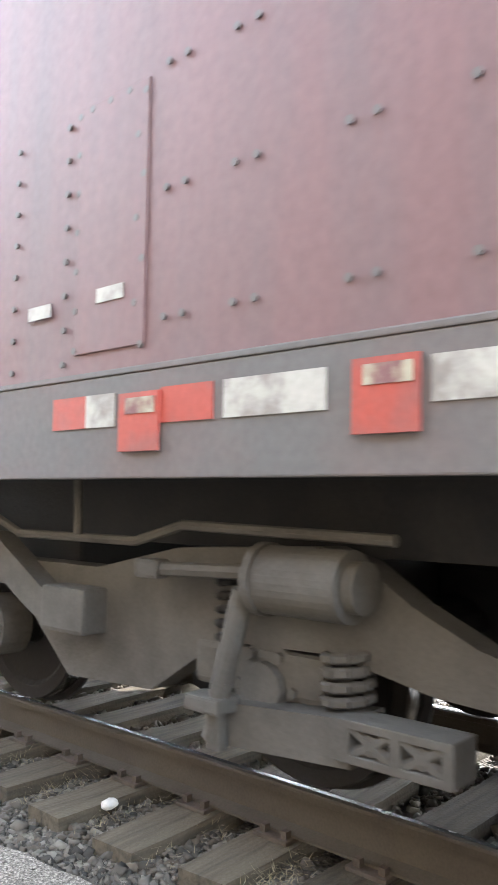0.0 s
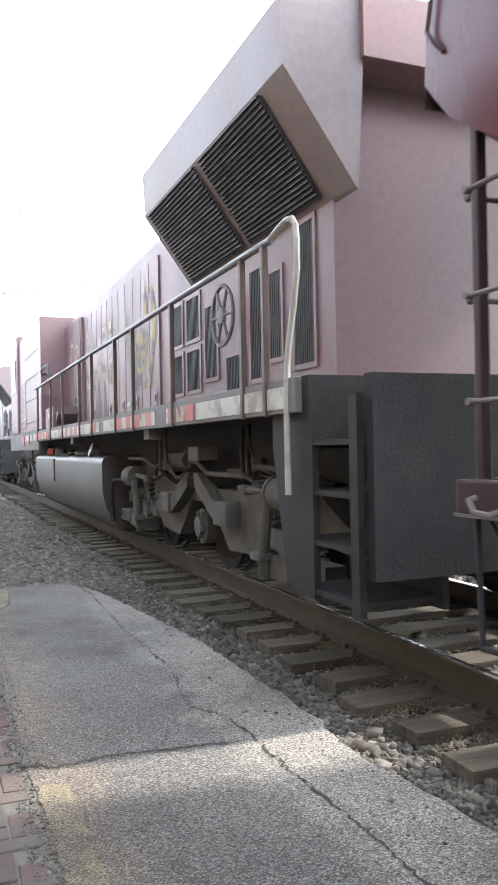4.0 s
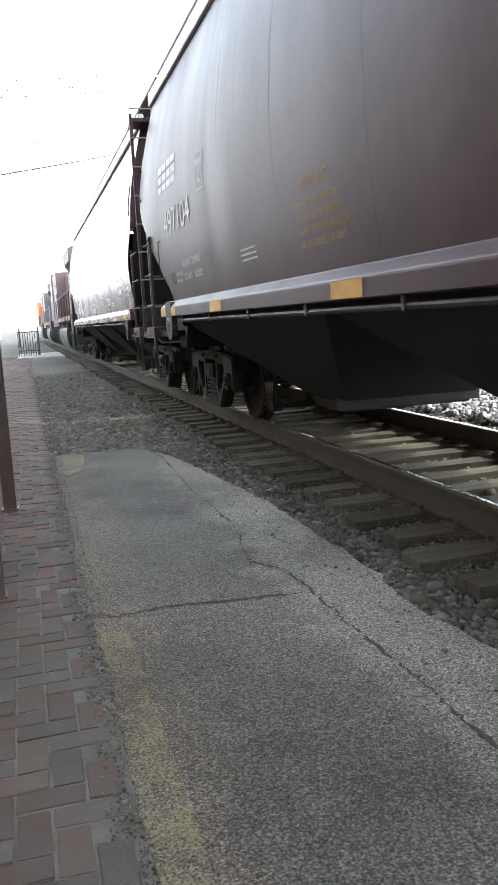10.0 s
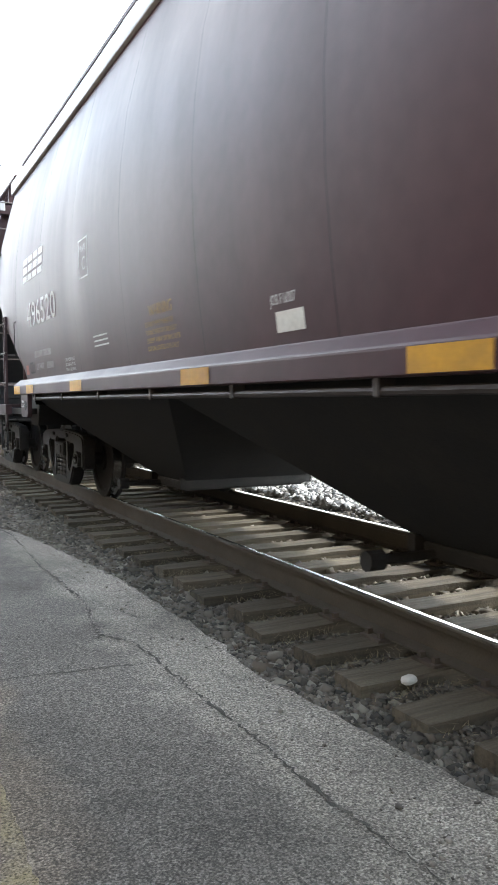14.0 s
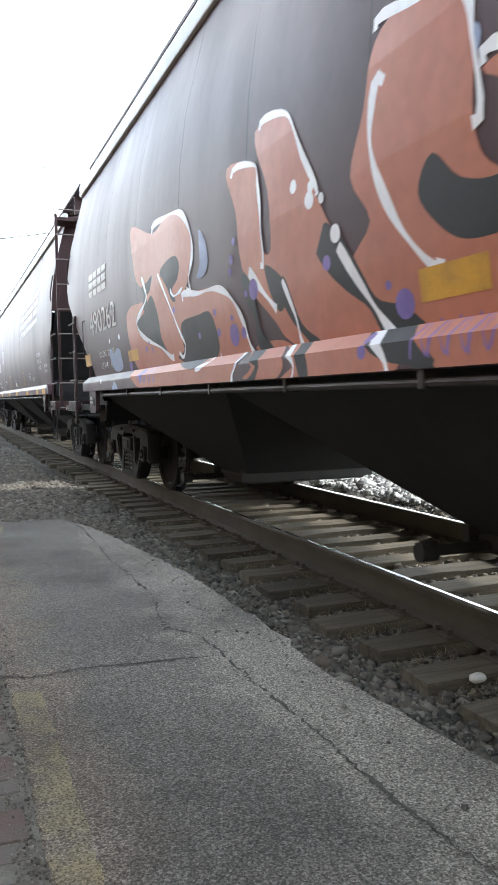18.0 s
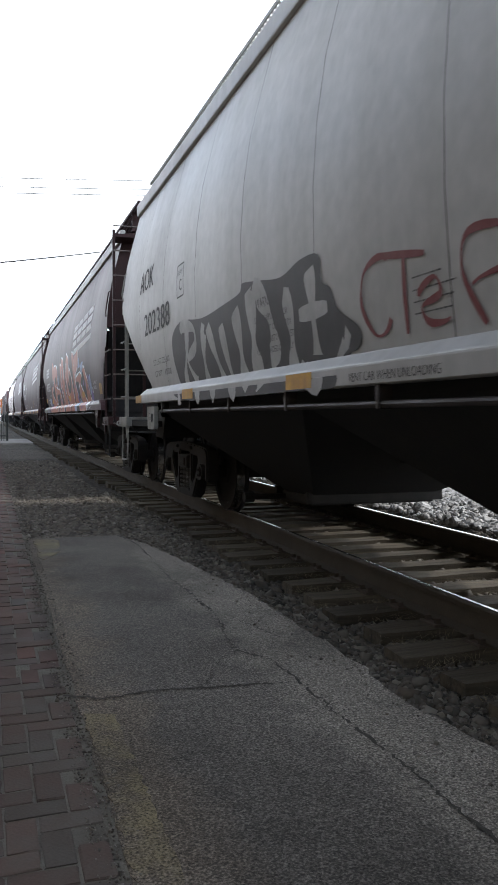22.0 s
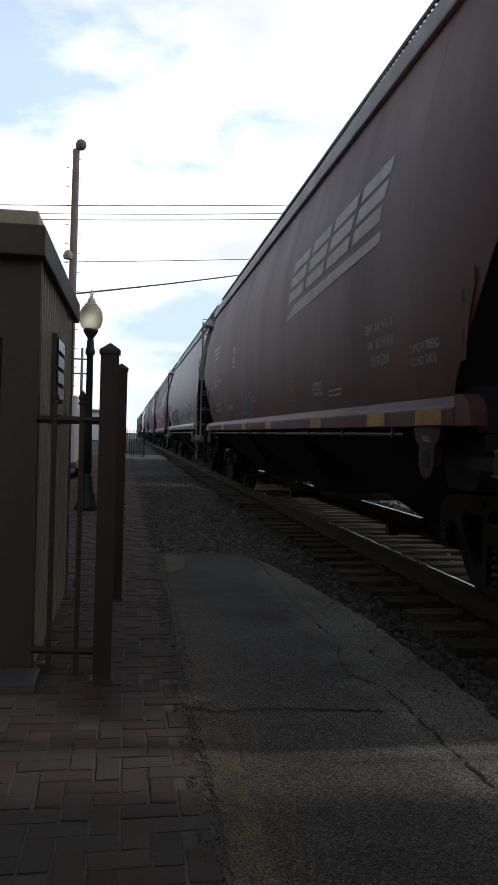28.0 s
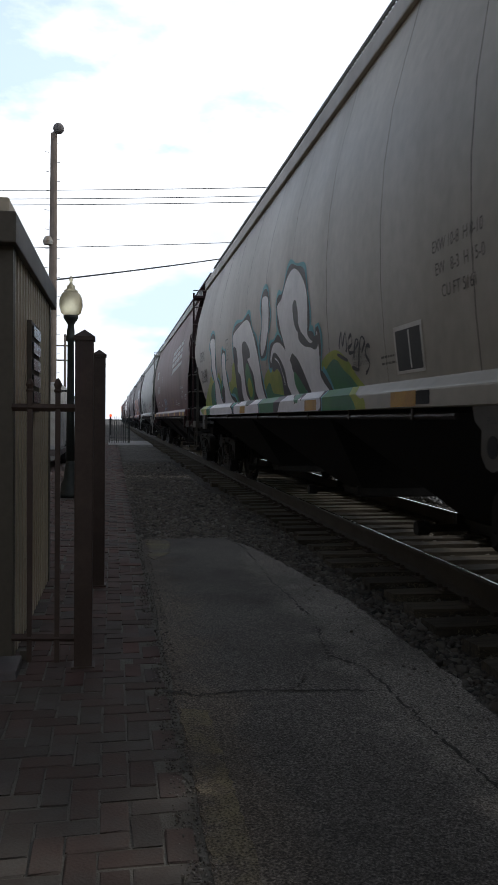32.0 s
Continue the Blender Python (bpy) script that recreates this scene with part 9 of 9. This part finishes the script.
for i in range(-220, 120):
    for j in range(-30, 220):
        ox, oy = -3.0 + W * (i + 2 * j), 2.5 + W * (-i + 2 * j)
        for cx, cy, a, b in ((ox + W, oy + W / 2, 0.0955, 0.0455), (ox + 2.5 * W, oy + W, 0.0455, 0.0955)):
            near = cy < 3.9 and cx > -3.62
            if near or not (-4.6 < cx < -2.33 - a and 1.5 < cy < 42) or (cx < -3.15 and cy < 6.4) or cx < -3.6 - 0.03 * cy:
                continue
            x, y, z = cx + rnd.uniform(-0.005, 0.005), cy + rnd.uniform(-0.005, 0.005), GZ + rnd.uniform(-0.003, 0.004)
            n, tilt = len(verts), rnd.uniform(-0.004, 0.004)
            verts += [(x - a, y - b, z - tilt), (x + a, y - b, z + tilt), (x + a, y + b, z + tilt), (x - a, y + b, z - tilt), (x - a - 0.002, y - b - 0.002, z - 0.03), (x + a + 0.002, y - b - 0.002, z - 0.03), (x + a + 0.002, y + b + 0.002, z - 0.03), (x - a - 0.002, y + b + 0.002, z - 0.03)]
            faces += [(n, n + 1, n + 2, n + 3), (n, n + 4, n + 5, n + 1), (n + 1, n + 5, n + 6, n + 2), (n + 2, n + 6, n + 7, n + 3), (n + 3, n + 7, n + 4, n)]
me = bpy.data.meshes.new("brick_field")
me.from_pydata(verts, [], faces)
me.materials.append(M_BRICKFIELD)
field = part("brick_field", me, None, brick_walk)
field["kind"] = "stuff"

# ballast: many loose broken stones
ROCK_V = np.array([(x, y, z) for x in (-0.8, 0.8) for y in (-0.8, 0.8) for z in (-0.8, 0.8)])
ROCK_F = np.array([(0, 1, 3), (0, 3, 2), (4, 6, 7), (4, 7, 5), (0, 4, 5), (0, 5, 1), (2, 3, 7), (2, 7, 6), (0, 2, 6), (0, 6, 4), (1, 5, 7), (1, 7, 3)])
gen = np.random.default_rng(5)


def stones(name, xs, ys, size, count, base, label, material=None, dip=0.0):
    """Loose stones scattered over a strip; they lie thinner over the ties."""
    x, y = gen.uniform(*xs, count), ys[0] + (ys[1] - ys[0]) * gen.uniform(0, 1, count) ** 1.35
    tie = np.abs(((y - 1.57 + 0.2295) % 0.459) - 0.2295) < 0.125
    keep = ~(tie & (x > -0.58) & (x < 2.15) & (gen.uniform(0, 1, count) < 0.985))
    keep &= (np.abs(x) > 0.1) & (np.abs(x - 1.58) > 0.1)
    x, y = x[keep], y[keep]
    n = len(x)
    s = size * np.exp(gen.normal(0, 0.35, n))
    jig = (ROCK_V[None] + gen.uniform(-0.42, 0.42, (n, 8, 3))) * gen.uniform(0.55, 1.35, (n, 1, 3))
    q = gen.normal(0, 1, (n, 4))
    q /= np.linalg.norm(q, axis=1)[:, None]
    w, r = q[:, :1, None], q[:, None, 1:]
    r = np.broadcast_to(r, jig.shape)
    jig = jig + 2 * np.cross(r, np.cross(r, jig) + w * jig)
    px, py = jig[:, :, 0] * s[:, None] + x[:, None], jig[:, :, 1] * s[:, None] + y[:, None]
    pz = 0.8 * jig[:, :, 2] * s[:, None] + (base - dip * np.clip((x + 0.95) / 0.35, 0, 1) + gen.uniform(-0.4, 0.5, n) * s)[:, None]
    v = np.stack([px, py, pz], -1).reshape(-1, 3)
    f = (ROCK_F[None] + (np.arange(n) * 8)[:, None, None]).reshape(-1, 3)
    me = bpy.data.meshes.new(name)
    me.vertices.add(len(v))
    me.vertices.foreach_set("co", v.ravel())
    me.loops.add(f.size)
    me.loops.foreach_set("vertex_index", f.ravel())
    me.polygons.add(len(f))
    me.polygons.foreach_set("loop_start", np.arange(0, f.size, 3))
    me.update()
    me.validate()
    me.materials.append(material or M_STONE)
    return tagged(new(name, me), label, "ballast", kind="stuff")


stones("ballast_stones", (-1.45, 0.0), (0.2, 14), 0.0122, 72000, GZ - 0.052, "loose grey ballast stones along the track", dip=0.042)
stones("ballast_stones", (0.0, 2.6), (0.0, 16), 0.016, 36000, GZ - 0.06, "loose grey ballast stones between the rails", dip=0.03)
stones("gravel_stones", (-2.42, -0.9), (8.4, 24), 0.0135, 46000, GZ - 0.055, "loose grey gravel beside the track", M_GRAVEL)
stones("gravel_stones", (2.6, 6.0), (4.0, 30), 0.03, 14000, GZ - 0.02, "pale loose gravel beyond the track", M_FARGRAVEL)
stones("loose_chips", (-1.25, -0.85), (1.0, 8.5), 0.0045, 420, GZ + 0.002, "small loose chips at the asphalt's edge", M_GRAVEL)
stones("loose_chips", (-2.46, -2.31), (1.0, 8.5), 0.0032, 5200, GZ - 0.001, "small loose grit between the bricks and the asphalt", M_GRAVEL)
bm = bmesh.new()
bmesh.ops.create_icosphere(bm, subdivisions=2, radius=0.035, matrix=Matrix.Translation((-0.36, 2.76, TIE_TOP + 0.02)) @ Matrix.Diagonal((1.3, 0.9, 0.7, 1)))
for v in bm.verts:
    v.co += 0.006 * noise.noise_vector(v.co * 40)
solid("white_stone", bm, M_STRIPEW, "single white stone on a wooden tie", "stone")


# ---- what moves ----

# dry straw blown against the near rail and the ties
M_STRAW = mat("dry_straw", (0.27, 0.225, 0.14), 0.85, dirt=0.6, dirt_color=(0.14, 0.115, 0.075), scale=20.0, grain=60.0, bump=0.0)
rnd, verts, faces = random.Random(77), [], []
for clump in range(150):
    cx, cy = rnd.uniform(-0.55, -0.08), 1.57 + 0.459 * (rnd.randint(-1, 15) + 0.5) + rnd.gauss(0, 0.05)
    for blade in range(rnd.randint(6, 22)):
        x, y = cx + rnd.gauss(0, 0.05), cy + rnd.gauss(0, 0.035)
        z, turn, length = TIE_TOP - rnd.uniform(0.0, 0.03), rnd.uniform(0, 6.28), rnd.uniform(0.02, 0.06)
        dx, dy, n = math.cos(turn), math.sin(turn), len(verts)
        verts += [(x - dy * 0.0018, y + dx * 0.0018, z), (x + dy * 0.0018, y - dx * 0.0018, z), (x + dx * length, y + dy * length, z + rnd.uniform(0.0, 0.03))]
        faces.append((n, n + 1, n + 2))
straw = bpy.data.meshes.new("dry_straw")
straw.from_pydata(verts, [], faces)
straw.materials.append(M_STRAW)
tagged(new("dry_straw", straw), "loose dry straw among the ballast by the rail", "straw", kind="stuff")


def motions():
    times = [0.5 * i for i in range(65)]
    for ob, off in CARS + LOCOS:
        walk(ob, [(t, pose(TRACK_X, off + travel(t), 0)) for t in times])
    start, total = travel(0), travel(32) - travel(0)
    fine = [32 * i / 250 for i in range(251)]
    for ax, y, z in WHEELSETS:
        walk(ax, [(t, pose(0, y, z, -math.degrees((travel(t) - start) / z), 0, 0)) for t in fine])


motions()
